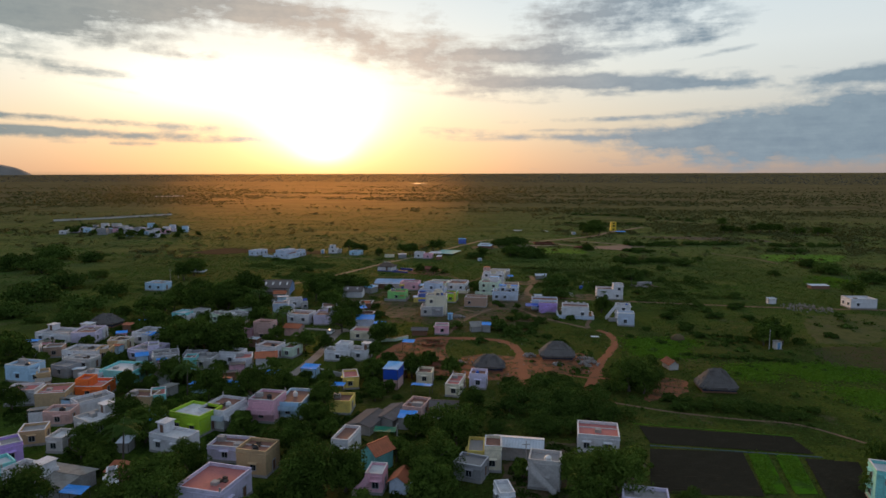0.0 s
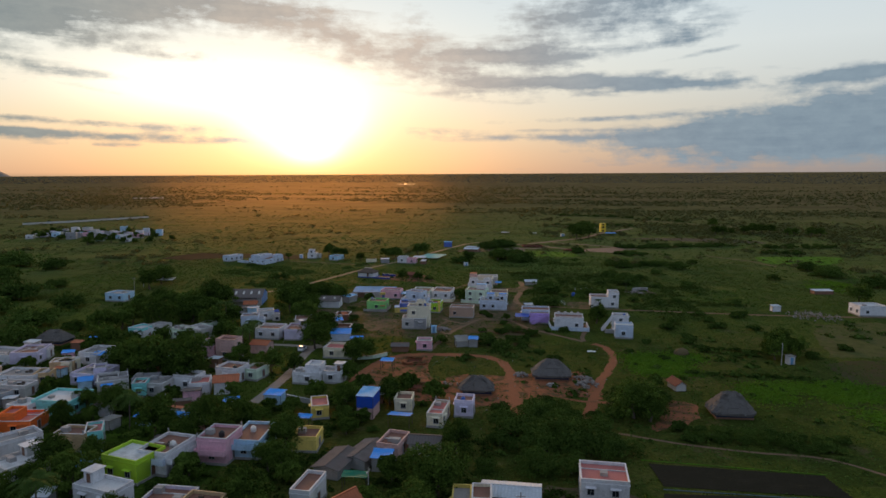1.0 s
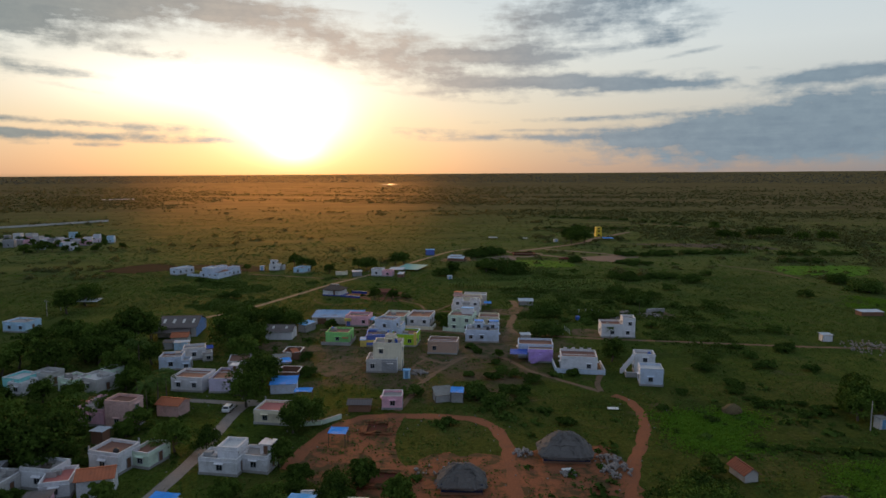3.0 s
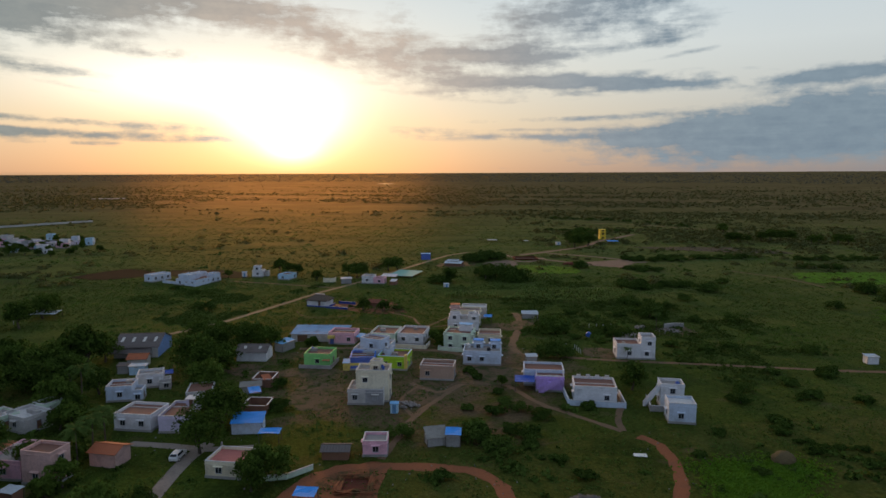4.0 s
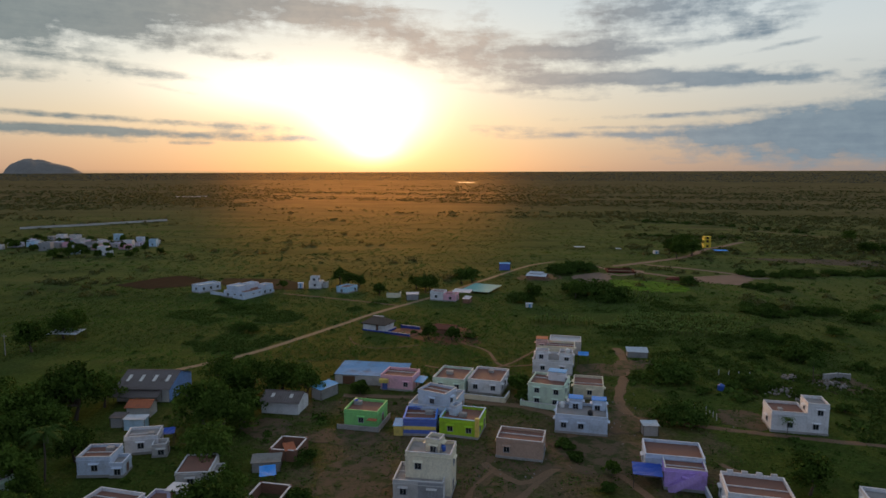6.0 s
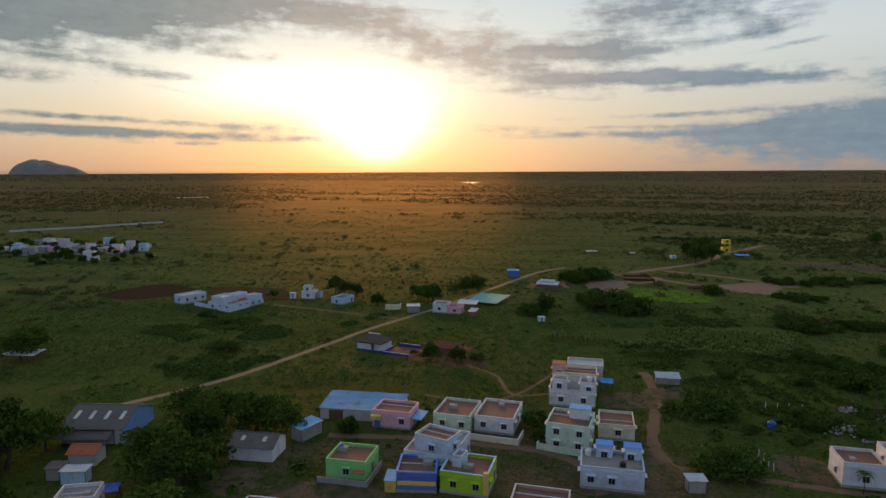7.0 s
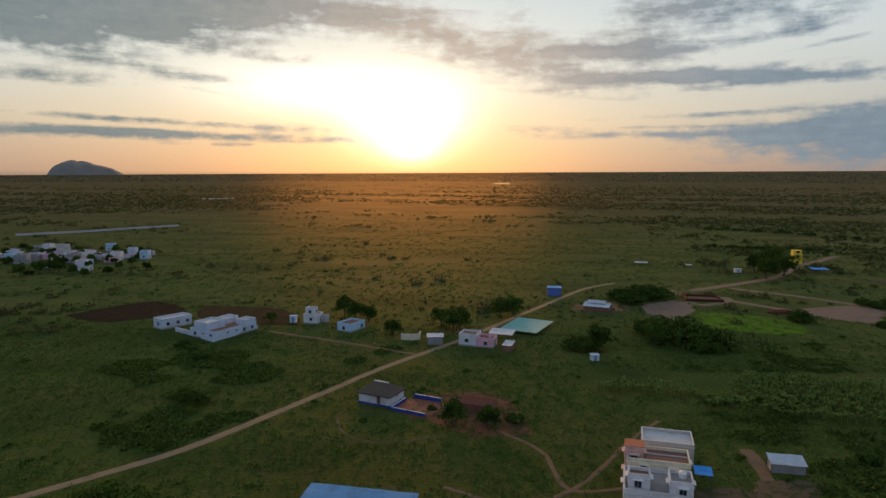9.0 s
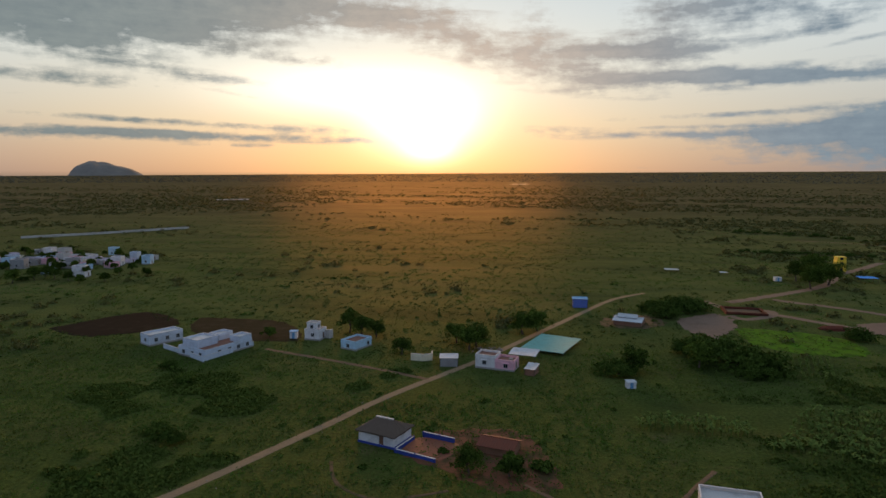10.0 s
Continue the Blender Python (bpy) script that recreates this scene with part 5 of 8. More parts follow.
def cloth(x, y, turn, w, d, label):
    """A wrinkled sheet spread on the grass."""
    rng = random.Random(int(x * 5))
    bm, rows = bmesh.new(), []
    for i in range(7):
        rows.append([bm.verts.new(((j / 8 - 0.5) * w, (i / 6 - 0.5) * d, 0.12 + rng.uniform(0, 0.1))) for j in range(9)])
    for a, b in zip(rows, rows[1:]):
        for j in range(8):
            bm.faces.new((a[j], a[j + 1], b[j + 1], b[j]))
    solid = bmesh.ops.extrude_face_region(bm, geom=list(bm.faces))
    bmesh.ops.translate(bm, verts=[v for v in solid["geom"] if isinstance(v, bmesh.types.BMVert)], vec=(0, 0, 0.02))
    bmesh.ops.translate(bm, verts=bm.verts, vec=(0, 0, -0.12))
    bmesh.ops.recalc_face_normals(bm, faces=bm.faces)
    ob = part("ground_sheet", bm, TANK_WHITE, None, at=pose(x, y, 0.05, 0, 0, turn))
    tagged(ob, label, "sheet")


cloth(47.2, 197.8, -8, 2.4, 1.3, "white plastic sheet lying on the grass")
cloth(30.6, 169.2, 12, 1.8, 1.0, "white plastic sheet lying on red soil by a hut")
wall_run([(-31.6, 160.0), (-27.0, 157.4), (-23.2, 155.4)], 1.0, CONCRETE, "low cement wall along a yard")

track("field_bund", [(38.5, 127.0), (54, 123.8), (68, 120.9)], 0.4, CROP, "narrow grassy bund between ploughed fields", 0.2)
material("bund_clay", (0.06, 0.1, 0.1), 0.9, 0.5, 0.0, 0.3, 0.5, spec=0.1)
track("field_bund", [(38.6, 116.2), (54, 113.8), (68, 111.6)], 0.4, MATERIALS["bund_clay"], "narrow grey-blue earth bund between ploughed fields", 0.25)


def lean_tos():
    """Small sheet-roofed sheds crowded between the village houses."""
    rng = random.Random(9)
    mats = (SHEET_MID, SHEET_PALE, SHEET_GREY, SHEET_MID, TILE_ORANGE, TARP)
    words = ("old cement sheets", "pale zinc sheets", "dark weathered sheets", "old cement sheets", "worn clay tiles", "blue tarpaulin")
    done = 0
    for _ in range(900):
        x, y = rng.uniform(-118, -34), rng.uniform(92, 205)
        w, d = rng.uniform(2.4, 4.4), rng.uniform(2.0, 3.4)
        if x < -34 - (y - 60) * 0.72 or (x > -50 and y > 155) or (y < 118 and x > -48):
            continue
        if any((x - a) ** 2 + (y - b) ** 2 < (r + w * 0.42) ** 2 for a, b, r in ROUNDS):
            continue
        k = rng.randrange(6)
        shelter(round(x, 1), round(y, 1), rng.uniform(-25, 25), w, d, rng.uniform(2.0, 2.7), mats[k], "small village shed roofed with " + words[k], rng.choice((CONCRETE, MUD, paint("white"), paint("pink"), paint("sky_blue"))), rng.uniform(-0.15, 0.2), "village_shed")
        done += 1
        if done == 34:
            break

patch("bare_yard", [(13, 245), (20, 252), (30, 252.5), (37, 247), (33, 240), (26, 237), (18, 239)], YARD_SOIL, "trodden bare earth where dirt lanes meet", 0.08, False, category="bare soil")
patch("bare_yard", [(38, 300), (43, 306), (52, 305), (50, 299), (44, 297)], YARD_SOIL, "trodden bare earth before a shed", 0.1, False, category="bare soil")
patch("bare_yard", [(27, 262), (33, 268), (38, 262), (36, 256), (30, 255)], YARD_SOIL, "trodden bare earth beside a lane", 0.1, False, category="bare soil")

wall_run([(-107.2, 386.4), (-98.0, 381.2), (-89.4, 375.8), (-86.2, 384.5), (-83.2, 393.5)], 1.3, paint("blue_white"), "white compound wall round a far house")


# ---- flat-roofed houses ----
green_home = house((-17.9, 256.9, -8, 6.9, 6.7, 3.6, "green", "terracotta"), label="single-storey green house with a brown tiled roof terrace")
pinkhall_home = house((-14.0, 279.1, -10, 7.7, 6.2, 3.6, "pink", "terracotta"), label="single-storey pink house with a brown tiled roof terrace")
house((-1.6, 280.1, -12, 7.4, 9.3, 3.5, "pale_green", "terracotta"), label="single-storey pale green house with a brown tiled roof terrace")
house((6.7, 280.2, -12, 7.7, 10.0, 3.4, "white", "terracotta"), label="single-storey white house with a brown tiled roof terrace")
house((-3.9, 261.9, -13, 8.6, 11.0, 4.0, "blue_white", "grey"), (-3.7, 259.4, -26, 6.3, 4.8, 6.6, "blue_white", "terracotta"), (0.3, 255.0, -23, 1.6, 2.6, 5.0, "blue_white", "grey"), label="two-storey pale blue house with stepped flat roofs")
blueyellow_home = house((-6.4, 253.9, 1, 6.3, 6.4, 3.4, "blue", "terracotta"), label="single-storey blue house with a brown tiled roof terrace")
lime_home = house((1.8, 254.1, -11, 7.6, 7.4, 3.6, "lime", "terracotta"), label="single-storey lime house with a brown tiled roof terrace")
greytwo_home = house((-3.6, 228.5, -4, 7.8, 6.3, 3.5, "pale_grey", "grey"), (-2.2, 229.9, -6, 7.2, 5.3, 7.2, "cream", "grey"), (-1.6, 230.1, -16, 2.3, 2.4, 8.8, "cream", "grey"), label="three-storey unpainted grey house with stepped flat roofs")
house((12.7, 244.5, -10, 8.2, 5.5, 3.7, "brown", "terracotta"), label="single-storey brown house with a brown tiled roof terrace")
pair_home = house((25.1, 257.6, -8, 9.9, 7.2, 3.8, "blue_white", "grey"), (24.3, 260.3, -8, 2.6, 2.2, 5.3, "blue_white", "blue"), (28.8, 259.6, -8, 2.6, 2.2, 5.3, "blue_white", "blue"), label="pale blue house with two small rooms on its flat roof")
stepped_home = house((20.0, 272.0, -15, 7.8, 8.0, 5.2, "pale_green", "terracotta"), (21.9, 273.4, -15, 3.7, 2.4, 6.6, "white", "blue"), label="two-storey pale green house with stepped flat roofs")
house((29.4, 278.0, -8, 6.6, 7.6, 3.1, "cream", "terracotta"), label="single-storey cream house with a brown tiled roof terrace")
violet_home = house((38.5, 234.8, -9, 6.4, 4.6, 3.7, "violet", "terracotta"), (38.0, 239.9, -8, 9.4, 6.5, 4.0, "blue_white", "terracotta"), label="single-storey violet house with stepped flat roofs")
crenel_home = house((46.9, 227.3, -10, 9.1, 7.2, 4.1, "white", "terracotta"), label="single-storey white house with a brown tiled roof terrace")
house((-47.4, 215.6, -10, 7.6, 6.8, 3.5, "white", "terracotta"), label="single-storey white house with a brown tiled roof terrace")
house((-39.8, 215.3, -2, 5.2, 8.6, 3.5, "lavender", "terracotta"), label="single-storey lavender house with a brown tiled roof terrace")
house((-58.2, 231.6, 8, 5.4, 5.2, 3.6, "blue_white", "terracotta"), (-54.4, 231.0, 8, 2.2, 3.6, 2.6, "blue_white", "grey"), label="small white house with a brown tiled roof and a low annexe")
house((-40.2, 229.2, 10, 5.2, 6.8, 3.2, "pale_grey", "terracotta"), (-36.9, 229.6, 10, 1.6, 3.0, 2.4, "white", "grey"), label="low unpainted grey house with a weathered brown roof", parapet=0.3)
house((-55.4, 240.4, 16, 5.6, 4.6, 3.4, "white", "grey"), (-51.4, 238.6, 16, 2.4, 2.6, 2.4, "pale_grey", "grey"), label="stained white house with a cluttered grey roof")
house((-27.8, 171.4, -11, 6.8, 4.2, 3.0, "white", "white"), (-26.5, 172.7, -11, 3.6, 4.2, 4.4, "white", "white"), (-22.1, 172.1, -14, 5.3, 4.2, 3.1, "white", "grey"), label="two-storey white house with stepped flat roofs")
house((-46.7, 173.3, -18, 6.0, 5.2, 3.8, "white", "terracotta"), label="single-storey white house with a brown tiled roof terrace")
house((-41.4, 175.1, -19, 3.7, 5.5, 3.0, "pale_green", "terracotta"), label="single-storey pale green house with a brown tiled roof terrace")
house((-59.5, 196.2, -9, 6.2, 8.3, 3.5, "pink", "grey"), (-53.2, 192.1, -14, 5.6, 4.2, 5.8, "salmon", "terracotta"), label="two-storey pink house with stepped flat roofs")
house((-54.9, 167.2, -14, 5.7, 4.2, 3.7, "white", "grey"), (-51.4, 164.6, 13, 4.3, 5.7, 3.0, "white", "red"), label="single-storey white house with stepped flat roofs")
house((-64.1, 162.4, 11, 2.9, 4.2, 3.5, "teal", "terracotta"), label="single-storey teal house with a brown tiled roof terrace")
house((-0.2, 201.1, -2, 4.3, 4.2, 3.0, "pink", "grey"), label="single-storey pink house with a grey cement roof terrace")
house((-113.0, 189.8, -12, 12.0, 7.3, 3.0, "white", "grey"), (-105.0, 189.9, 7, 6.6, 8.8, 3.5, "lavender", "terracotta"), label="single-storey white house with stepped flat roofs")
house((-95.7, 171.0, -5, 9.4, 6.4, 3.0, "white", "grey"), label="single-storey white house with a grey cement roof terrace")
house((-100.5, 153.1, -11, 6.4, 5.3, 4.2, "sky_blue", "grey"), (-97.3, 151.5, 27, 2.0, 4.2, 3.5, "sky_blue", "grey"), label="two-storey sky blue house with stepped flat roofs")
house((-90.7, 137.3, 8, 6.1, 5.0, 3.5, "white", "red"), label="single-storey white house with a red roof terrace")
house((-77.9, 142.3, 1, 5.9, 6.4, 3.0, "orange", "red"), (-79.5, 141.6, 1, 2.9, 4.0, 4.4, "orange", "red"), label="two-storey orange house with stepped flat roofs")
house((-83.5, 136.5, 11, 5.9, 6.5, 3.5, "tan", "red"), label="single-storey tan house with a red roof terrace")
house((-73.6, 133.0, 50, 7.2, 4.2, 3.0, "white", "grey"), label="single-storey white house with a grey cement roof terrace")
house((-76.1, 125.9, 4, 5.1, 4.2, 3.0, "salmon", "grey"), label="single-storey salmon house with a grey cement roof terrace")
house((-75.5, 116.3, 19, 4.3, 4.2, 3.0, "tan", "grey"), label="single-storey tan house with a grey cement roof terrace")
house((-74.7, 108.3, 41, 3.2, 4.2, 3.9, "violet", "grey"), label="single-storey violet house with a grey cement roof terrace")
house((-68.8, 113.4, -4, 3.1, 4.2, 3.0, "pale_grey", "white"), label="single-storey unpainted grey house with a whitewashed roof terrace")
house((-70.8, 100.3, 50, 2.9, 4.2, 3.9, "teal", "white"), label="single-storey teal house with a whitewashed roof terrace")
house((-65.0, 98.4, -22, 7.5, 4.2, 3.5, "white", "grey"), label="single-storey white house with a grey cement roof terrace")
house((-66.7, 122.9, -32, 5.8, 7.3, 3.0, "pale_grey", "white"), label="single-storey unpainted grey house with a whitewashed roof terrace")
house((-63.4, 133.8, -6, 5.8, 4.2, 3.5, "tan", "terracotta"), label="single-storey tan house with a brown tiled roof terrace")
house((-60.7, 135.2, 22, 2.9, 5.3, 3.5, "teal", "red"), label="single-storey teal house with a red roof terrace")
limewall_home = house((-48.0, 123.0, -22, 7.4, 6.4, 4.2, "lime", "white"), label="two-storey lime house with a whitewashed roof terrace")
whitethree_home = house((-43.8, 126.2, -17, 5.7, 7.9, 4.2, "white", "terracotta"), label="single-storey white house with a brown tiled roof terrace")
house((-48.2, 113.0, -22, 7.7, 4.2, 3.5, "white", "white"), label="single-storey white house with a whitewashed roof terrace")
pinkthree_home = house((-35.7, 129.2, -10, 5.4, 6.2, 4.9, "pink", "terracotta"), label="two-storey pink house with a brown tiled roof terrace")
lbthree_home = house((-30.7, 132.6, -6, 5.3, 8.8, 3.6, "sky_blue", "terracotta"), label="single-storey sky blue house with a brown tiled roof terrace")
house((-37.1, 110.4, -9, 6.6, 4.7, 3.0, "lavender", "terracotta"), label="single-storey lavender house with a brown tiled roof terrace")
house((-30.9, 105.3, -13, 5.4, 4.9, 4.6, "tan", "terracotta"), label="two-storey tan house with a brown tiled roof terrace")
house((-34.4, 94.3, -15, 7.5, 8.4, 4.2, "lavender", "red"), label="two-storey lavender house with a red roof terrace")
house((-76.1, 152.8, -8, 8.5, 7.8, 3.5, "teal", "white"), label="single-storey teal house with a whitewashed roof terrace")
house((-87.1, 189.2, -12, 5.6, 7.4, 3.5, "white", "grey"), label="single-storey white house with a grey cement roof terrace")
pinkstair_home = house((-10.3, 98.9, -8, 2.7, 4.0, 3.6, "pink", "white"), label="narrow pink house with a whitewashed roof terrace", parapet=0.5)
house((6.0, 108.8, -5, 2.8, 6.0, 3.4, "yellow", "grey"), (8.8, 107.2, -5, 2.8, 4.6, 4.7, "cream", "terracotta"), label="two-storey yellow and cream house with stepped flat roofs")
house((4.9, 103.6, -22, 4.8, 4.2, 3.0, "grey", "grey"), label="single-storey grey house with a grey cement roof terrace")
construct_home = house((16.7, 100.8, -13, 5.0, 4.2, 5.0, "pale_grey", "grey"), label="two-storey unpainted grey house with a grey cement roof terrace")
house((28.7, 115.4, -11, 7.3, 6.7, 3.7, "white", "red"), label="single-storey white house with a red roof terrace")
house((29.6, 90.0, -14, 6.4, 4.2, 4.2, "lavender", "grey"), label="two-storey lavender house with a grey cement roof terrace")
house((67.9, 95.4, -18, 3.5, 4.2, 6.0, "teal", "white"), label="two-storey teal house with a whitewashed roof terrace")
house((-112.0, 393.1, 59.5, 10.4, 5.2, 3.4, "blue_white", "white"), label="long single-storey bluish-white house with a whitewashed roof", detail=1)
house((-91.3, 386.7, 68, 16.5, 11.0, 2.8, "blue_white", "terracotta"), (-94.6, 384.2, 68, 7.0, 6.0, 4.6, "blue_white", "white"), (-92.5, 392.0, 68, 5.0, 4.0, 4.2, "blue_white", "white"), (-85.9, 390.9, 68, 4.5, 4.0, 4.0, "blue_white", "white"), label="wide bluish-white house with stepped flat roofs in a walled plot", detail=1)
house((-68.2, 404.4, -8, 5.0, 4.6, 3.4, "white", "grey"), (-68.6, 404.0, -8, 3.2, 2.8, 5.4, "white", "grey"), label="small whitish house with an unfinished upper room", detail=1, parapet=0.4)
wall_run([(-66.0, 405.6), (-64.2, 405.2), (-63.4, 406.6)], 2.6, paint("pale_grey"), "broken pale wall beside a small house", 0.25, "ruined_walls")
house((-53.2, 397.2, 68, 7.5, 5.4, 2.7, "sky_blue", "terracotta"), label="low sky blue house with a worn brown roof", detail=1)
house((-13.7, 384.6, -12, 5.4, 5.0, 3.7, "white", "terracotta"), (-8.7, 383.4, -12, 5.0, 5.0, 2.9, "pink", "terracotta"), label="white and pink roadside house with stepped flat roofs", detail=2)
house((159.3, 246.2, -3, 9.6, 7.0, 3.8, "white", "white"), label="two-storey white house with a whitewashed roof terrace")
house((-121.2, 274.7, -12, 8.2, 6.6, 3.4, "sky_blue", "grey"), label="single-storey sky blue house with a grey cement roof terrace")
house((-111.3, 173.3, 21, 3.4, 4.2, 3.0, "white", "grey"), label="single-storey white house with a grey cement roof terrace")
house((-91.5, 181.0, 14, 5.5, 4.2, 3.0, "tan", "grey"), label="single-storey tan house with a grey cement roof terrace")
house((-79.6, 172.9, -12, 7.2, 8.0, 3.0, "lavender", "grey"), label="single-storey lavender house with a grey cement roof terrace")
house((-72.4, 166.7, 25, 6.4, 6.6, 3.0, "pale_grey", "grey"), label="single-storey unpainted grey house with a grey cement roof terrace")
house((-61.2, 164.3, -9, 5.7, 5.5, 3.0, "pale_grey", "grey"), label="single-storey unpainted grey house with a grey cement roof terrace")
house((-94.5, 150.3, 30, 2.7, 4.2, 3.0, "tan", "grey"), label="single-storey tan house with a grey cement roof terrace")
house((-82.3, 149.8, -20, 4.8, 4.6, 3.0, "white", "white"), label="single-storey white house with a whitewashed roof terrace")
house((-52.0, 98.0, 23, 1.5, 4.2, 3.1, "white", "grey"), label="single-storey white house with a grey cement roof terrace")
house((-5.2, 130.8, -18, 4.0, 6.3, 3.0, "salmon", "terracotta"), label="single-storey salmon house with a brown tiled roof terrace")
house((9.5, 94.2, 9, 2.3, 4.2, 3.0, "white", "white"), label="single-storey white house with a whitewashed roof terrace")
house((-87.2, 216.0, -19, 4.9, 5.6, 3.4, "teal", "white"), label="single-storey teal house with a whitewashed roof terrace")
house((-85.2, 213.2, -16, 3.8, 4.6, 3.0, "white", "white"), label="single-storey white house with a whitewashed roof terrace")
house((-82.8, 219.0, -20, 4.9, 4.9, 3.4, "pale_grey", "grey"), label="single-storey unpainted grey house with a grey cement roof terrace")
house((-74.3, 214.5, -29, 5.3, 4.6, 3.4, "pale_green", "grey"), label="single-storey pale green house with a grey cement roof terrace")
house((-69.3, 215.0, -28, 6.7, 5.5, 3.4, "pale_grey", "white"), label="single-storey unpainted grey house with a whitewashed roof terrace")
house((-68.3, 220.6, -23, 3.3, 4.3, 3.6, "pale_green", "grey"), label="single-storey pale green house with a grey cement roof terrace")
house((-21.7, 150.0, 12, 3.5, 6.1, 3.0, "yellow", "red"), label="single-storey yellow house with a red roof terrace")
house((-21.1, 133.6, -4, 4.4, 5.3, 3.0, "yellow", "terracotta"), label="single-storey yellow house with a brown tiled roof terrace")
house((-4.1, 152.8, -6, 3.6, 4.6, 3.1, "cream", "terracotta"), label="single-storey cream house with a brown tiled roof terrace")
house((3.1, 146.2, -13, 3.1, 8.1, 3.0, "cream", "red"), label="single-storey cream house with a red roof terrace")
house((8.6, 149.6, -11, 3.8, 4.2, 3.8, "lavender", "terracotta"), label="single-storey lavender house with a brown tiled roof terrace")
house((-90.7, 181.0, -7, 4.2, 4.2, 3.0, "cream", "white"), label="single-storey cream house with a whitewashed roof terrace")
house((-78.2, 172.7, 23, 2.7, 4.2, 3.9, "lavender", "grey"), label="single-storey lavender house with a grey cement roof terrace")
house((-105.3, 173.2, 14, 4.4, 4.2, 3.0, "brown", "grey"), label="single-storey brown house with a grey cement roof terrace")
house((-92.1, 162.6, -7, 7.5, 4.2, 3.0, "pale_grey", "white"), label="single-storey unpainted grey house with a whitewashed roof terrace")
house((-92.6, 156.4, -19, 5.1, 4.2, 3.0, "grey", "grey"), label="single-storey grey house with a grey cement roof terrace")
house((-90.8, 171.5, 9, 3.4, 4.2, 3.0, "tan", "grey"), label="single-storey tan house with a grey cement roof terrace")
house((-74.1, 168.1, 27, 4.3, 4.2, 3.0, "pale_grey", "white"), label="single-storey unpainted grey house with a whitewashed roof terrace")
house((-64.9, 167.4, 10, 5.6, 4.2, 3.0, "grey", "grey"), label="single-storey grey house with a grey cement roof terrace")
house((-103.5, 193.0, 11, 3.5, 4.2, 3.0, "white", "grey"), label="single-storey white house with a grey cement roof terrace")
rightpair_home = house((62.6, 223.0, -11, 4.9, 4.2, 5.4, "white", "grey"), (61.3, 214.6, -12, 5.3, 4.9, 4.3, "blue_white", "white"), label="two-storey white house with stepped flat roofs")
house((-22.9, 194.2, -10, 8.8, 6.0, 3.0, "cream", "red"), label="single-storey cream house with a red roof terrace")
house((-17.1, 112.4, -13, 3.1, 6.6, 3.9, "white", "terracotta"), label="single-storey white house with a brown tiled roof terrace")
tall_home = house((22.9, 295.2, -8, 9.6, 8.0, 3.8, "white", "grey"), (20.1, 294.2, -8, 3.2, 2.6, 5.7, "white", "terracotta"), (26.0, 293.3, -8, 3.3, 4.2, 5.6, "white", "grey"), (24.3, 301.9, -8, 9.6, 5.6, 5.2, "cream", "terracotta"), (20.6, 302.2, -8, 2.9, 2.8, 6.6, "salmon", "terracotta"), label="large white house with stepped flat roofs and roof rooms")
house((28.0, 313.0, -8, 8.6, 6.2, 3.9, "pale_grey", "white"), label="unpainted single-storey house with a whitewashed roof terrace")
house((65.6, 261.5, -8, 6.4, 6.4, 4.3, "white", "terracotta"), (70.6, 260.1, -9, 3.8, 5.0, 6.3, "white", "grey"), label="two-storey white house with stepped flat roofs")

# balconies, painted faces and outside stairs
balcony(pinkthree_home, pose(0.00, 0.00, 0, 0, 0, 0.0), 5.4, 6.2, 2.2, 0, paint("pink"))
balcony(lbthree_home, pose(0.00, 0.00, 0, 0, 0, 0.0), 5.27, 8.83, 2.2, 0, paint("sky_blue"), 0.9)
balcony(whitethree_home, pose(0.00, 0.00, 0, 0, 0, 0.0), 5.72, 7.86, 2.4, 1, paint("white"), 1.2)
balcony(whitethree_home, pose(0.00, 0.00, 0, 0, 0, 0.0), 5.72, 7.86, 2.4, 0, paint("blue_white"), 0.8)
face_panel(limewall_home, pose(0.00, 0.00, 0, 0, 0, 0.0), 7.36, 6.37, 4.2, 1, paint("blue_white"))
face_panel(greytwo_home, pose(0.00, 0.00, 0, 0, 0, 0.0), 7.82, 6.33, 3.51, 1, paint("white"))
part("grey_face", boxes((0.0, 3.89, -3.19, -3.17, 0.46, 3.31)), paint("grey"), greytwo_home)
stairs(pinkstair_home, pose(-3.2, -2.5, 0), 2.6, 2.9, 0.8, paint("pink"))
stairs(construct_home, pose(2.08, -2.85, 0), 4.2, 3.9, 1.0, paint("pale_grey"), -1)
stairs(rightpair_home, pose(-5.85, -1.30, 0), 3.3, 4.40, 0.9, paint("white"))
stairs(violet_home, pose(-2.62, -2.86, 0), 4.83, 2.95, 0.8, paint("violet"))
part("yellow_band", boxes((-3.12, 3.12, -3.23, -3.21, 1.2, 1.9)), paint("yellow"), blueyellow_home)
part("porch", boxes((-3.87, -1.87, -4.29, -3.19, 1.9, 2.7)), paint("yellow"), pinkhall_home)


def roof_cap(home, x, y, turn, w, d, z, mat, name="roof_sheet", rim=0.15):
    """A flat sheet laid over a roof room."""
    part(name, boxes((-w / 2 - rim, w / 2 + rim, -d / 2 - rim, d / 2 + rim, z + 0.004, z + 0.1)), mat, home, at=home.matrix_basis.inverted() @ pose(x, y, 0, 0, 0, turn))


def kerbed_top(home, w, d, h, mat):
    """A second, brightly painted coping round the roof terrace."""
    part("painted_coping", ring(w + 0.1, d + 0.1, 0.3, h + 0.004, h + 0.1), mat, home)


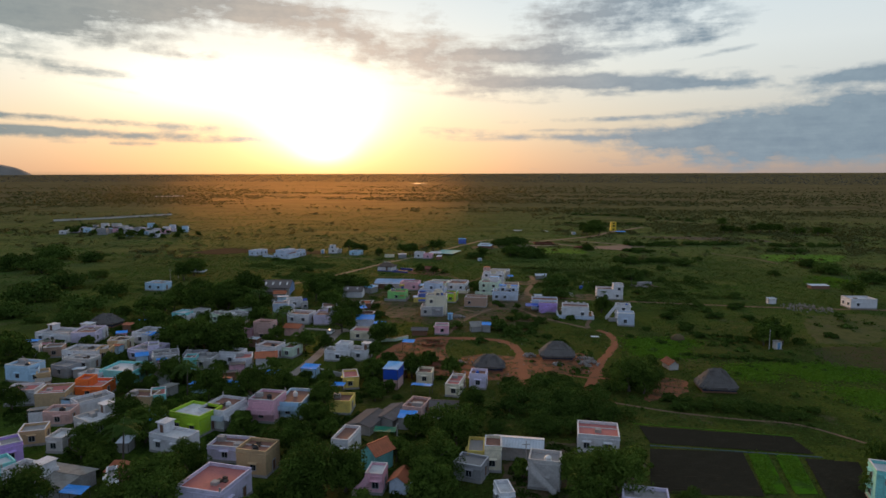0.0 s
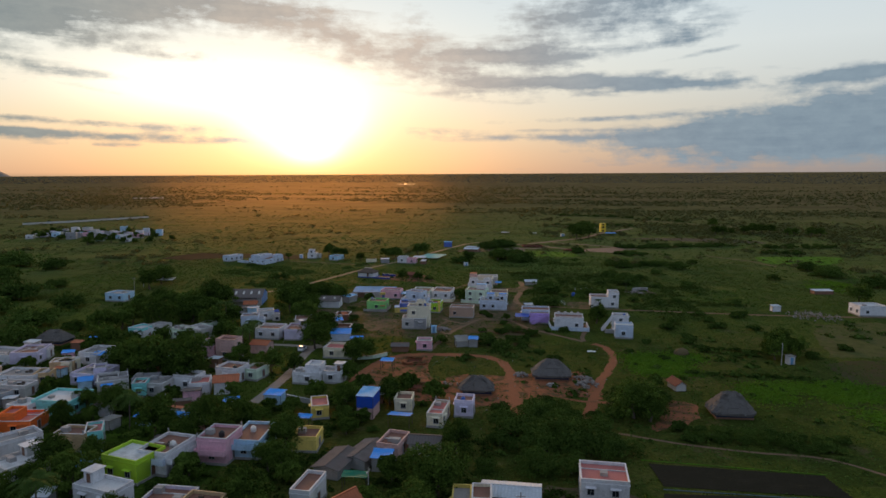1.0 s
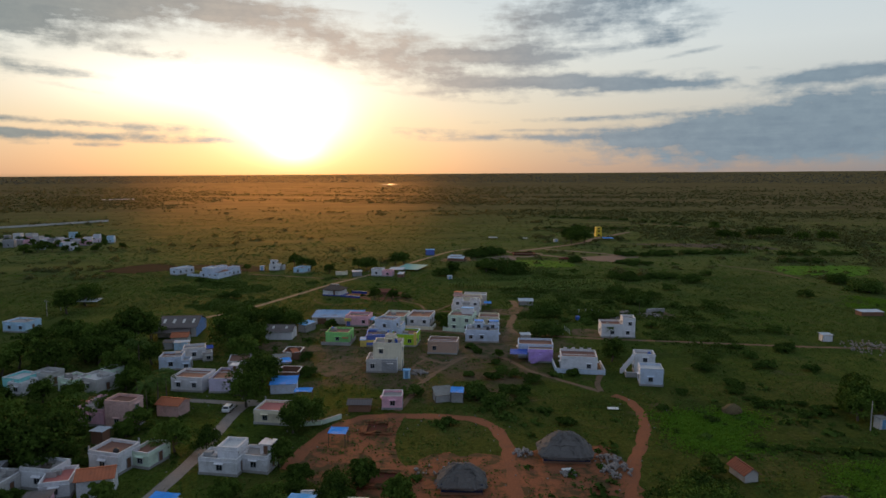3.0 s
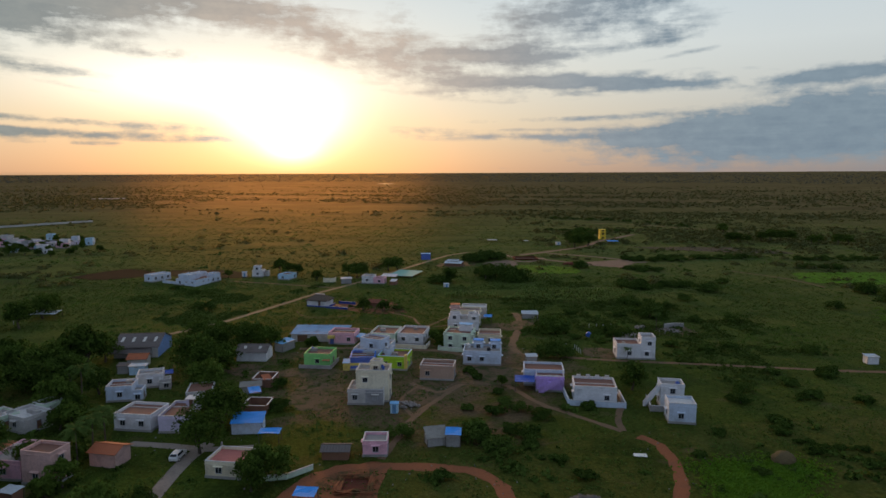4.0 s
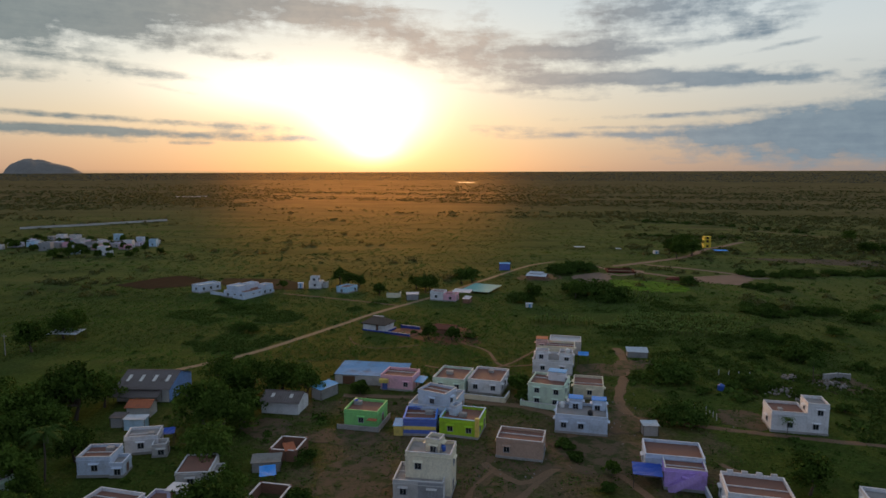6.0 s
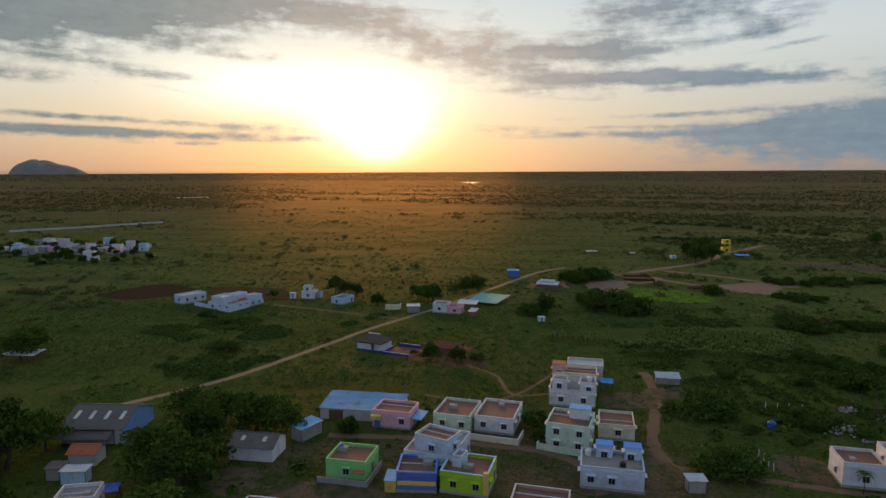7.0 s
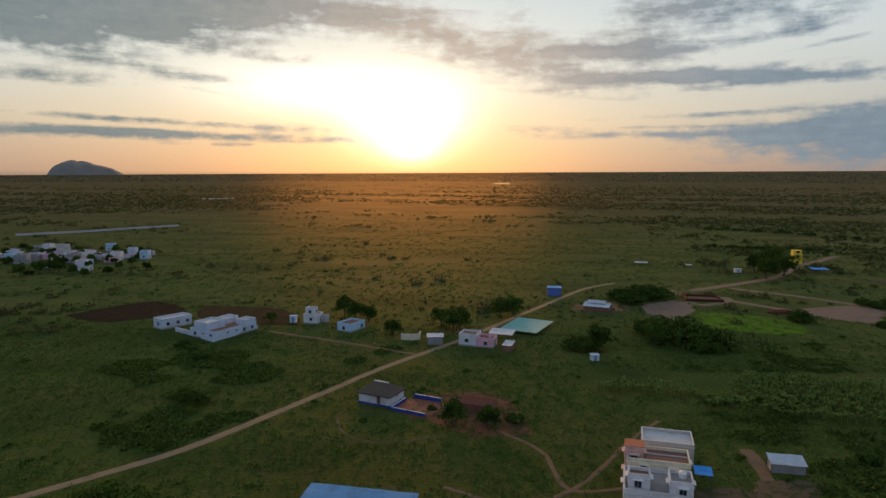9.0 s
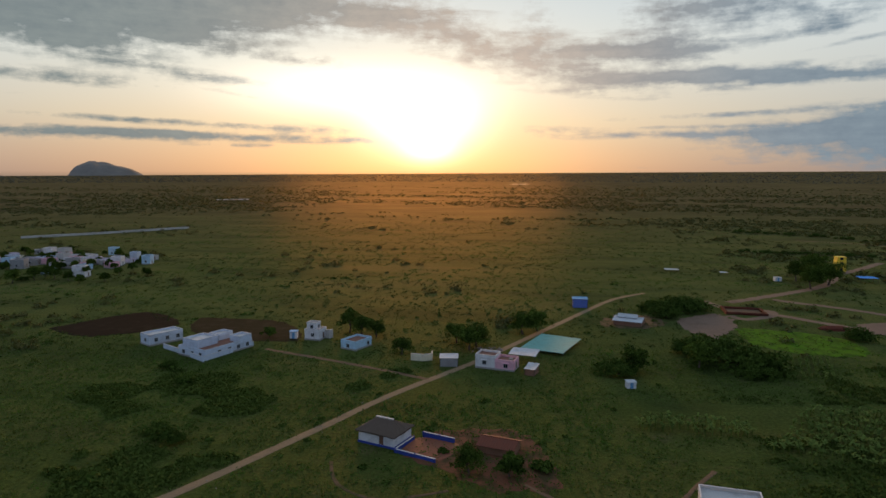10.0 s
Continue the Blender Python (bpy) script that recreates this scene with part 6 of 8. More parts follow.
roof_cap(pair_home, 24.3, 260.3, -8, 2.6, 2.2, 5.3, TARP)
roof_cap(pair_home, 28.8, 259.6, -8, 2.6, 2.2, 5.3, TARP)
roof_cap(stepped_home, 21.9, 273.4, -15, 3.7, 2.4, 6.6, SHEET_BLUE)
roof_cap(tall_home, 20.6, 302.2, -8, 2.9, 2.8, 6.6, TILE_ORANGE, "orange_band", 0.1)
kerbed_top(lime_home, 7.6, 7.4, 3.6, paint("sky_blue"))
kerbed_top(blueyellow_home, 6.3, 6.4, 3.4, paint("bright_blue"))
part("corner_post", boxes((3.2, 3.95, -3.85, -3.15, 0.5, 4.1)), paint("yellow"), lime_home)
part("side_wing", boxes((-5.0, -3.24, -3.4, 0.4, 0.0, 1.9)), paint("yellow"), blueyellow_home)
part("wing_roof", boxes((-5.15, -3.24, -3.55, 0.5, 1.904, 2.0)), SHEET_BLUE, blueyellow_home)
part("front_wall", boxes((-4.4, 4.0, -4.9, -4.72, 0.0, 1.0)), CONCRETE, green_home)
part("side_yard_wall", boxes((4.0, 4.18, -4.9, 3.0, 0.0, 1.1)), CONCRETE, green_home)
part("porch_roof", boxes((1.6, 3.5, -4.6, -3.47, 2.1, 2.2)), TILE_ORANGE, green_home)
part("shutter", boxes((-3.4, -2.2, -3.24, -3.11, 0.1, 1.85)), paint("blue"), pinkhall_home)
part("awning", boxes((3.9, 5.9, -2.6, 2.4, 2.6, 2.68)), SHEET_BLUE, pinkhall_home, at=pose(0, 0, 0, 0, 5, 0))
for k in range(4):
    part("parapet_block", boxes((-3.6 + 2.1 * k, -2.7 + 2.1 * k, 3.38, 3.66, 4.104, 4.5)), COPING, crenel_home)
# dark slab standing in for the shade inside the hall's open bay
part("hall_bay", boxes((-6.4, -3.4, -4.29, -4.253, 0.05, 2.0)), DOOR, hall_home)

# ---- roof rooms, tanks and the far hamlet ----


def hamlet():
    rng = random.Random(5)
    walls = ["white", "white", "blue_white", "lavender", "pink", "pale_grey", "cream", "sky_blue", "grey"]
    for k in range(46):
        x = -306 + k * 1.95 + rng.uniform(-3, 3)
        y = 530 - (x + 304) * 0.28 + rng.uniform(-12, 60)
        wall = rng.choice(walls)
        w, d, h = rng.uniform(4.2, 7), rng.uniform(4, 6), rng.choice((2.8, 3.0, 3.3, 5.0))
        house((x, y, rng.uniform(-20, 20), w, d, h, wall, rng.choice(("grey", "white"))), label=("two-storey " if h > 4.5 else "small ") + wall.replace("_", " ") + " flat-roofed house in a far hamlet", detail=1, group="far hamlet houses")


def roof_rooms():
    """Stair heads and low water boxes on the older village roofs."""
    rng = random.Random(23)
    for home, bx, by, bt, bw, bd, z, wall in list(ROOFS):
        if not 88 < by < 216 or bx > 20 or bw * bd < 22 or z > 4.4:
            continue
        at = home.matrix_basis.inverted() @ pose(bx, by, z, 0, 0, bt)
        kind = rng.random()
        ex = rng.choice((-1, 1))
        if kind < 0.13:
            rw, rd, rh = rng.uniform(1.7, 2.3), rng.uniform(1.8, 2.4), rng.uniform(1.6, 1.9)
            px, py = ex * (bw / 2 - 0.2 - rw / 2), bd / 2 - 0.2 - rd / 2
            room = part("stair_room", boxes((px - rw / 2, px + rw / 2, py - rd / 2, py + rd / 2, 0, rh)), paint(wall), home, at=at)
            part("stair_roof", boxes((px - rw / 2 - 0.2, px + rw / 2 + 0.2, py - rd / 2 - 0.3, py + rd / 2 + 0.2, rh + 0.003, rh + 0.12)), COPING, room)
            part("stair_door", boxes((px - 0.38, px + 0.38, py - rd / 2 - 0.03, py - rd / 2 - 0.003, 0.05, 1.5)), DOOR, room)
        elif kind < 0.55:
            px, py = ex * (bw / 2 - 1.0), rng.uniform(-0.2, 0.3) * bd
            part("water_box", boxes((px - 0.7, px + 0.7, py - 0.5, py + 0.5, 0, 0.9)), CONCRETE, home, at=at)
        elif kind < 0.75:
            px, py = rng.uniform(-0.2, 0.2) * bw, rng.uniform(-0.2, 0.2) * bd
            part("roof_clutter", boxes((px - 0.6, px + 0.1, py - 0.3, py + 0.3, 0, 0.35), (px + 0.2, px + 0.9, py - 0.2, py + 0.5, 0, 0.2), (px - 0.2, px + 0.5, py + 0.55, py + 0.9, 0, 0.5)), BARK, home, at=at)
        for k in range(rng.randrange(0, 3)):
            # starter bars for a storey yet to be built
            px, py = (bw / 2 - 0.1) * rng.choice((-1, 1)), (bd / 2 - 0.1) * rng.choice((-1, 1))
            part("column_stub", boxes((px - 0.1, px + 0.1, py - 0.1, py + 0.1, 0.61, 1.2)), CONCRETE, home, at=at)


hamlet()
roof_rooms()
lean_tos()

tank(-20.4, 258.6, None, TANK_BLUE, 0.5, 1.0, "blue plastic barrel on a green house roof")
tank(26.4, 294.0, None, TANK_WHITE, 0.55, 1.0)
tank(21.6, 260.0, None, TANK_WHITE, 0.55, 1.0)
tank(26.6, 256.0, None, TANK_BLACK, 0.5, 0.9)
tank(-0.3, 229.6, None, TANK_BLUE, 0.45, 0.9)
tank(16.9, 99.4, None, TANK_WHITE, 0.55, 1.0)
tank(8.2, 148.6, None, TANK_BLUE, 0.45, 0.9)
tank(-30.9, 103.6, None, TANK_BLACK, 0.5, 1.0)
tank(-98.4, 150.2, None, TANK_BLACK, 0.55, 1.0)
tank(-75.2, 124.8, None, TANK_BLACK, 0.55, 1.1)
tank(-31.0, 133.5, None, TANK_WHITE, 0.5, 1.0)
tank(-45.6, 170.6, None, TANK_BLACK, 0.5, 1.0)
tank(-35.0, 128.0, None, TANK_BLACK, 0.5, 1.0)
tank(63.2, 220.4, None, TANK_BLUE, 0.45, 0.9)
tank(-42.5, 125.5, None, TANK_WHITE, 0.5, 1.0)

# ---- trees and bushes ----
def crown_mesh(seed, R, squash, mat, blobs, per, leaf):
    rng = np.random.default_rng(seed)
    d = unit(rng.normal(size=(blobs, 3)))
    d[:, 2] = np.where(d[:, 2] < -0.55, -d[:, 2], d[:, 2])
    reach = rng.uniform(0.35, 0.88, blobs) ** 0.8
    reach *= 0.82 + 0.3 * np.sin(3 * np.arctan2(d[:, 1], d[:, 0]) + seed)
    c = d * reach[:, None] * R
    size = rng.uniform(0.2, 0.36, blobs) * R
    o = unit(rng.normal(size=(blobs * per, 3)))
    o[:, 2] = np.where(o[:, 2] < -0.3, -o[:, 2], o[:, 2])
    p = np.repeat(c, per, 0) + o * (np.repeat(size, per) * rng.uniform(0.72, 1.1, blobs * per))[:, None]
    p[:, 2] *= squash
    right, up = leaf_axes(rng, o + np.array([0, 0, 0.35]), rng.uniform(0.6, 1.25, blobs * per) * leaf)
    return leaves("crown", p, right, up, mat), c * np.array([1, 1, squash])


def trunk_mesh(seed, crown_z, R, limbs):
    rng = random.Random(seed)
    bm = bmesh.new()
    fork = Vector((rng.uniform(-0.15, 0.15) * R, rng.uniform(-0.15, 0.15) * R, crown_z * 0.55))
    tube(bm, (0, 0, -0.2), fork * 0.5, 0.075 * R, 0.055 * R, 9)
    tube(bm, fork * 0.5, fork, 0.055 * R, 0.045 * R, 8)
    for c in limbs:
        tip = Vector((c[0], c[1], c[2] + crown_z))
        knee = fork.lerp(tip, 0.5) + Vector((0, 0, 0.12 * R))
        tube(bm, fork, knee, 0.032 * R, 0.022 * R, 6)
        tube(bm, knee, tip, 0.022 * R, 0.007 * R, 5)
    return bm


TREES = {}


def tree_kind(kind, size, variant, near=False):
    key = (kind, size, variant, near)
    if key in TREES:
        return TREES[key]
    seed = size * 17 + variant * 5 + len(kind)
    if kind == "tree":
        blobs = {2: 34, 4: 56, 6: 78}[size]
        me, limbs = crown_mesh(seed, size, 0.85, LEAF, blobs, 118 if near else 52, (0.22 if size < 6 else 0.27) * (0.72 if near else 1.12))
        cz = size * 0.74
        trunk = trunk_mesh(seed, cz, size, limbs[:9])
    else:
        blobs = {2: 18, 4: 34, 6: 60}[size]
        me, limbs = crown_mesh(seed, size, 0.42, LEAF_BUSH, blobs, 110 if near else 52, (0.19 if size < 6 else 0.24) * (0.72 if near else 1.12))
        cz = size * 0.2
        trunk = trunk_mesh(seed, cz, size * 0.6, limbs[:7])
    tm = bpy.data.meshes.new("trunk")
    trunk.to_mesh(tm)
    trunk.free()
    tm.materials.append(BARK)
    TREES[key] = (me, tm, cz)
    return TREES[key]


TREE_LABELS = ("dense dark-green broadleaf tree with a spreading uneven crown", "dark-green neem tree with a rounded ragged crown", "tall leafy dark-green tree beside the houses")
BUSH_LABELS = ("wide thorny green bush growing on scrubland", "low spreading green thicket with a ragged outline", "dense olive-green bush on rough grass")


def plant(kind, x, y, R):
    size = min((2, 4, 6), key=lambda s: abs(math.log(s / R)))
    rng = random.Random(int(x * 10) * 31 + int(y * 10))
    me, tm, cz = tree_kind(kind, size, rng.randrange(2), y < 165)
    label = rng.choice(TREE_LABELS if kind == "tree" else BUSH_LABELS)
    t = thing("tree" if kind == "tree" else "bush", pose(x, y, 0, 0, 0, rng.uniform(0, 360)) @ Matrix.Diagonal((R / size, R / size, R / size * rng.uniform(0.9, 1.12), 1)), label, kind, "village trees" if kind == "tree" else "scrub bushes")
    part("trunk", tm, None, t)
    part("crown", me, None, t, at=pose(0, 0, cz))


def palm_parts(seed):
    rng = random.Random(seed)
    bm = bmesh.new()
    pts = [Vector((0.25 * math.sin(i * 0.35 + seed), 0.12 * i * 0.3, i * 1.0)) for i in range(9)]
    for a, b in zip(pts, pts[1:]):
        tube(bm, a - Vector((0, 0, 0.15)), b, 0.19 - a.z * 0.008, 0.16 - a.z * 0.008, 8)
    top = pts[-1]
    c, r, u = [], [], []
    for k in range(18):
        a = k * 2.4 + rng.uniform(-0.2, 0.2)
        lift = rng.uniform(-0.1, 1.3)
        out = Vector((math.cos(a), math.sin(a), 0))
        L = rng.uniform(2.6, 3.8)
        prev = top
        for s in range(1, 12):
            f = s / 11
            p = top + out * L * f + Vector((0, 0, L * (lift * f - (0.55 + lift * 0.5) * f * f)))
            way = (p - prev).normalized()
            side = way.cross(Vector((0, 0, 1))).normalized()
            for e in (-1, 1):
                blade = (side * e + way * 0.5 + Vector((0, 0, -0.45))).normalized()
                half = blade * 0.42 * (1.15 - 0.9 * abs(f - 0.4))
                c.append((prev + p) / 2 + half)
                r.append(half)
                u.append(way * 0.09)
            prev = p
    me = quads("crown", np.array(c), np.array(r), np.array(u), LEAF_PALM)
    tm = bpy.data.meshes.new("trunk")
    bm.to_mesh(tm)
    bm.free()
    tm.materials.append(BARK)
    return tm, me


PALMS = [palm_parts(3), palm_parts(8)]


def palm(x, y, tall):
    rng = random.Random(int(x * 10) + int(y * 10))
    tm, me = PALMS[rng.randrange(2)]
    t = thing("palm_tree", pose(x, y, 0, 0, 0, rng.uniform(0, 360)) @ Matrix.Scale(tall / 9.0, 4), "slender coconut palm with drooping fronds among trees", "palm tree", "coconut palms")
    part("trunk", tm, None, t)
    part("crown", me, None, t)


plant("tree", -42.3, 90.3, 6.0)
plant("tree", -60.2, 89.2, 5.0)
plant("tree", -42.8, 105.0, 3.5)
plant("tree", -20.5, 95.5, 5.9)
plant("tree", -15.2, 98.0, 4.4)
plant("tree", -25.7, 109.0, 4.4)
plant("tree", -2.3, 95.0, 4.1)
plant("tree", -1.1, 102.7, 5.2)
plant("tree", 2.4, 114.7, 5.9)
plant("tree", 6.1, 130.1, 3.7)
plant("tree", -4.3, 102.5, 3.4)
plant("tree", -8.0, 108.6, 2.7)
plant("tree", 22.1, 98.2, 4.8)
plant("tree", 27.1, 95.6, 5.7)
plant("tree", 21.8, 90.9, 4.4)
plant("tree", 33.3, 105.7, 2.5)
plant("bush", 17.8, 139.8, 6.2)
plant("bush", 21.4, 131.0, 5.4)
plant("bush", 27.0, 152.0, 4.0)
plant("bush", 29.4, 147.2, 4.2)
plant("bush", 25.0, 146.2, 4.6)
plant("bush", 34.0, 140.6, 4.5)
plant("bush", 30.6, 143.0, 4.0)
plant("bush", 35.6, 147.4, 2.4)
plant("bush", 50.6, 140.6, 2.4)
plant("bush", 54.4, 139.4, 2.0)
plant("bush", 58.2, 138.4, 2.6)
plant("bush", 62.4, 137.4, 2.4)
plant("bush", 66.6, 136.2, 2.8)
plant("bush", 70.4, 134.8, 2.6)
plant("bush", 74.4, 133.2, 2.6)
plant("bush", 28.2, 138.6, 5.0)
plant("bush", 14.2, 133.6, 4.2)
plant("bush", 24.7, 136.3, 6.8)
plant("bush", 30.3, 131.1, 6.6)
plant("bush", 35.2, 129.8, 4.6)
plant("bush", 19.7, 123.3, 5.0)
plant("bush", 25.2, 122.0, 4.3)
plant("bush", 47.2, 155.4, 7.0)
plant("bush", 43.6, 151.0, 4.6)
plant("bush", 51.6, 157.4, 4.4)
plant("bush", 10.9, 124.1, 3.1)
plant("tree", 13.4, 102.9, 2.2)
plant("tree", -25.1, 132.0, 4.1)
plant("tree", -23.9, 122.9, 3.3)
plant("tree", -17.1, 156.5, 3.0)
plant("tree", -15.7, 191.0, 3.6)
plant("tree", -19.0, 187.0, 3.2)
plant("tree", -7.5, 160.4, 3.1)
plant("bush", -5.0, 171.5, 2.2)
plant("tree", -38.2, 177.8, 3.8)
plant("tree", -31.7, 201.6, 4.9)
plant("tree", -58.3, 172.0, 6.6)
plant("tree", -66.6, 173.9, 6.1)
plant("tree", -77.9, 182.4, 4.8)
palm(-55.9, 138.6, 9.0)
plant("tree", -64.4, 149.8, 4.0)
plant("tree", -51.0, 138.6, 4.7)
plant("tree", -40.8, 137.5, 5.0)
plant("tree", -36.8, 146.1, 3.7)
plant("tree", -43.6, 134.7, 3.7)
plant("tree", -70.9, 152.3, 3.2)
plant("tree", -71.3, 143.3, 3.1)
plant("tree", -55.0, 116.2, 4.5)
plant("tree", -62.1, 124.3, 3.9)
plant("tree", -56.2, 126.0, 3.1)
palm(-53.2, 104.2, 9.0)
plant("tree", -63.9, 112.3, 3.1)
plant("tree", -57.4, 105.6, 3.1)
plant("tree", -38.7, 122.2, 2.6)
plant("tree", -47.4, 136.8, 3.1)
plant("tree", -74.8, 241.1, 5.6)
plant("tree", -101.5, 249.0, 4.4)
plant("tree", -96.0, 254.0, 4.8)
plant("tree", -90.6, 250.0, 4.6)
plant("tree", -86.0, 257.0, 4.8)
plant("tree", -80.6, 252.0, 4.4)
plant("tree", -78.2, 247.4, 3.8)
plant("tree", -62.4, 219.0, 3.4)
plant("tree", -76.6, 205.0, 3.6)
plant("tree", -69.4, 203.6, 3.4)
plant("tree", -84.4, 203.0, 3.6)
plant("tree", -66.6, 196.0, 3.2)
plant("tree", -103.8, 228.0, 3.8)
plant("tree", -83.1, 237.4, 5.1)
plant("tree", -91.2, 234.0, 4.7)
plant("tree", -101.1, 243.0, 4.0)
plant("tree", -119.8, 298.7, 5.5)
plant("tree", -49.3, 251.4, 6.1)
plant("tree", -34.0, 270.4, 4.2)
palm(-50.8, 196.7, 7.6)
palm(-60.3, 190.9, 7.6)
plant("bush", -110.0, 180.4, 4.4)
plant("tree", -110.2, 165.0, 4.8)
plant("tree", -117.9, 172.3, 4.7)
plant("tree", -89.8, 131.7, 3.8)
plant("bush", -135.4, 212.2, 4.3)
plant("bush", -112.9, 225.6, 4.7)
plant("tree", -102.7, 220.8, 4.6)
plant("tree", -98.0, 225.9, 4.2)
plant("bush", 58.9, 237.6, 1.9)
plant("bush", 89.9, 310.1, 7.1)
plant("bush", 46.2, 261.9, 6.8)
plant("tree", 168.5, 264.0, 5.3)
plant("tree", 96.8, 193.4, 4.1)
plant("tree", 100.8, 189.5, 3.7)
plant("tree", 104.5, 203.7, 3.5)
plant("bush", 106.7, 190.9, 3.0)
plant("bush", 51.3, 135.5, 2.8)
plant("bush", 55.4, 135.2, 3.1)
plant("bush", 59.9, 134.5, 3.1)
plant("bush", 64.2, 133.2, 3.1)
plant("bush", 68.3, 131.9, 3.1)
plant("bush", 72.2, 130.4, 2.9)
plant("bush", 79.0, 134.1, 2.2)
plant("tree", 68.1, 97.1, 3.1)
plant("tree", 75.2, 107.0, 3.4)
plant("bush", 38.6, 95.6, 2.9)
plant("bush", 42.4, 150.0, 3.6)
plant("bush", 39.3, 147.9, 2.7)
plant("tree", 55.4, 169.1, 1.5)
plant("tree", -6.0, 421.0, 4.8)
plant("tree", -25.0, 406.5, 4.2)
plant("tree", 40.5, 391.0, 4.6)
plant("bush", 52.5, 385.6, 5.3)
plant("tree", -60.0, 413.0, 4.4)
plant("tree", -55.6, 411.6, 4.0)
plant("tree", 128.0, 535.2, 7.4)
plant("tree", 116.1, 522.9, 6.3)
plant("tree", -17.0, 153.0, 3.8)
plant("tree", -18.7, 172.3, 2.9)
plant("tree", -7.4, 155.6, 3.4)
plant("tree", -18.8, 190.0, 3.5)
plant("bush", 22.4, 242.8, 2.0)
plant("bush", 22.4, 200.8, 4.5)
plant("bush", 28.6, 206.0, 3.8)
plant("bush", 18.8, 204.6, 3.5)
plant("bush", 33.2, 216.6, 3.2)
plant("bush", 4.5, 207.8, 3.3)
plant("tree", 43.4, 146.8, 5.6)
plant("tree", 46.2, 145.0, 3.8)
plant("bush", 23.2, 148.8, 5.1)
plant("bush", 16.1, 148.6, 3.6)
plant("bush", 28.9, 146.3, 3.7)
plant("tree", 54.1, 165.5, 2.0)
plant("bush", 78.0, 206.7, 2.4)
plant("tree", 95.2, 189.0, 3.7)
plant("tree", 102.5, 194.2, 3.3)
palm(-50.3, 201.0, 7.6)
plant("tree", -62.4, 213.4, 3.3)
plant("tree", -31.7, 220.7, 3.9)
plant("tree", -60.3, 182.9, 5.1)
plant("tree", -71.6, 179.3, 6.5)
plant("tree", -57.9, 195.7, 3.3)
plant("tree", -49.3, 189.3, 2.9)
plant("tree", -89.8, 200.9, 4.6)
plant("tree", -44.0, 247.5, 5.0)
plant("tree", -78.8, 235.3, 5.2)
plant("tree", -84.9, 225.7, 6.0)
plant("tree", -97.2, 231.8, 4.6)
plant("tree", -32.5, 178.2, 3.0)
plant("tree", -31.6, 214.1, 5.6)
plant("tree", -40.5, 234.9, 5.0)
plant("tree", -47.3, 263.3, 5.3)
plant("tree", -41.5, 250.8, 4.4)
plant("tree", -39.6, 270.9, 3.6)
plant("tree", -76.5, 252.4, 6.8)
plant("tree", -83.6, 246.3, 6.1)
plant("tree", -92.8, 252.2, 5.2)
palm(-65.1, 227.2, 9.0)
plant("tree", -64.5, 234.3, 4.1)
plant("tree", -67.2, 222.7, 4.5)
palm(-49.8, 205.0, 7.6)
plant("tree", -59.3, 212.5, 3.7)
plant("bush", -25.0, 238.3, 3.1)
plant("bush", -22.0, 223.5, 3.5)
plant("bush", 20.8, 247.9, 2.5)
plant("bush", 51.1, 289.2, 7.6)
plant("bush", 89.4, 333.5, 4.7)
plant("bush", 26.6, 223.2, 2.9)
plant("bush", 18.2, 221.7, 1.9)
palm(64.1, 256.6, 3.8)
plant("tree", 57.5, 233.0, 3.8)
plant("tree", 27.4, 236.9, 1.5)
plant("tree", -22.4, 272.9, 2.2)
plant("tree", 14.4, 271.1, 1.9)
plant("tree", -120.5, 313.5, 5.5)
plant("tree", -55.0, 275.2, 5.1)
plant("tree", -47.8, 273.6, 4.9)
plant("tree", -40.3, 270.9, 5.2)
plant("tree", -38.2, 278.7, 3.3)
plant("tree", -42.4, 254.6, 4.7)
plant("tree", 13.6, 277.5, 2.7)
plant("bush", -22.8, 275.4, 2.3)
plant("bush", 4.1, 278.8, 1.5)
plant("bush", 95.9, 429.6, 5.7)
plant("bush", 40.5, 462.0, 6.4)
plant("bush", 47.0, 466.5, 8.0)
plant("bush", 56.5, 467.5, 6.8)
plant("tree", 23.8, 384.5, 4.6)
plant("tree", -1.5, 425.4, 4.6)
plant("tree", -18.6, 403.0, 4.6)
plant("tree", -50.4, 409.4, 3.6)
plant("tree", -82.4, 402.6, 2.4)
plant("tree", -11.4, 322.6, 3.2)
plant("bush", -17.0, 330.0, 1.4)
plant("bush", 1.0, 326.0, 2.6)
plant("tree", -4.5, 322.4, 2.7)
plant("tree", -121.1, 319.4, 5.2)
plant("tree", -74.9, 259.9, 4.5)
plant("bush", 19.4, 383.0, 6.5)
plant("tree", -20.5, 399.1, 4.7)
plant("tree", -38.6, 391.8, 3.4)
plant("bush", 50.9, 463.7, 8.6)
plant("bush", 43.0, 452.4, 6.1)
plant("bush", 46.0, 400.9, 9.8)
plant("bush", 53.4, 391.3, 9.4)
plant("bush", 41.1, 406.0, 6.7)
plant("tree", 128.5, 554.2, 7.9)
plant("tree", 117.7, 544.9, 5.9)
plant("bush", -68.2, 325.9, 4.2)
plant("bush", -73.3, 330.2, 3.4)
plant("bush", -83.8, 358.5, 3.6)
plant("bush", -95.2, 369.7, 3.1)
plant("bush", -217.3, 329.8, 11.4)
plant("bush", -197.4, 318.6, 11.4)
plant("bush", -161.9, 276.3, 12.0)
plant("bush", -162.4, 303.5, 5.2)
plant("bush", -157.4, 247.6, 11.5)
plant("bush", -128.7, 230.9, 9.9)
plant("bush", -133.5, 260.8, 7.5)
plant("bush", -148.3, 220.5, 8.2)
plant("bush", -218.8, 366.8, 13.0)
plant("bush", -194.6, 360.4, 9.0)
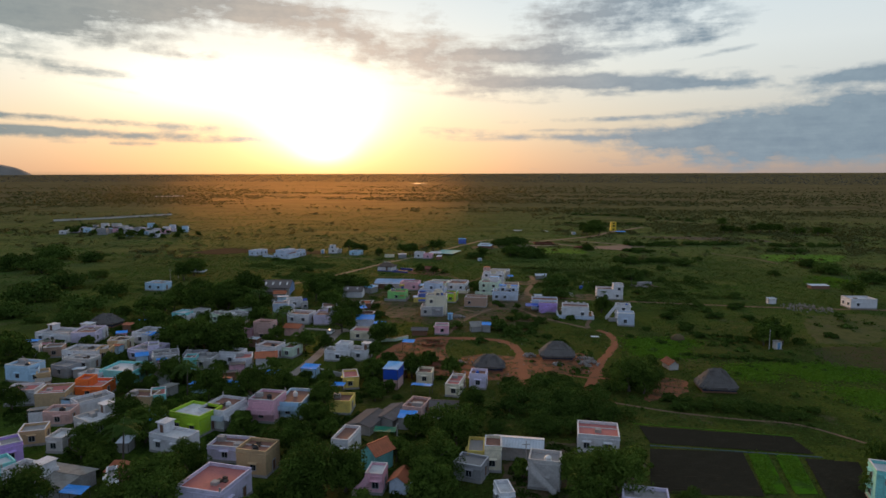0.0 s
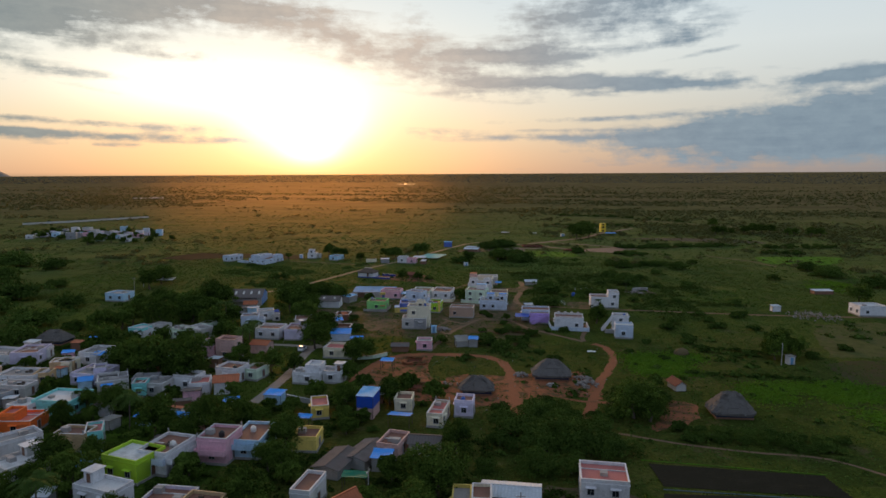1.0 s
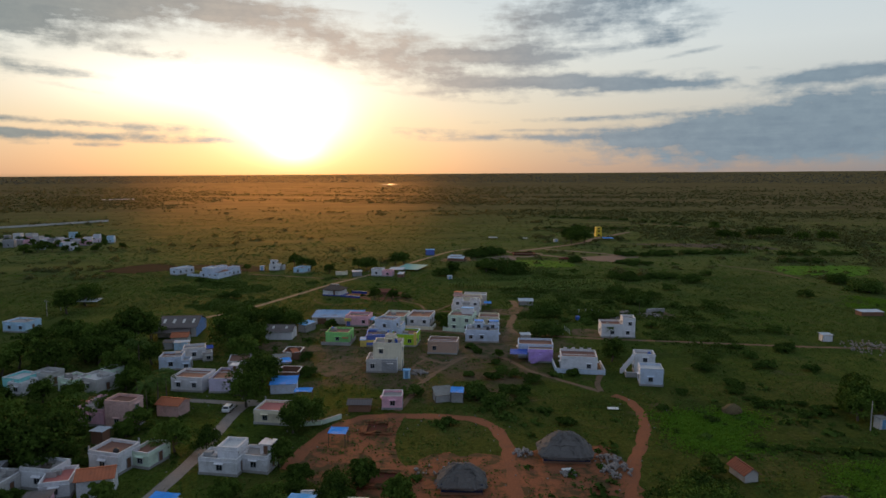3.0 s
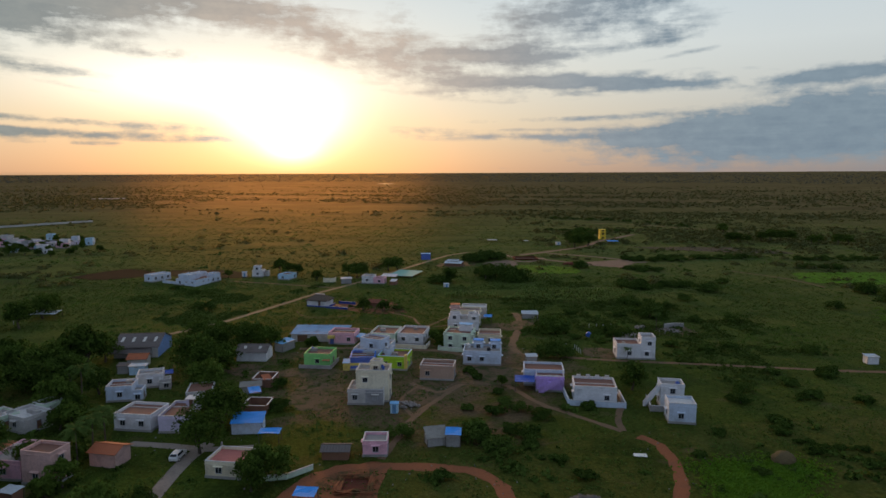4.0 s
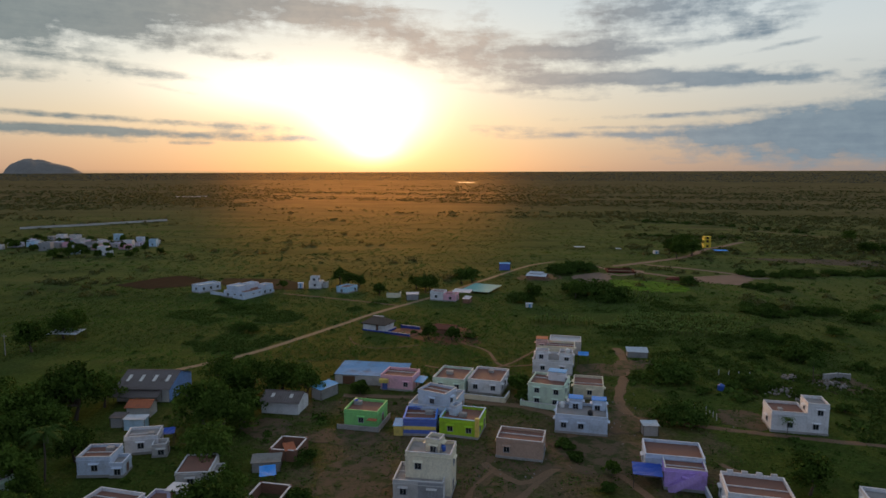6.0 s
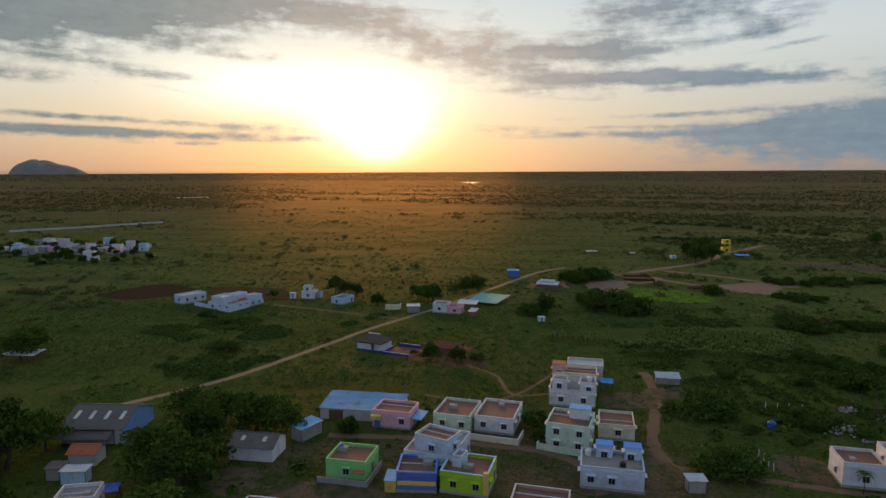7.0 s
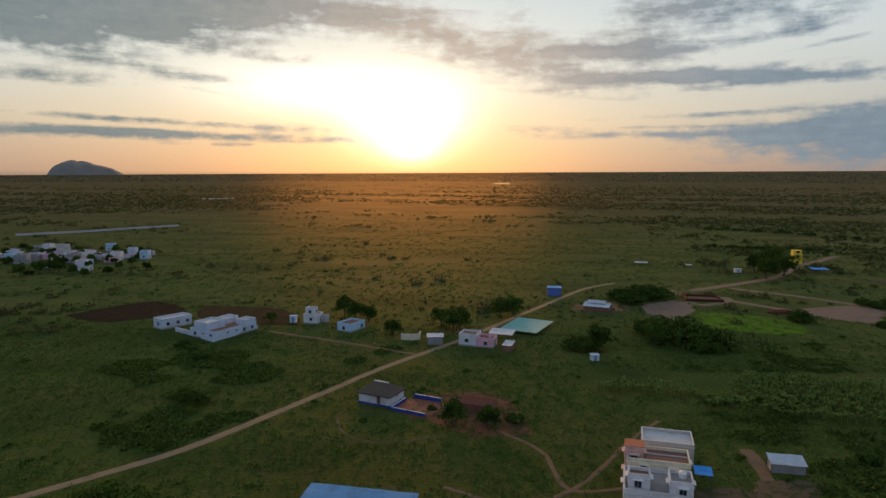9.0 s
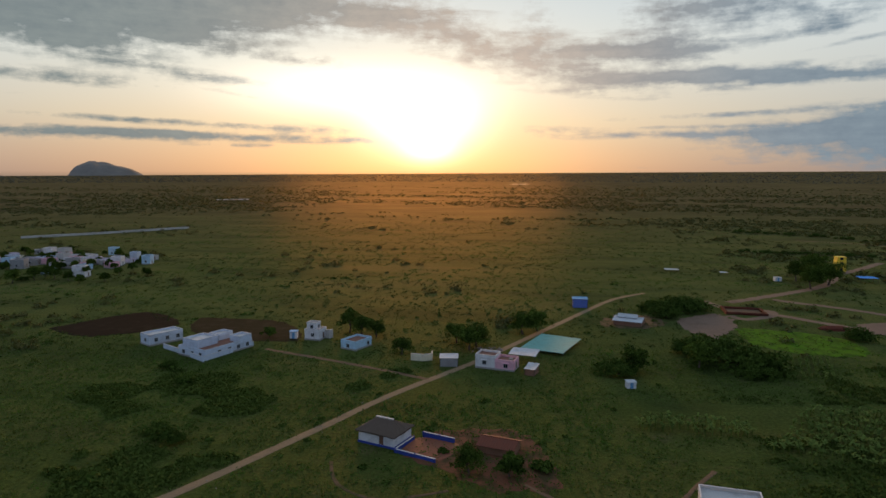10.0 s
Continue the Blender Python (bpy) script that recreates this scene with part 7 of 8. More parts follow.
plant("bush", -121.3, 210.6, 7.1)
plant("bush", 133.5, 359.0, 6.5)
plant("bush", 114.5, 339.4, 4.2)
plant("bush", 148.9, 378.6, 4.1)
plant("bush", 165.4, 321.7, 4.3)
plant("bush", 199.6, 352.8, 6.9)
plant("bush", 198.8, 331.6, 9.2)
plant("bush", 201.5, 302.5, 8.0)
plant("bush", 98.1, 268.5, 3.4)
plant("bush", 96.7, 235.4, 2.8)
plant("bush", 119.1, 262.7, 3.4)
plant("bush", 79.0, 226.1, 2.5)
plant("bush", 106.2, 222.6, 2.7)
plant("bush", 80.0, 198.0, 2.6)
plant("bush", 17.8, 208.1, 4.3)
plant("bush", 11.3, 189.9, 2.3)
plant("bush", 44.3, 221.7, 2.3)
plant("bush", 86.1, 192.0, 2.2)
plant("bush", 120.6, 198.6, 2.8)
plant("bush", 114.1, 246.1, 2.3)
plant("bush", 78.8, 223.7, 2.9)
plant("bush", 90.1, 193.1, 2.6)
plant("bush", 96.7, 226.3, 2.7)
plant("bush", 66.9, 236.0, 1.6)
plant("bush", 89.5, 264.8, 3.5)
plant("bush", 115.4, 301.5, 4.7)
plant("bush", 102.4, 302.6, 3.5)
plant("bush", 68.8, 289.9, 3.1)
plant("bush", 56.0, 280.6, 2.3)
plant("bush", 79.5, 311.1, 3.5)
plant("bush", 62.7, 314.5, 2.5)
plant("tree", -234.1, 484.7, 3.6)
plant("tree", -236.6, 494.5, 3.7)
plant("tree", -227.8, 489.4, 3.6)
plant("bush", -238.7, 483.0, 3.6)
plant("tree", -217.3, 485.5, 2.9)
plant("tree", -207.1, 479.9, 2.6)
plant("tree", -200.1, 487.6, 2.6)
plant("tree", -205.7, 505.6, 2.4)
plant("tree", -237.4, 475.3, 4.2)
plant("tree", -281.2, 545.3, 2.9)
plant("tree", -240.0, 530.6, 2.7)
plant("tree", -208.2, 520.3, 2.5)
plant("tree", -190.0, 504.7, 2.9)
plant("bush", 23.7, 219.4, 2.6)
plant("bush", 29.4, 220.5, 2.9)
plant("bush", 19.9, 209.3, 2.4)
plant("bush", 25.6, 208.5, 2.9)
plant("bush", 32.1, 196.0, 2.0)
plant("bush", 35.1, 189.7, 2.2)
plant("bush", 25.8, 231.7, 1.8)
plant("bush", 66.0, 206.6, 1.9)
plant("bush", 82.8, 231.0, 3.1)
plant("bush", 80.5, 212.1, 2.6)
plant("bush", 97.3, 244.3, 2.5)
plant("bush", 109.1, 240.6, 2.9)
plant("bush", 93.7, 225.3, 2.0)
plant("bush", 57.8, 197.0, 1.8)
plant("bush", 65.3, 189.8, 1.9)
plant("bush", 28.3, 202.6, 2.1)
plant("bush", 74.3, 129.8, 2.4)


def infill():
    """Smaller trees and bushes between the houses."""
    rng = random.Random(77)
    put = []
    for _ in range(900):
        x, y = rng.uniform(-112, 6), rng.uniform(86, 216)
        if x < -30 - (y - 60) * 0.75 or (x > -25 and y > 168) or y > 216 + x * 0.1:
            continue
        if (-47 < x < -18 and 160 < y < 210) or (-24 < x < -8 and 122 < y < 136):
            continue
        R = rng.uniform(1.3, 3.1)
        if any((x - a) ** 2 + (y - b) ** 2 < (r * 1.0 + R * 0.9) ** 2 for a, b, r in ROUNDS):
            continue
        if any((x - a) ** 2 + (y - b) ** 2 < (R + q) ** 2 * 0.65 for a, b, q in put):
            continue
        near = False
        for ax, ay, bx, by, hw in SEGMENTS:
            dx, dy = bx - ax, by - ay
            k = min(max(((x - ax) * dx + (y - ay) * dy) / (dx * dx + dy * dy + 1e-6), 0), 1)
            near |= math.hypot(x - ax - k * dx, y - ay - k * dy) < hw + R * 0.6
        if near:
            continue
        put.append((x, y, R))
        plant("tree" if R > 1.7 else "bush", round(x, 1), round(y, 1), round(R, 1))


infill()

# ---- scrub, grass and far woods ----
def clear_of(x, y, margin=0.6):
    """Which of the places lie clear of tracks, yards and houses."""
    ok = np.ones(len(x), bool)
    for cx, cy, r in ROUNDS:
        ok &= (x - cx) ** 2 + (y - cy) ** 2 > (r + margin) ** 2
    for ax, ay, bx, by, hw in SEGMENTS:
        dx, dy = bx - ax, by - ay
        k = np.clip(((x - ax) * dx + (y - ay) * dy) / (dx * dx + dy * dy + 1e-6), 0, 1)
        ok &= (x - ax - k * dx) ** 2 + (y - ay - k * dy) ** 2 > (hw + margin) ** 2
    for poly in FIELDS:
        inside = np.zeros(len(x), bool)
        for (ax, ay), (bx, by) in zip(poly, np.roll(poly, -1, 0)):
            inside ^= ((ay > y) != (by > y)) & (x < (bx - ax) * (y - ay) / (by - ay + 1e-9) + ax)
        ok &= ~inside
    return ok


def patchy(x, y, scale, seed):
    """Soft random fields, about -1 to 1, from a few crossed waves."""
    rng = np.random.default_rng(seed)
    f = np.zeros(len(x))
    for k in range(9):
        a, w, p = rng.uniform(0, 2 * math.pi), rng.uniform(0.5, 2.2) / scale, rng.uniform(0, 6.28)
        f += np.sin((x * math.cos(a) + y * math.sin(a)) * w * 2 * math.pi / 2.5 + p)
    return f / 4.0


def scatter(name, x, y, z, R, squash, per, leaf, mat, label, category, seed):
    """Clumps of leaf blades as one body of stuff."""
    rng = np.random.default_rng(seed)
    n = len(x)
    o = unit(rng.normal(size=(n * per, 3)))
    o[:, 2] = np.abs(o[:, 2])
    rr = np.repeat(R, per) * rng.uniform(0.45, 1.05, n * per)
    c = np.stack([np.repeat(x, per), np.repeat(y, per), np.repeat(z, per)], 1) + o * rr[:, None] * np.array([1, 1, squash])
    right, up = leaf_axes(rng, o + np.array([0, 0, 0.4]), np.repeat(leaf, per) * rng.uniform(0.6, 1.3, n * per))
    ob = part(name, quads(name, c, right, up, mat), None)
    tagged(ob, label, category, kind="stuff")


def blades(name, x, y, z, half, tall, per, mat, label, seed):
    """Upright tufts of grass facing all ways, as one body of stuff."""
    rng = np.random.default_rng(seed)
    n = len(x) * per
    a = rng.uniform(0, math.pi, n)
    spread = np.repeat(half, per) * 4.0
    h = np.repeat(tall, per) * rng.uniform(0.5, 1.2, n)
    c = np.stack([np.repeat(x, per) + rng.normal(size=n) * spread, np.repeat(y, per) + rng.normal(size=n) * spread * 2.0, np.repeat(z, per) + h * 0.9], 1)
    right = np.stack([np.cos(a), np.sin(a), rng.uniform(-0.2, 0.2, n)], 1) * (np.repeat(half, per) * rng.uniform(0.6, 1.4, n))[:, None]
    up = np.stack([rng.normal(size=n) * 0.3, rng.normal(size=n) * 0.3, np.ones(n)], 1) * h[:, None]
    tagged(part(name, quads(name, c, right, up, mat), None), label, "grass", kind="stuff")


def wedge(rng, n, r0, r1, half=62):
    """Places in front of the flight line, evenly spread as seen from it."""
    r = np.exp(rng.uniform(math.log(r0), math.log(r1), n))
    a = np.radians(rng.uniform(-half, half, n))
    return r * np.sin(a), r * np.cos(a), r


CROP_PLOTS = [[(74, 157), (106, 156), (112, 162), (104, 168), (76, 168)], [(91, 150), (100, 146), (112, 140), (110, 132), (94, 137)],
              [(57, 194), (76, 194), (68, 175), (55, 177)], [(171, 301), (178, 290), (194, 313), (185, 322)],
              [(51.3, 98), (53.9, 98), (57.8, 112.2), (55.5, 112.4)], [(56.3, 98), (59.0, 98), (63.1, 111.8), (60.2, 112.1)]]


def build_stuff():
    ROUNDS.extend([(25 + 8 * k, 354 + k, 9.0) for k in range(9)])
    rng = np.random.default_rng(11)
    # low scrub on the near plain
    x, y = rng.uniform(-260, 260, 11000), rng.uniform(75, 520, 11000)
    keep = clear_of(x, y) & (patchy(x, y, 45, 1) + 0.8 * patchy(x, y, 12, 2) > 0.45)
    keep &= (np.abs(x) < 30 + y * 0.85) & (rng.random(len(x)) < np.clip((330 - y) / 60, 0.22, 1.0))
    x, y = x[keep], y[keep]
    R = rng.uniform(0.3, 1.2, len(x)) * np.where(rng.random(len(x)) < 0.14, 2.0, 1.0)
    scatter("scrub", x, y, np.zeros(len(x)), R, 0.6, 26, 0.12 + R * 0.14, LEAF_BUSH, "low green scrub scattered over rough grassland", "scrub", 21)
    # dark rank growth on the empty plots east of the lane
    x, y = rng.uniform(40, 122, 6000), rng.uniform(236, 400, 6000)
    keep = clear_of(x, y) & ((x < 95) | (y < 304)) & ((y > 262) | (x > 78)) & (patchy(x, y, 24, 14) + 0.7 * patchy(x, y, 8, 15) > 0.15)
    x, y = x[keep], y[keep]
    R = rng.uniform(0.5, 1.9, len(x))
    scatter("rank_growth", x, y, np.zeros(len(x)), R, 0.45, 30, 0.1 + R * 0.08, LEAF_THICKET, "dark rank growth over empty plots", "scrub", 34)
    # a wide low thicket in the meadow beyond the colony
    x, y = rng.uniform(-112, -28, 9000), rng.uniform(304, 378, 9000)
    keep = clear_of(x, y) & (patchy(x, y, 26, 6) + 0.6 * patchy(x, y, 9, 12) > 0.28) & (x + 9 * patchy(x, y, 14, 16) > -112 + (378 - y) * 0.5) & (x + 7 * patchy(x, y, 12, 18) < -47 + (y - 336) * 0.42)
    x, y = x[keep], y[keep]
    R = rng.uniform(0.5, 1.7, len(x))
    scatter("thicket", x, y, np.zeros(len(x)), R, 0.45, 36, 0.1 + R * 0.08, LEAF_THICKET, "wide low green thicket in a meadow", "thicket", 29)
    # undergrowth between the village houses
    x, y = rng.uniform(-125, 40, 9000), rng.uniform(80, 205, 9000)
    keep = clear_of(x, y, 0.9) & (patchy(x, y, 14, 4) > -0.25) & (x > -40 - (y - 60) * 0.72) & ((y < 136) | (x < -48) | ((x < -16) & (y < 160))) & (x < 44 - (y - 80) * 0.6)
    x, y = x[keep], y[keep]
    R = rng.uniform(0.5, 1.3, len(x))
    scatter("undergrowth", x, y, np.zeros(len(x)), R, 0.7, 34, 0.1 + R * 0.08, LEAF_LOW, "dense dark-green undergrowth between village houses", "undergrowth", 28)
    # grass tufts
    x, y = rng.uniform(-170, 170, 52000), rng.uniform(75, 400, 52000)
    keep = clear_of(x, y, 0.1) & (np.abs(x) < 25 + y * 0.8) & (patchy(x, y, 30, 5) > -0.5)
    x, y = x[keep], y[keep]
    n = len(x)
    scatter("grass", x, y, np.zeros(n), rng.uniform(0.5, 1.5, n), 0.16, 6, np.full(n, 0.14), GRASS, "rough green grass tufts between the houses and tracks", "grass", 22)
    # young crops and short grass standing on the green plots
    cx, cy = [], []
    for poly in CROP_PLOTS:
        poly = np.array(poly)
        px, py = rng.uniform(poly[:, 0].min(), poly[:, 0].max(), 9000), rng.uniform(poly[:, 1].min(), poly[:, 1].max(), 9000)
        inside = np.zeros(len(px), bool)
        for (ax, ay), (bx, by) in zip(poly, np.roll(poly, -1, 0)):
            inside ^= ((ay > py) != (by > py)) & (px < (bx - ax) * (py - ay) / (by - ay + 1e-9) + ax)
        inside &= patchy(px, py, 7, 3) > -0.5
        soft = 0.1 if poly[:, 1].max() < 115 else 2.2
        cx.append(px[inside] + rng.normal(size=inside.sum()) * soft)
        cy.append(py[inside] + rng.normal(size=inside.sum()) * soft)
    x, y = np.concatenate(cx), np.concatenate(cy)
    n = len(x)
    scatter("crop_plants", x, y, np.full(n, 0.1), rng.uniform(0.2, 0.5, n), 0.5, 5, np.full(n, 0.11), CROP_LEAF, "bright green young crop plants on small plots", "crops", 27)
    # groups of trees on the open plain
    cx, cy, cr = wedge(rng, 900, 400, 1500)
    pick = rng.random(900) < np.where(np.abs(cx + 0.1 * cy) < 0.25 * cy, 0.12, 0.45)
    cx, cy, cr = cx[pick], cy[pick], cr[pick]
    many = rng.integers(3, 11, len(cx))
    x = np.repeat(cx, many) + rng.normal(size=many.sum()) * np.repeat(5 + cr / 90, many)
    y = np.repeat(cy, many) + rng.normal(size=many.sum()) * np.repeat(4 + cr / 120, many)
    ok = clear_of(x, y, 3.0)
    x, y = x[ok], y[ok]
    R = rng.uniform(1.3, 3.3, len(x))
    scatter("tree_groups", x, y, ground_height(x, y), R, 0.75, 70, R * 0.13, LEAF_FAR_HAZE, "groups of green trees on the open plain, paled for haze", "trees", 23)
    # woods and thickets out to the horizon, in long belts with fields between
    x, y, r = wedge(rng, 110000, 430, 2400)
    thick = patchy(x * 0.22, y, 150, 7) + 0.7 * patchy(x * 0.3, y, 60, 8) + 0.6 * patchy(x, y, 26, 17) + np.clip((r - 800) / 600, -0.6, 0.85) + np.clip((np.abs(x + 0.19 * y) - 170) / 400, -0.5, 0.45)
    keep = (rng.random(len(x)) < np.clip(thick * 1.2 - 0.5, 0.004, 0.95)) & clear_of(x, y, 2.0) & (rng.random(len(x)) < np.clip((2400 - r) / 900, 0.0, 1.0))
    x, y, r = x[keep], y[keep], r[keep]
    R = rng.uniform(0.7, 1.7, len(x)) * (1 + r / 1500)
    scatter("far_woods", x, y, ground_height(x, y), R, 0.55, 9, R * 0.3, LEAF_FAR_HAZE, "green thickets and trees over the far plain, paled for haze", "woods", 26)
    # tall grass and low growth of the open plain
    x, y, r = wedge(rng, 40000, 290, 1000)
    ok = clear_of(x, y, 1.5) & (patchy(x, y, 60, 9) > -0.75) & (rng.random(len(x)) < np.clip((1000 - r) / 400, 0.0, 1.0))
    x, y, r = x[ok], y[ok], r[ok]
    zz = ground_height(x, y)
    blades("meadow", x, y, zz, 0.04 + r / 4200, 0.1 + r / 8000, 8, MEADOW, "tall olive-green grass covering the open plain", 25)
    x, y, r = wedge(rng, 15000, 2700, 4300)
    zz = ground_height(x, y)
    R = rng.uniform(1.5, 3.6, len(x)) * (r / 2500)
    scatter("horizon_woods", x, y, zz, R, 0.4, 6, R * 0.42, LEAF_EDGE_HAZE, "belt of trees along the far horizon, tinted blue-grey for haze", "woods", 24)


build_stuff()


# ---- banana rows ----
def build_bananas():
    rng = np.random.default_rng(31)
    c, r, u = [], [], []
    spots = []
    plots = [[(41, 339), (58, 364), (99, 359), (84, 330)], [(19, 345), (21, 353), (43, 352), (40, 345)]]
    for i in range(58):
        for j in range(18):
            x, y = 17 + i * 1.5 + rng.uniform(-0.35, 0.35), 330 + j * 2.0 + rng.uniform(-0.5, 0.5)
            for plot in plots:
                if all((bx - ax) * (y - ay) - (by - ay) * (x - ax) < 0 for (ax, ay), (bx, by) in zip(plot, plot[1:] + plot[:1])):
                    spots.append((x, y, 1.0))
    # a second, younger plot in clear rows
    for i in range(7):
        for j in range(23):
            spots.append((60.6 + i * 1.8 + j * 0.27, 386.6 + j * 0.92 + rng.uniform(-0.15, 0.15), 0.55))
    for x, y, big in spots:
        if rng.random() < 0.12:
            continue
        h = rng.uniform(0.9, 1.5) * big
        c.append((x, y, h / 2))
        r.append((0.1, 0, 0))
        u.append((0, 0, h / 2))
        for k in range(8):
            a, L, lift = rng.uniform(0, 6.28), rng.uniform(0.75, 1.3) * big, rng.uniform(0.8, 1.6)
            d = np.array([math.cos(a), math.sin(a), 0])
            s = np.array([-d[1], d[0], 0])
            for f0, f1 in ((0, 0.35), (0.35, 0.7), (0.7, 1.0)):
                p = [np.array([x, y, h]) + d * L * f + np.array([0, 0, L * (lift * f - 0.9 * f * f)]) for f in (f0, f1)]
                c.append((p[0] + p[1]) / 2)
                u.append((p[1] - p[0]) / 2)
                r.append(s * (0.2 if f0 < 0.7 else 0.1) * big)
    ob = part("banana_plants", quads("banana_plants", np.array(c), np.array(r), np.array(u), LEAF_BANANA), None)
    tagged(ob, "rows of young banana plants with broad pale-green leaves", "banana plants", kind="stuff")


build_bananas()


# ---- hill on the horizon ----
def hill(azimuth, dist, w, h, seed, label):
    bm = bmesh.new()
    n, rows = 26, []
    for i in range(n + 1):
        row = []
        for j in range(n + 1):
            u, v = i / n * 2 - 1, j / n * 2 - 1
            # steep on one flank, a long shoulder on the other
            side = (u + 0.25) / (0.75 if u < -0.25 else 1.25)
            d = math.hypot(side, v)
            z = h * (max(0.0, 1 - d ** 3.2) if side < 0 else max(0.0, 1 - d ** 1.5)) ** 0.8
            nz = noise.noise(Vector((u * 2.2 + seed, v * 2.2, seed))) + 0.5 * noise.noise(Vector((u * 6 + seed, v * 6, seed)))
            row.append(bm.verts.new((u * w / 2, v * w / 2, z * (1 + 0.16 * nz) - 5)))
        rows.append(row)
    for a, b in zip(rows, rows[1:]):
        for j in range(n):
            bm.faces.new((a[j], a[j + 1], b[j + 1], b[j]))
    bmesh.ops.recalc_face_normals(bm, faces=bm.faces)
    for f in bm.faces:
        f.smooth = True
    a = radians(azimuth)
    ob = part("hill", bm, ROCK, None, at=pose(dist * math.sin(a), dist * math.cos(a), float(ground_height(dist * math.sin(a), dist * math.cos(a) - 150)), 0, 0, -azimuth))
    tagged(ob, label, "hill", kind="structure")


def pond(x, y, w, d, label):
    """Still water lying along the rise of the plain."""
    bm, rows = bmesh.new(), []
    for i in range(9):
        v = i / 8 * 2 - 1
        half = w / 2 * math.sqrt(max(0.02, 1 - v * v)) * (1 + 0.2 * math.sin(i * 2.1))
        rows.append([bm.verts.new((x + u * half, y + v * d / 2, float(ground_height(x + u * half, y + v * d / 2)) + 0.6)) for u in (-1, -0.5, 0, 0.5, 1)])
    for a, b in zip(rows, rows[1:]):
        for j in range(4):
            bm.faces.new((a[j], a[j + 1], b[j + 1], b[j]))
    tagged(part("water", bm, WATER), label, "water", kind="structure")


WATER = material("pond_water", (0.03, 0.04, 0.045), 0.35, 0.01, 0.0, 0.0, 0.0, spec=0.5)
pond(-90, 2440, 62, 46, "far pond gleaming under the evening sky")
hill(-34.5, 4780, 430, 86, 2.0, "bare rocky dome hill on the horizon")
hill(-43.6, 4700, 520, 32, 5.0, "low rocky hill on the horizon")


# ---- small things ----
def car(x, y, turn, mat, label):
    c = thing("car", pose(x, y, 0, 0, 0, turn), label, "car")
    bm = bmesh.new()
    prof = [(-1.95, 0.3), (-1.95, 0.85), (-1.75, 0.95), (-1.5, 1.45), (0.3, 1.5), (0.95, 0.98), (1.85, 0.85), (1.95, 0.6), (1.95, 0.3)]
    rows = [[bm.verts.new((px, s * (0.78 if pz < 1.2 else 0.62), pz)) for px, pz in prof] for s in (-1, 1)]
    for i in range(len(prof)):
        j = (i + 1) % len(prof)
        bm.faces.new((rows[0][i], rows[0][j], rows[1][j], rows[1][i]))
    bm.faces.new(rows[0][::-1])
    bm.faces.new(rows[1])
    bmesh.ops.recalc_face_normals(bm, faces=bm.faces)
    bmesh.ops.bevel(bm, geom=list(bm.edges), offset=0.06, segments=2, affect="EDGES")
    body = part("body", bm, mat, c)
    part("windscreen", boxes((-0.02, 0.02, -0.58, 0.58, -0.3, 0.3)), GLASS, body, at=pose(0.65, 0, 1.24, 0, -52, 0))
    part("rear_window", boxes((-0.02, 0.02, -0.56, 0.56, -0.22, 0.22)), GLASS, body, at=pose(-1.66, 0, 1.2, 0, 26, 0))
    for s in (-1, 1):
        part("side_window", boxes((-1.4, 0.45, -0.02, 0.02, -0.2, 0.2)), GLASS, body, at=pose(0, s * 0.72, 1.2, s * 14, 0, 0))
        part("headlight", boxes((-0.03, 0.03, -0.18, 0.18, -0.07, 0.07)), TANK_WHITE, body, at=pose(1.95, s * 0.52, 0.72))
        for px in (-1.2, 1.25):
            w = part("wheel", tube(bmesh.new(), (0, -0.1, 0), (0, 0.1, 0), 0.32, 0.32, 16), RUBBER, c, at=pose(px, s * 0.72, 0.32))
            part("rim", tube(bmesh.new(), (0, -0.11, 0), (0, 0.11, 0), 0.18, 0.18, 12), TANK_WHITE, w)
    return c


car(-34.9, 199.7, 84, CAR_WHITE, "white car parked on grass beside a lane")


def utility_pole(x, y, h, label="slim grey concrete utility pole with a crossarm"):
    p = thing("utility_pole", pose(x, y, 0, 0, 0, (x * 13) % 90), label, "utility pole", "utility poles")
    part("pole", tube(bmesh.new(), (0, 0, -0.3), (0, 0, h), 0.13, 0.08, 8), CONCRETE, p)
    part("crossarm", boxes((-0.7, 0.7, -0.05, 0.05, h - 0.7, h - 0.6)), CONCRETE, p)
    for k in (-0.6, 0.0, 0.6):
        part("insulator", tube(bmesh.new(), (k, 0, h - 0.6), (k, 0, h - 0.42), 0.05, 0.03, 6), TANK_WHITE, p)


for px, py in ((94.3, 184.0), (-124.8, 304.3), (-124.5, 294.8), (14, 104), (-8, 112)):
    utility_pole(px, py, 6.0)


def rubble(x, y, r, n, seed, label):
    """A heap of broken stone, as one body."""
    rng = random.Random(seed)
    bm = bmesh.new()
    for _ in range(n):
        a, d, s = rng.uniform(0, 6.28), r * rng.random() ** 0.7, rng.uniform(0.15, 0.5)
        m = pose(x + d * math.cos(a), y + d * math.sin(a), 0.35 * s + 0.5 * (1 - d / r), rng.uniform(0, 90), rng.uniform(0, 90), rng.uniform(0, 90))
        bmesh.ops.create_icosphere(bm, subdivisions=1, radius=s, matrix=m @ Matrix.Diagonal((1, rng.uniform(0.5, 1), rng.uniform(0.4, 0.8), 1)))
    tagged(part("rubble", bm, STONE), label, "rubble", kind="stuff")


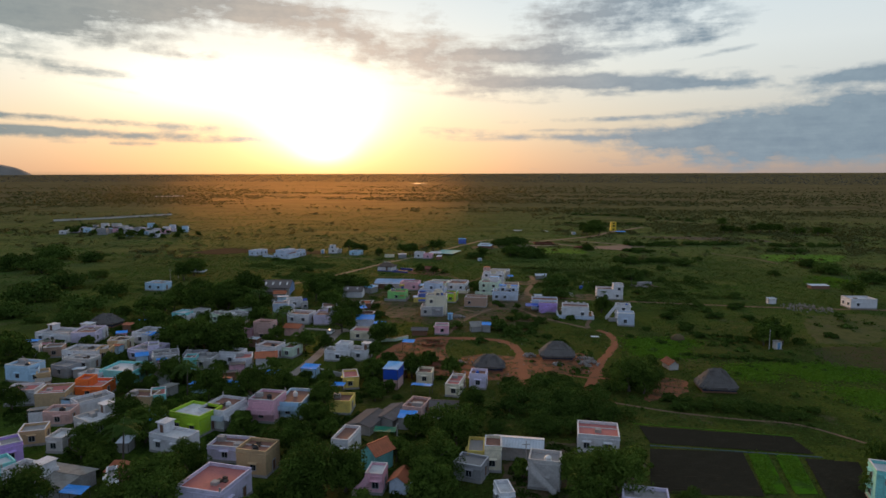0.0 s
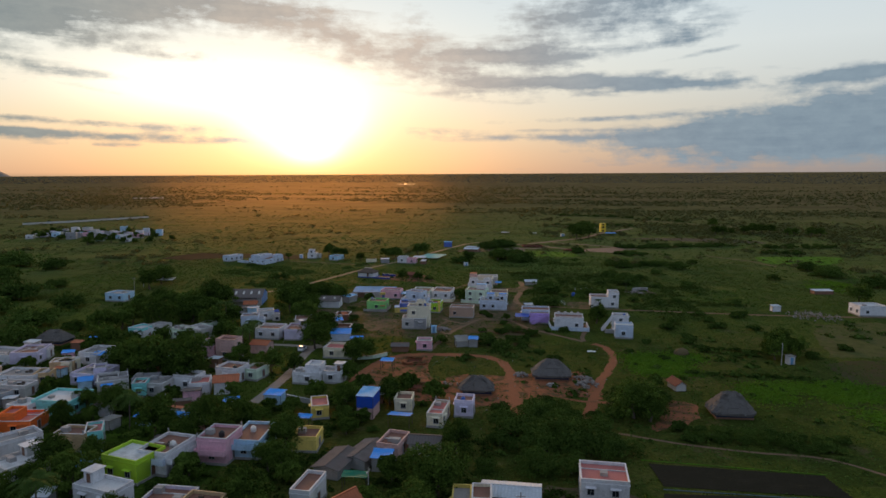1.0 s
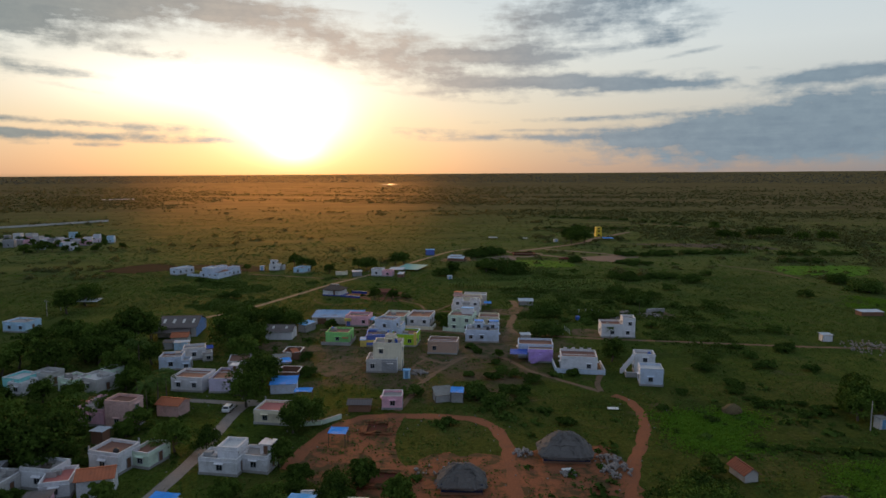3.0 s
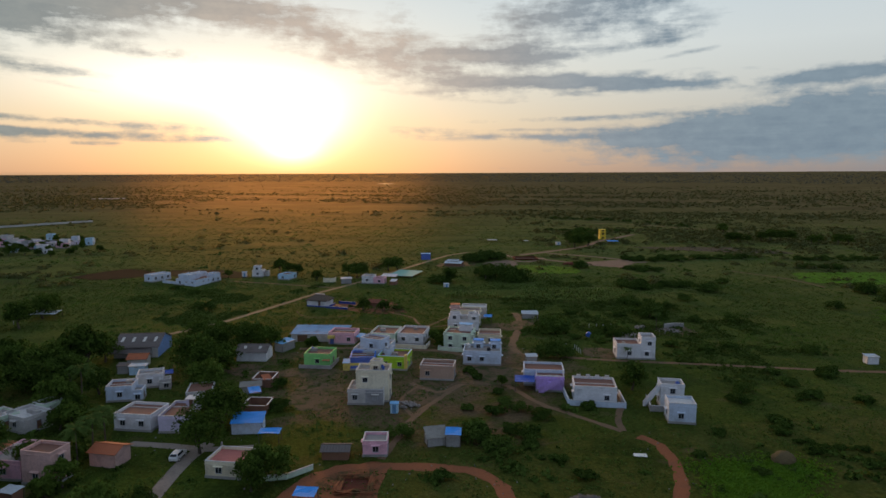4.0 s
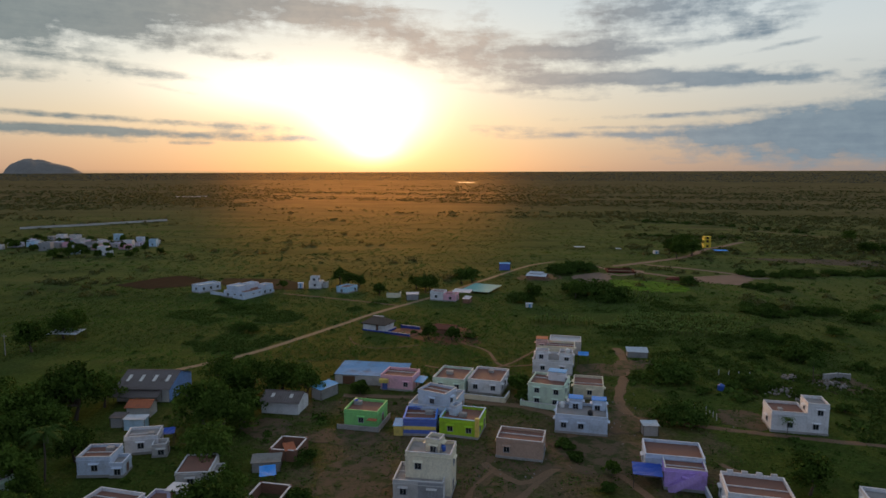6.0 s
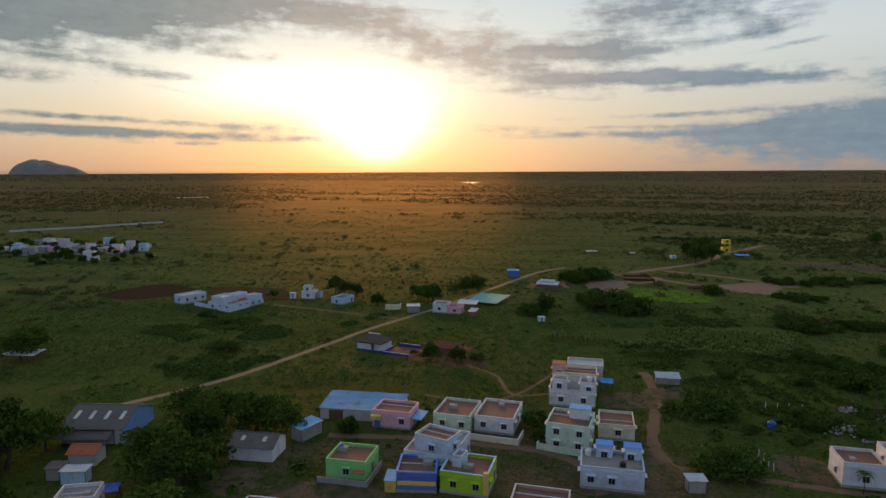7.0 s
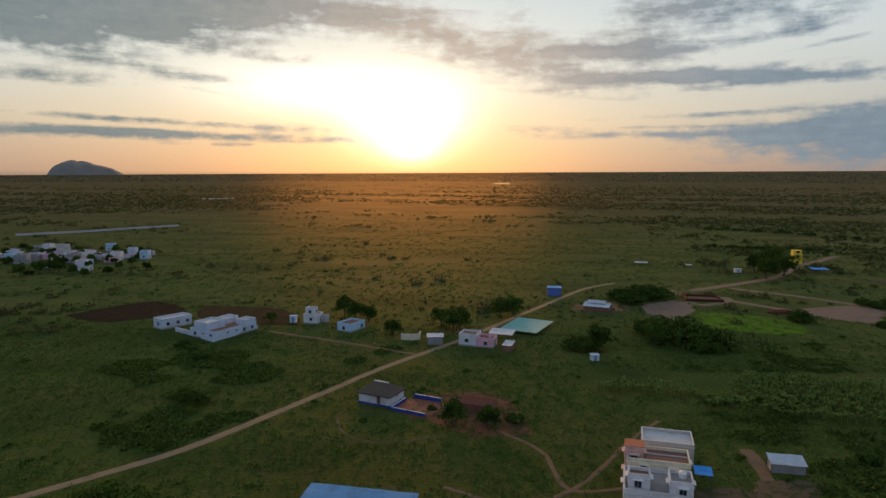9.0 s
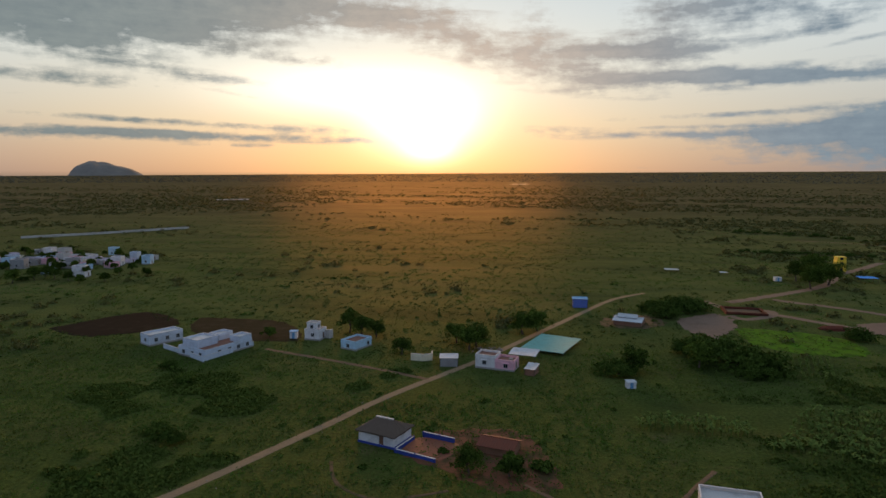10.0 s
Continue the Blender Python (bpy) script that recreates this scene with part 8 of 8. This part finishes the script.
rubble(38.8, 172, 2.6, 60, 1, "heap of pale broken stone on red soil")
rubble(24.2, 176, 1.8, 40, 2, "heap of grey stones beside a track")
rubble(138, 243.5, 9, 160, 3, "spread of pale building rubble on the plain")
rubble(74, 282, 6, 80, 4, "scattered pale stones in scrub")
rubble(5.5, 224.5, 2.4, 60, 5, "grey gravel heap beside a house")
rubble(-15, 398, 5, 60, 6, "broken brick and stone beside a road")
rubble(8, 170, 4, 16, 8, "earth clods and stones on red soil")


def kiosk(x, y, turn, w, d, h, mat, label, name="kiosk", cover=SHEET_BLUE):
    k = thing(name, pose(x, y, 0, 0, 0, turn), label, "kiosk")
    part("body", boxes((-w / 2, w / 2, -d / 2, d / 2, 0, h)), mat, k)
    part("roof", boxes((-w / 2 - 0.15, w / 2 + 0.15, -d / 2 - 0.15, d / 2 + 0.15, h + 0.002, h + 0.1)), cover, k)
    part("door", boxes((-0.4, 0.4, -d / 2 - 0.04, -d / 2 - 0.003, 0.05, min(1.95, h - 0.1))), SHEET_WORN, k)


kiosk(2.6, 220.6, -4, 1.6, 1.4, 2.1, paint("sky_blue"), "small sky-blue toilet cabin beside a house", "cabin")
kiosk(97.2, 185.2, 8, 1.8, 1.6, 2.2, paint("pale_grey"), "small grey pump cabin among bushes", "cabin", SHEET_MID)
kiosk(21.2, 373.0, 10, 2.1, 1.9, 1.5, paint("white"), "small white hut beside a tree in fields", "cabin", SHEET_PALE)
kiosk(-74.9, 403.8, 10, 2.2, 2.0, 2.2, paint("white"), "small white cabin in a field", "cabin")


def tower(x, y):
    t = thing("gate_tower", pose(x, y, 0), "yellow painted three-tiered tower beside a far lane", "tower")
    for k, (w, z0, z1) in enumerate(((4.6, 0, 3.2), (4.5, 3.203, 5.6), (4.2, 5.603, 7.6))):
        part("tier", boxes((-w / 2, w / 2, -w / 2, w / 2, z0, z1)), paint("bright_yellow"), t)
        part("cornice", ring(w + 0.4, w + 0.4, 0.2, z1 - 0.25, z1), paint("bright_yellow"), t)
        part("opening", boxes((-0.8, 0.8, -w / 2 - 0.05, -w / 2 - 0.004, z0 + 0.5, z0 + 1.9)), GLASS, t)


tower(152, 583)


# far sheds, a pond and the hedge beyond the building site
shelter(-538, 1284, 40, 55, 8, 2.6, SHEET_PALE, "long pale-roofed farm shed far over the plain", paint("white"), 0.02, "farm_shed")
shelter(65, 566, 0, 7, 4, 1.2, SHEET_PALE, "small white-roofed shed in far fields", None, 0.03, "farm_shed")
shelter(89, 560, 0, 3.5, 3, 1.2, SHEET_PALE, "small white-roofed shed in far fields", None, 0.03, "farm_shed")
kiosk(109, 543.5, 5, 3.0, 2.4, 1.8, paint("white"), "white cabin beside a dirt road", "cabin", SHEET_PALE)
shelter(148.5, 545, 0, 8, 5, 2.6, TARP, "blue tarpaulin shelter beside a yellow tower", None, 0.05)
for k in range(26):
    f = k / 25
    plant("bush", round(159 + 114 * f, 1), round(803 - 113 * f * f + 4 * math.sin(k * 2.1), 1), round(3.2 + 1.2 * math.sin(k * 1.7), 1))

for k in range(18):
    f = k / 17
    plant("bush", round(124.5 + 71 * f, 1), round(661 - 15 * f + 1.5 * math.sin(k * 1.7), 1), round(2.9 + 0.7 * math.sin(k * 2.3), 1))


def grove(x, y, half_w, half_d, n, seed):
    """A wide low thicket of single bushes."""
    rng = random.Random(seed)
    for _ in range(n):
        a, r = rng.uniform(0, 6.28), rng.random() ** 0.5
        plant("bush", round(x + half_w * r * math.cos(a), 1), round(y + half_d * r * math.sin(a), 1), round(rng.uniform(2.2, 4.3), 1))


for gx, gy, gw, gd, gn in ((150, 462, 20, 8, 26), (192, 467, 24, 7, 24), (258, 461, 26, 8, 20), (128, 421, 11, 7, 14), (107, 372, 9, 9, 14), (126, 372, 11, 5, 12), (94.5, 322, 8, 9, 16), (225, 425, 14, 4, 8)):
    grove(gx, gy, gw, gd, gn, int(gx + gy))
for tx, ty, tr in ((240, 557, 5.0), (247, 559, 4.6), (254, 558, 4.2), (270, 568, 5.2), (278, 570, 5.6), (285, 568, 5.0), (293, 570, 5.4), (295, 546, 4.8), (301, 547, 4.4), (312, 542, 5.0), (319, 541, 4.6), (271, 633, 5.5)):
    plant("tree", tx, ty, tr)

hamlet_rng = random.Random(14)
for k in range(48):
    x = -312 + k * 2.05 + hamlet_rng.uniform(-4, 4)
    plant("tree", round(x, 1), round(530 - (x + 304) * 0.28 + hamlet_rng.uniform(-16, 60), 1), round(hamlet_rng.uniform(1.8, 3.2), 1))


def fence(points, label):
    """Slim pale posts along a plot's edge."""
    f = thing("fence", pose(points[0][0], points[0][1], 0), label, "fence")
    ox, oy = points[0]
    rng = random.Random(int(ox))
    for (ax, ay), (bx, by) in zip(points, points[1:]):
        n = max(2, int(math.hypot(bx - ax, by - ay) / 1.9))
        for k in range(n):
            px, py = ax + (bx - ax) * k / n - ox, ay + (by - ay) * k / n - oy
            part("post", shared("fence_post", lambda: boxes((-0.06, 0.06, -0.06, 0.06, -0.2, 1.5)), COPING), None, f, at=pose(px, py, 0, rng.uniform(-4, 4), rng.uniform(-4, 4), rng.uniform(0, 90)))


fence([(47.3, 264.4), (53.3, 263.6), (53.0, 269.3), (48.5, 270.4)], "slim pale stone posts round a grassy plot")
fence([(64.0, 294.5), (68.5, 293.7), (73.5, 292.5)], "row of slim pale stone posts in scrub")
wall_run([(88.6, 293.2), (92.5, 294.6), (95.4, 293.8)], 1.4, CONCRETE, "broken grey cement wall in scrub", 0.25, "ruined_walls")
palm(85.2, 291.1, 5.6)
rubble(81.0, 294.1, 2.2, 50, 31, "heap of pale gravel in scrub")
rubble(88.2, 289.0, 4.2, 90, 32, "spread of pale building rubble on bare earth")
rubble(30.4, 167.3, 1.3, 24, 33, "dark clods beside a thatched hut")
rubble(38.8, 168.6, 3.0, 70, 34, "long heap of pale broken stone on red soil")
tank(60.8, 283.3, 0.0, TANK_BLUE, 0.8, 1.4, "blue plastic water tank standing on the ground")
for k in range(17):
    plant("bush", round(66.5 + 1.75 * k, 1), round(176.9 - 0.3 * k + 0.5 * math.sin(k * 1.9), 1), round(1.2 + 0.4 * math.sin(k * 2.3), 1))
for k in range(9):
    plant("bush", round(79.0 + 2.0 * k, 1), round(202.2 - 0.85 * k + 0.6 * math.sin(k * 1.7), 1), round(1.2 + 0.4 * math.sin(k * 2.9), 1))
for bx, by, br in ((68.6, 282.5, 3.4), (64.5, 285.5, 2.6), (73.0, 286.0, 2.8), (80.2, 210.1, 2.4), (110.6, 243.0, 3.4), (62.1, 244.0, 3.6), (77.0, 279.0, 3.0), (82.0, 270.5, 2.6), (62.0, 276.0, 2.0)):
    plant("bush", bx, by, br)


def litter():
    """Pale stones and scraps strewn along the tracks and yards, as one body."""
    rng = random.Random(12)
    bm = bmesh.new()
    spans = [g for g in SEGMENTS if g[4] > 0.9 and 140 < g[1] < 345 and abs(g[0]) < 60]
    for _ in range(240):
        ax, ay, bx, by, hw = rng.choice(spans)
        k, off = rng.random(), rng.gauss(0, hw + 2.2)
        l = math.hypot(bx - ax, by - ay) + 1e-6
        x, y, r = ax + (bx - ax) * k - (by - ay) / l * off, ay + (by - ay) * k + (bx - ax) / l * off, rng.uniform(0.07, 0.2)
        if any((x - cx) ** 2 + (y - cy) ** 2 < (cr * 0.9) ** 2 for cx, cy, cr in ROUNDS):
            continue
        m = pose(x, y, r * 0.4, rng.uniform(0, 90), rng.uniform(0, 90), rng.uniform(0, 90))
        bmesh.ops.create_cube(bm, size=r * 1.6, matrix=m @ Matrix.Diagonal((1, rng.uniform(0.4, 1), rng.uniform(0.2, 0.6), 1)))
    tagged(part("litter", bm, STONE), "pale stones and scraps strewn along the dirt tracks", "litter", kind="stuff")


litter()
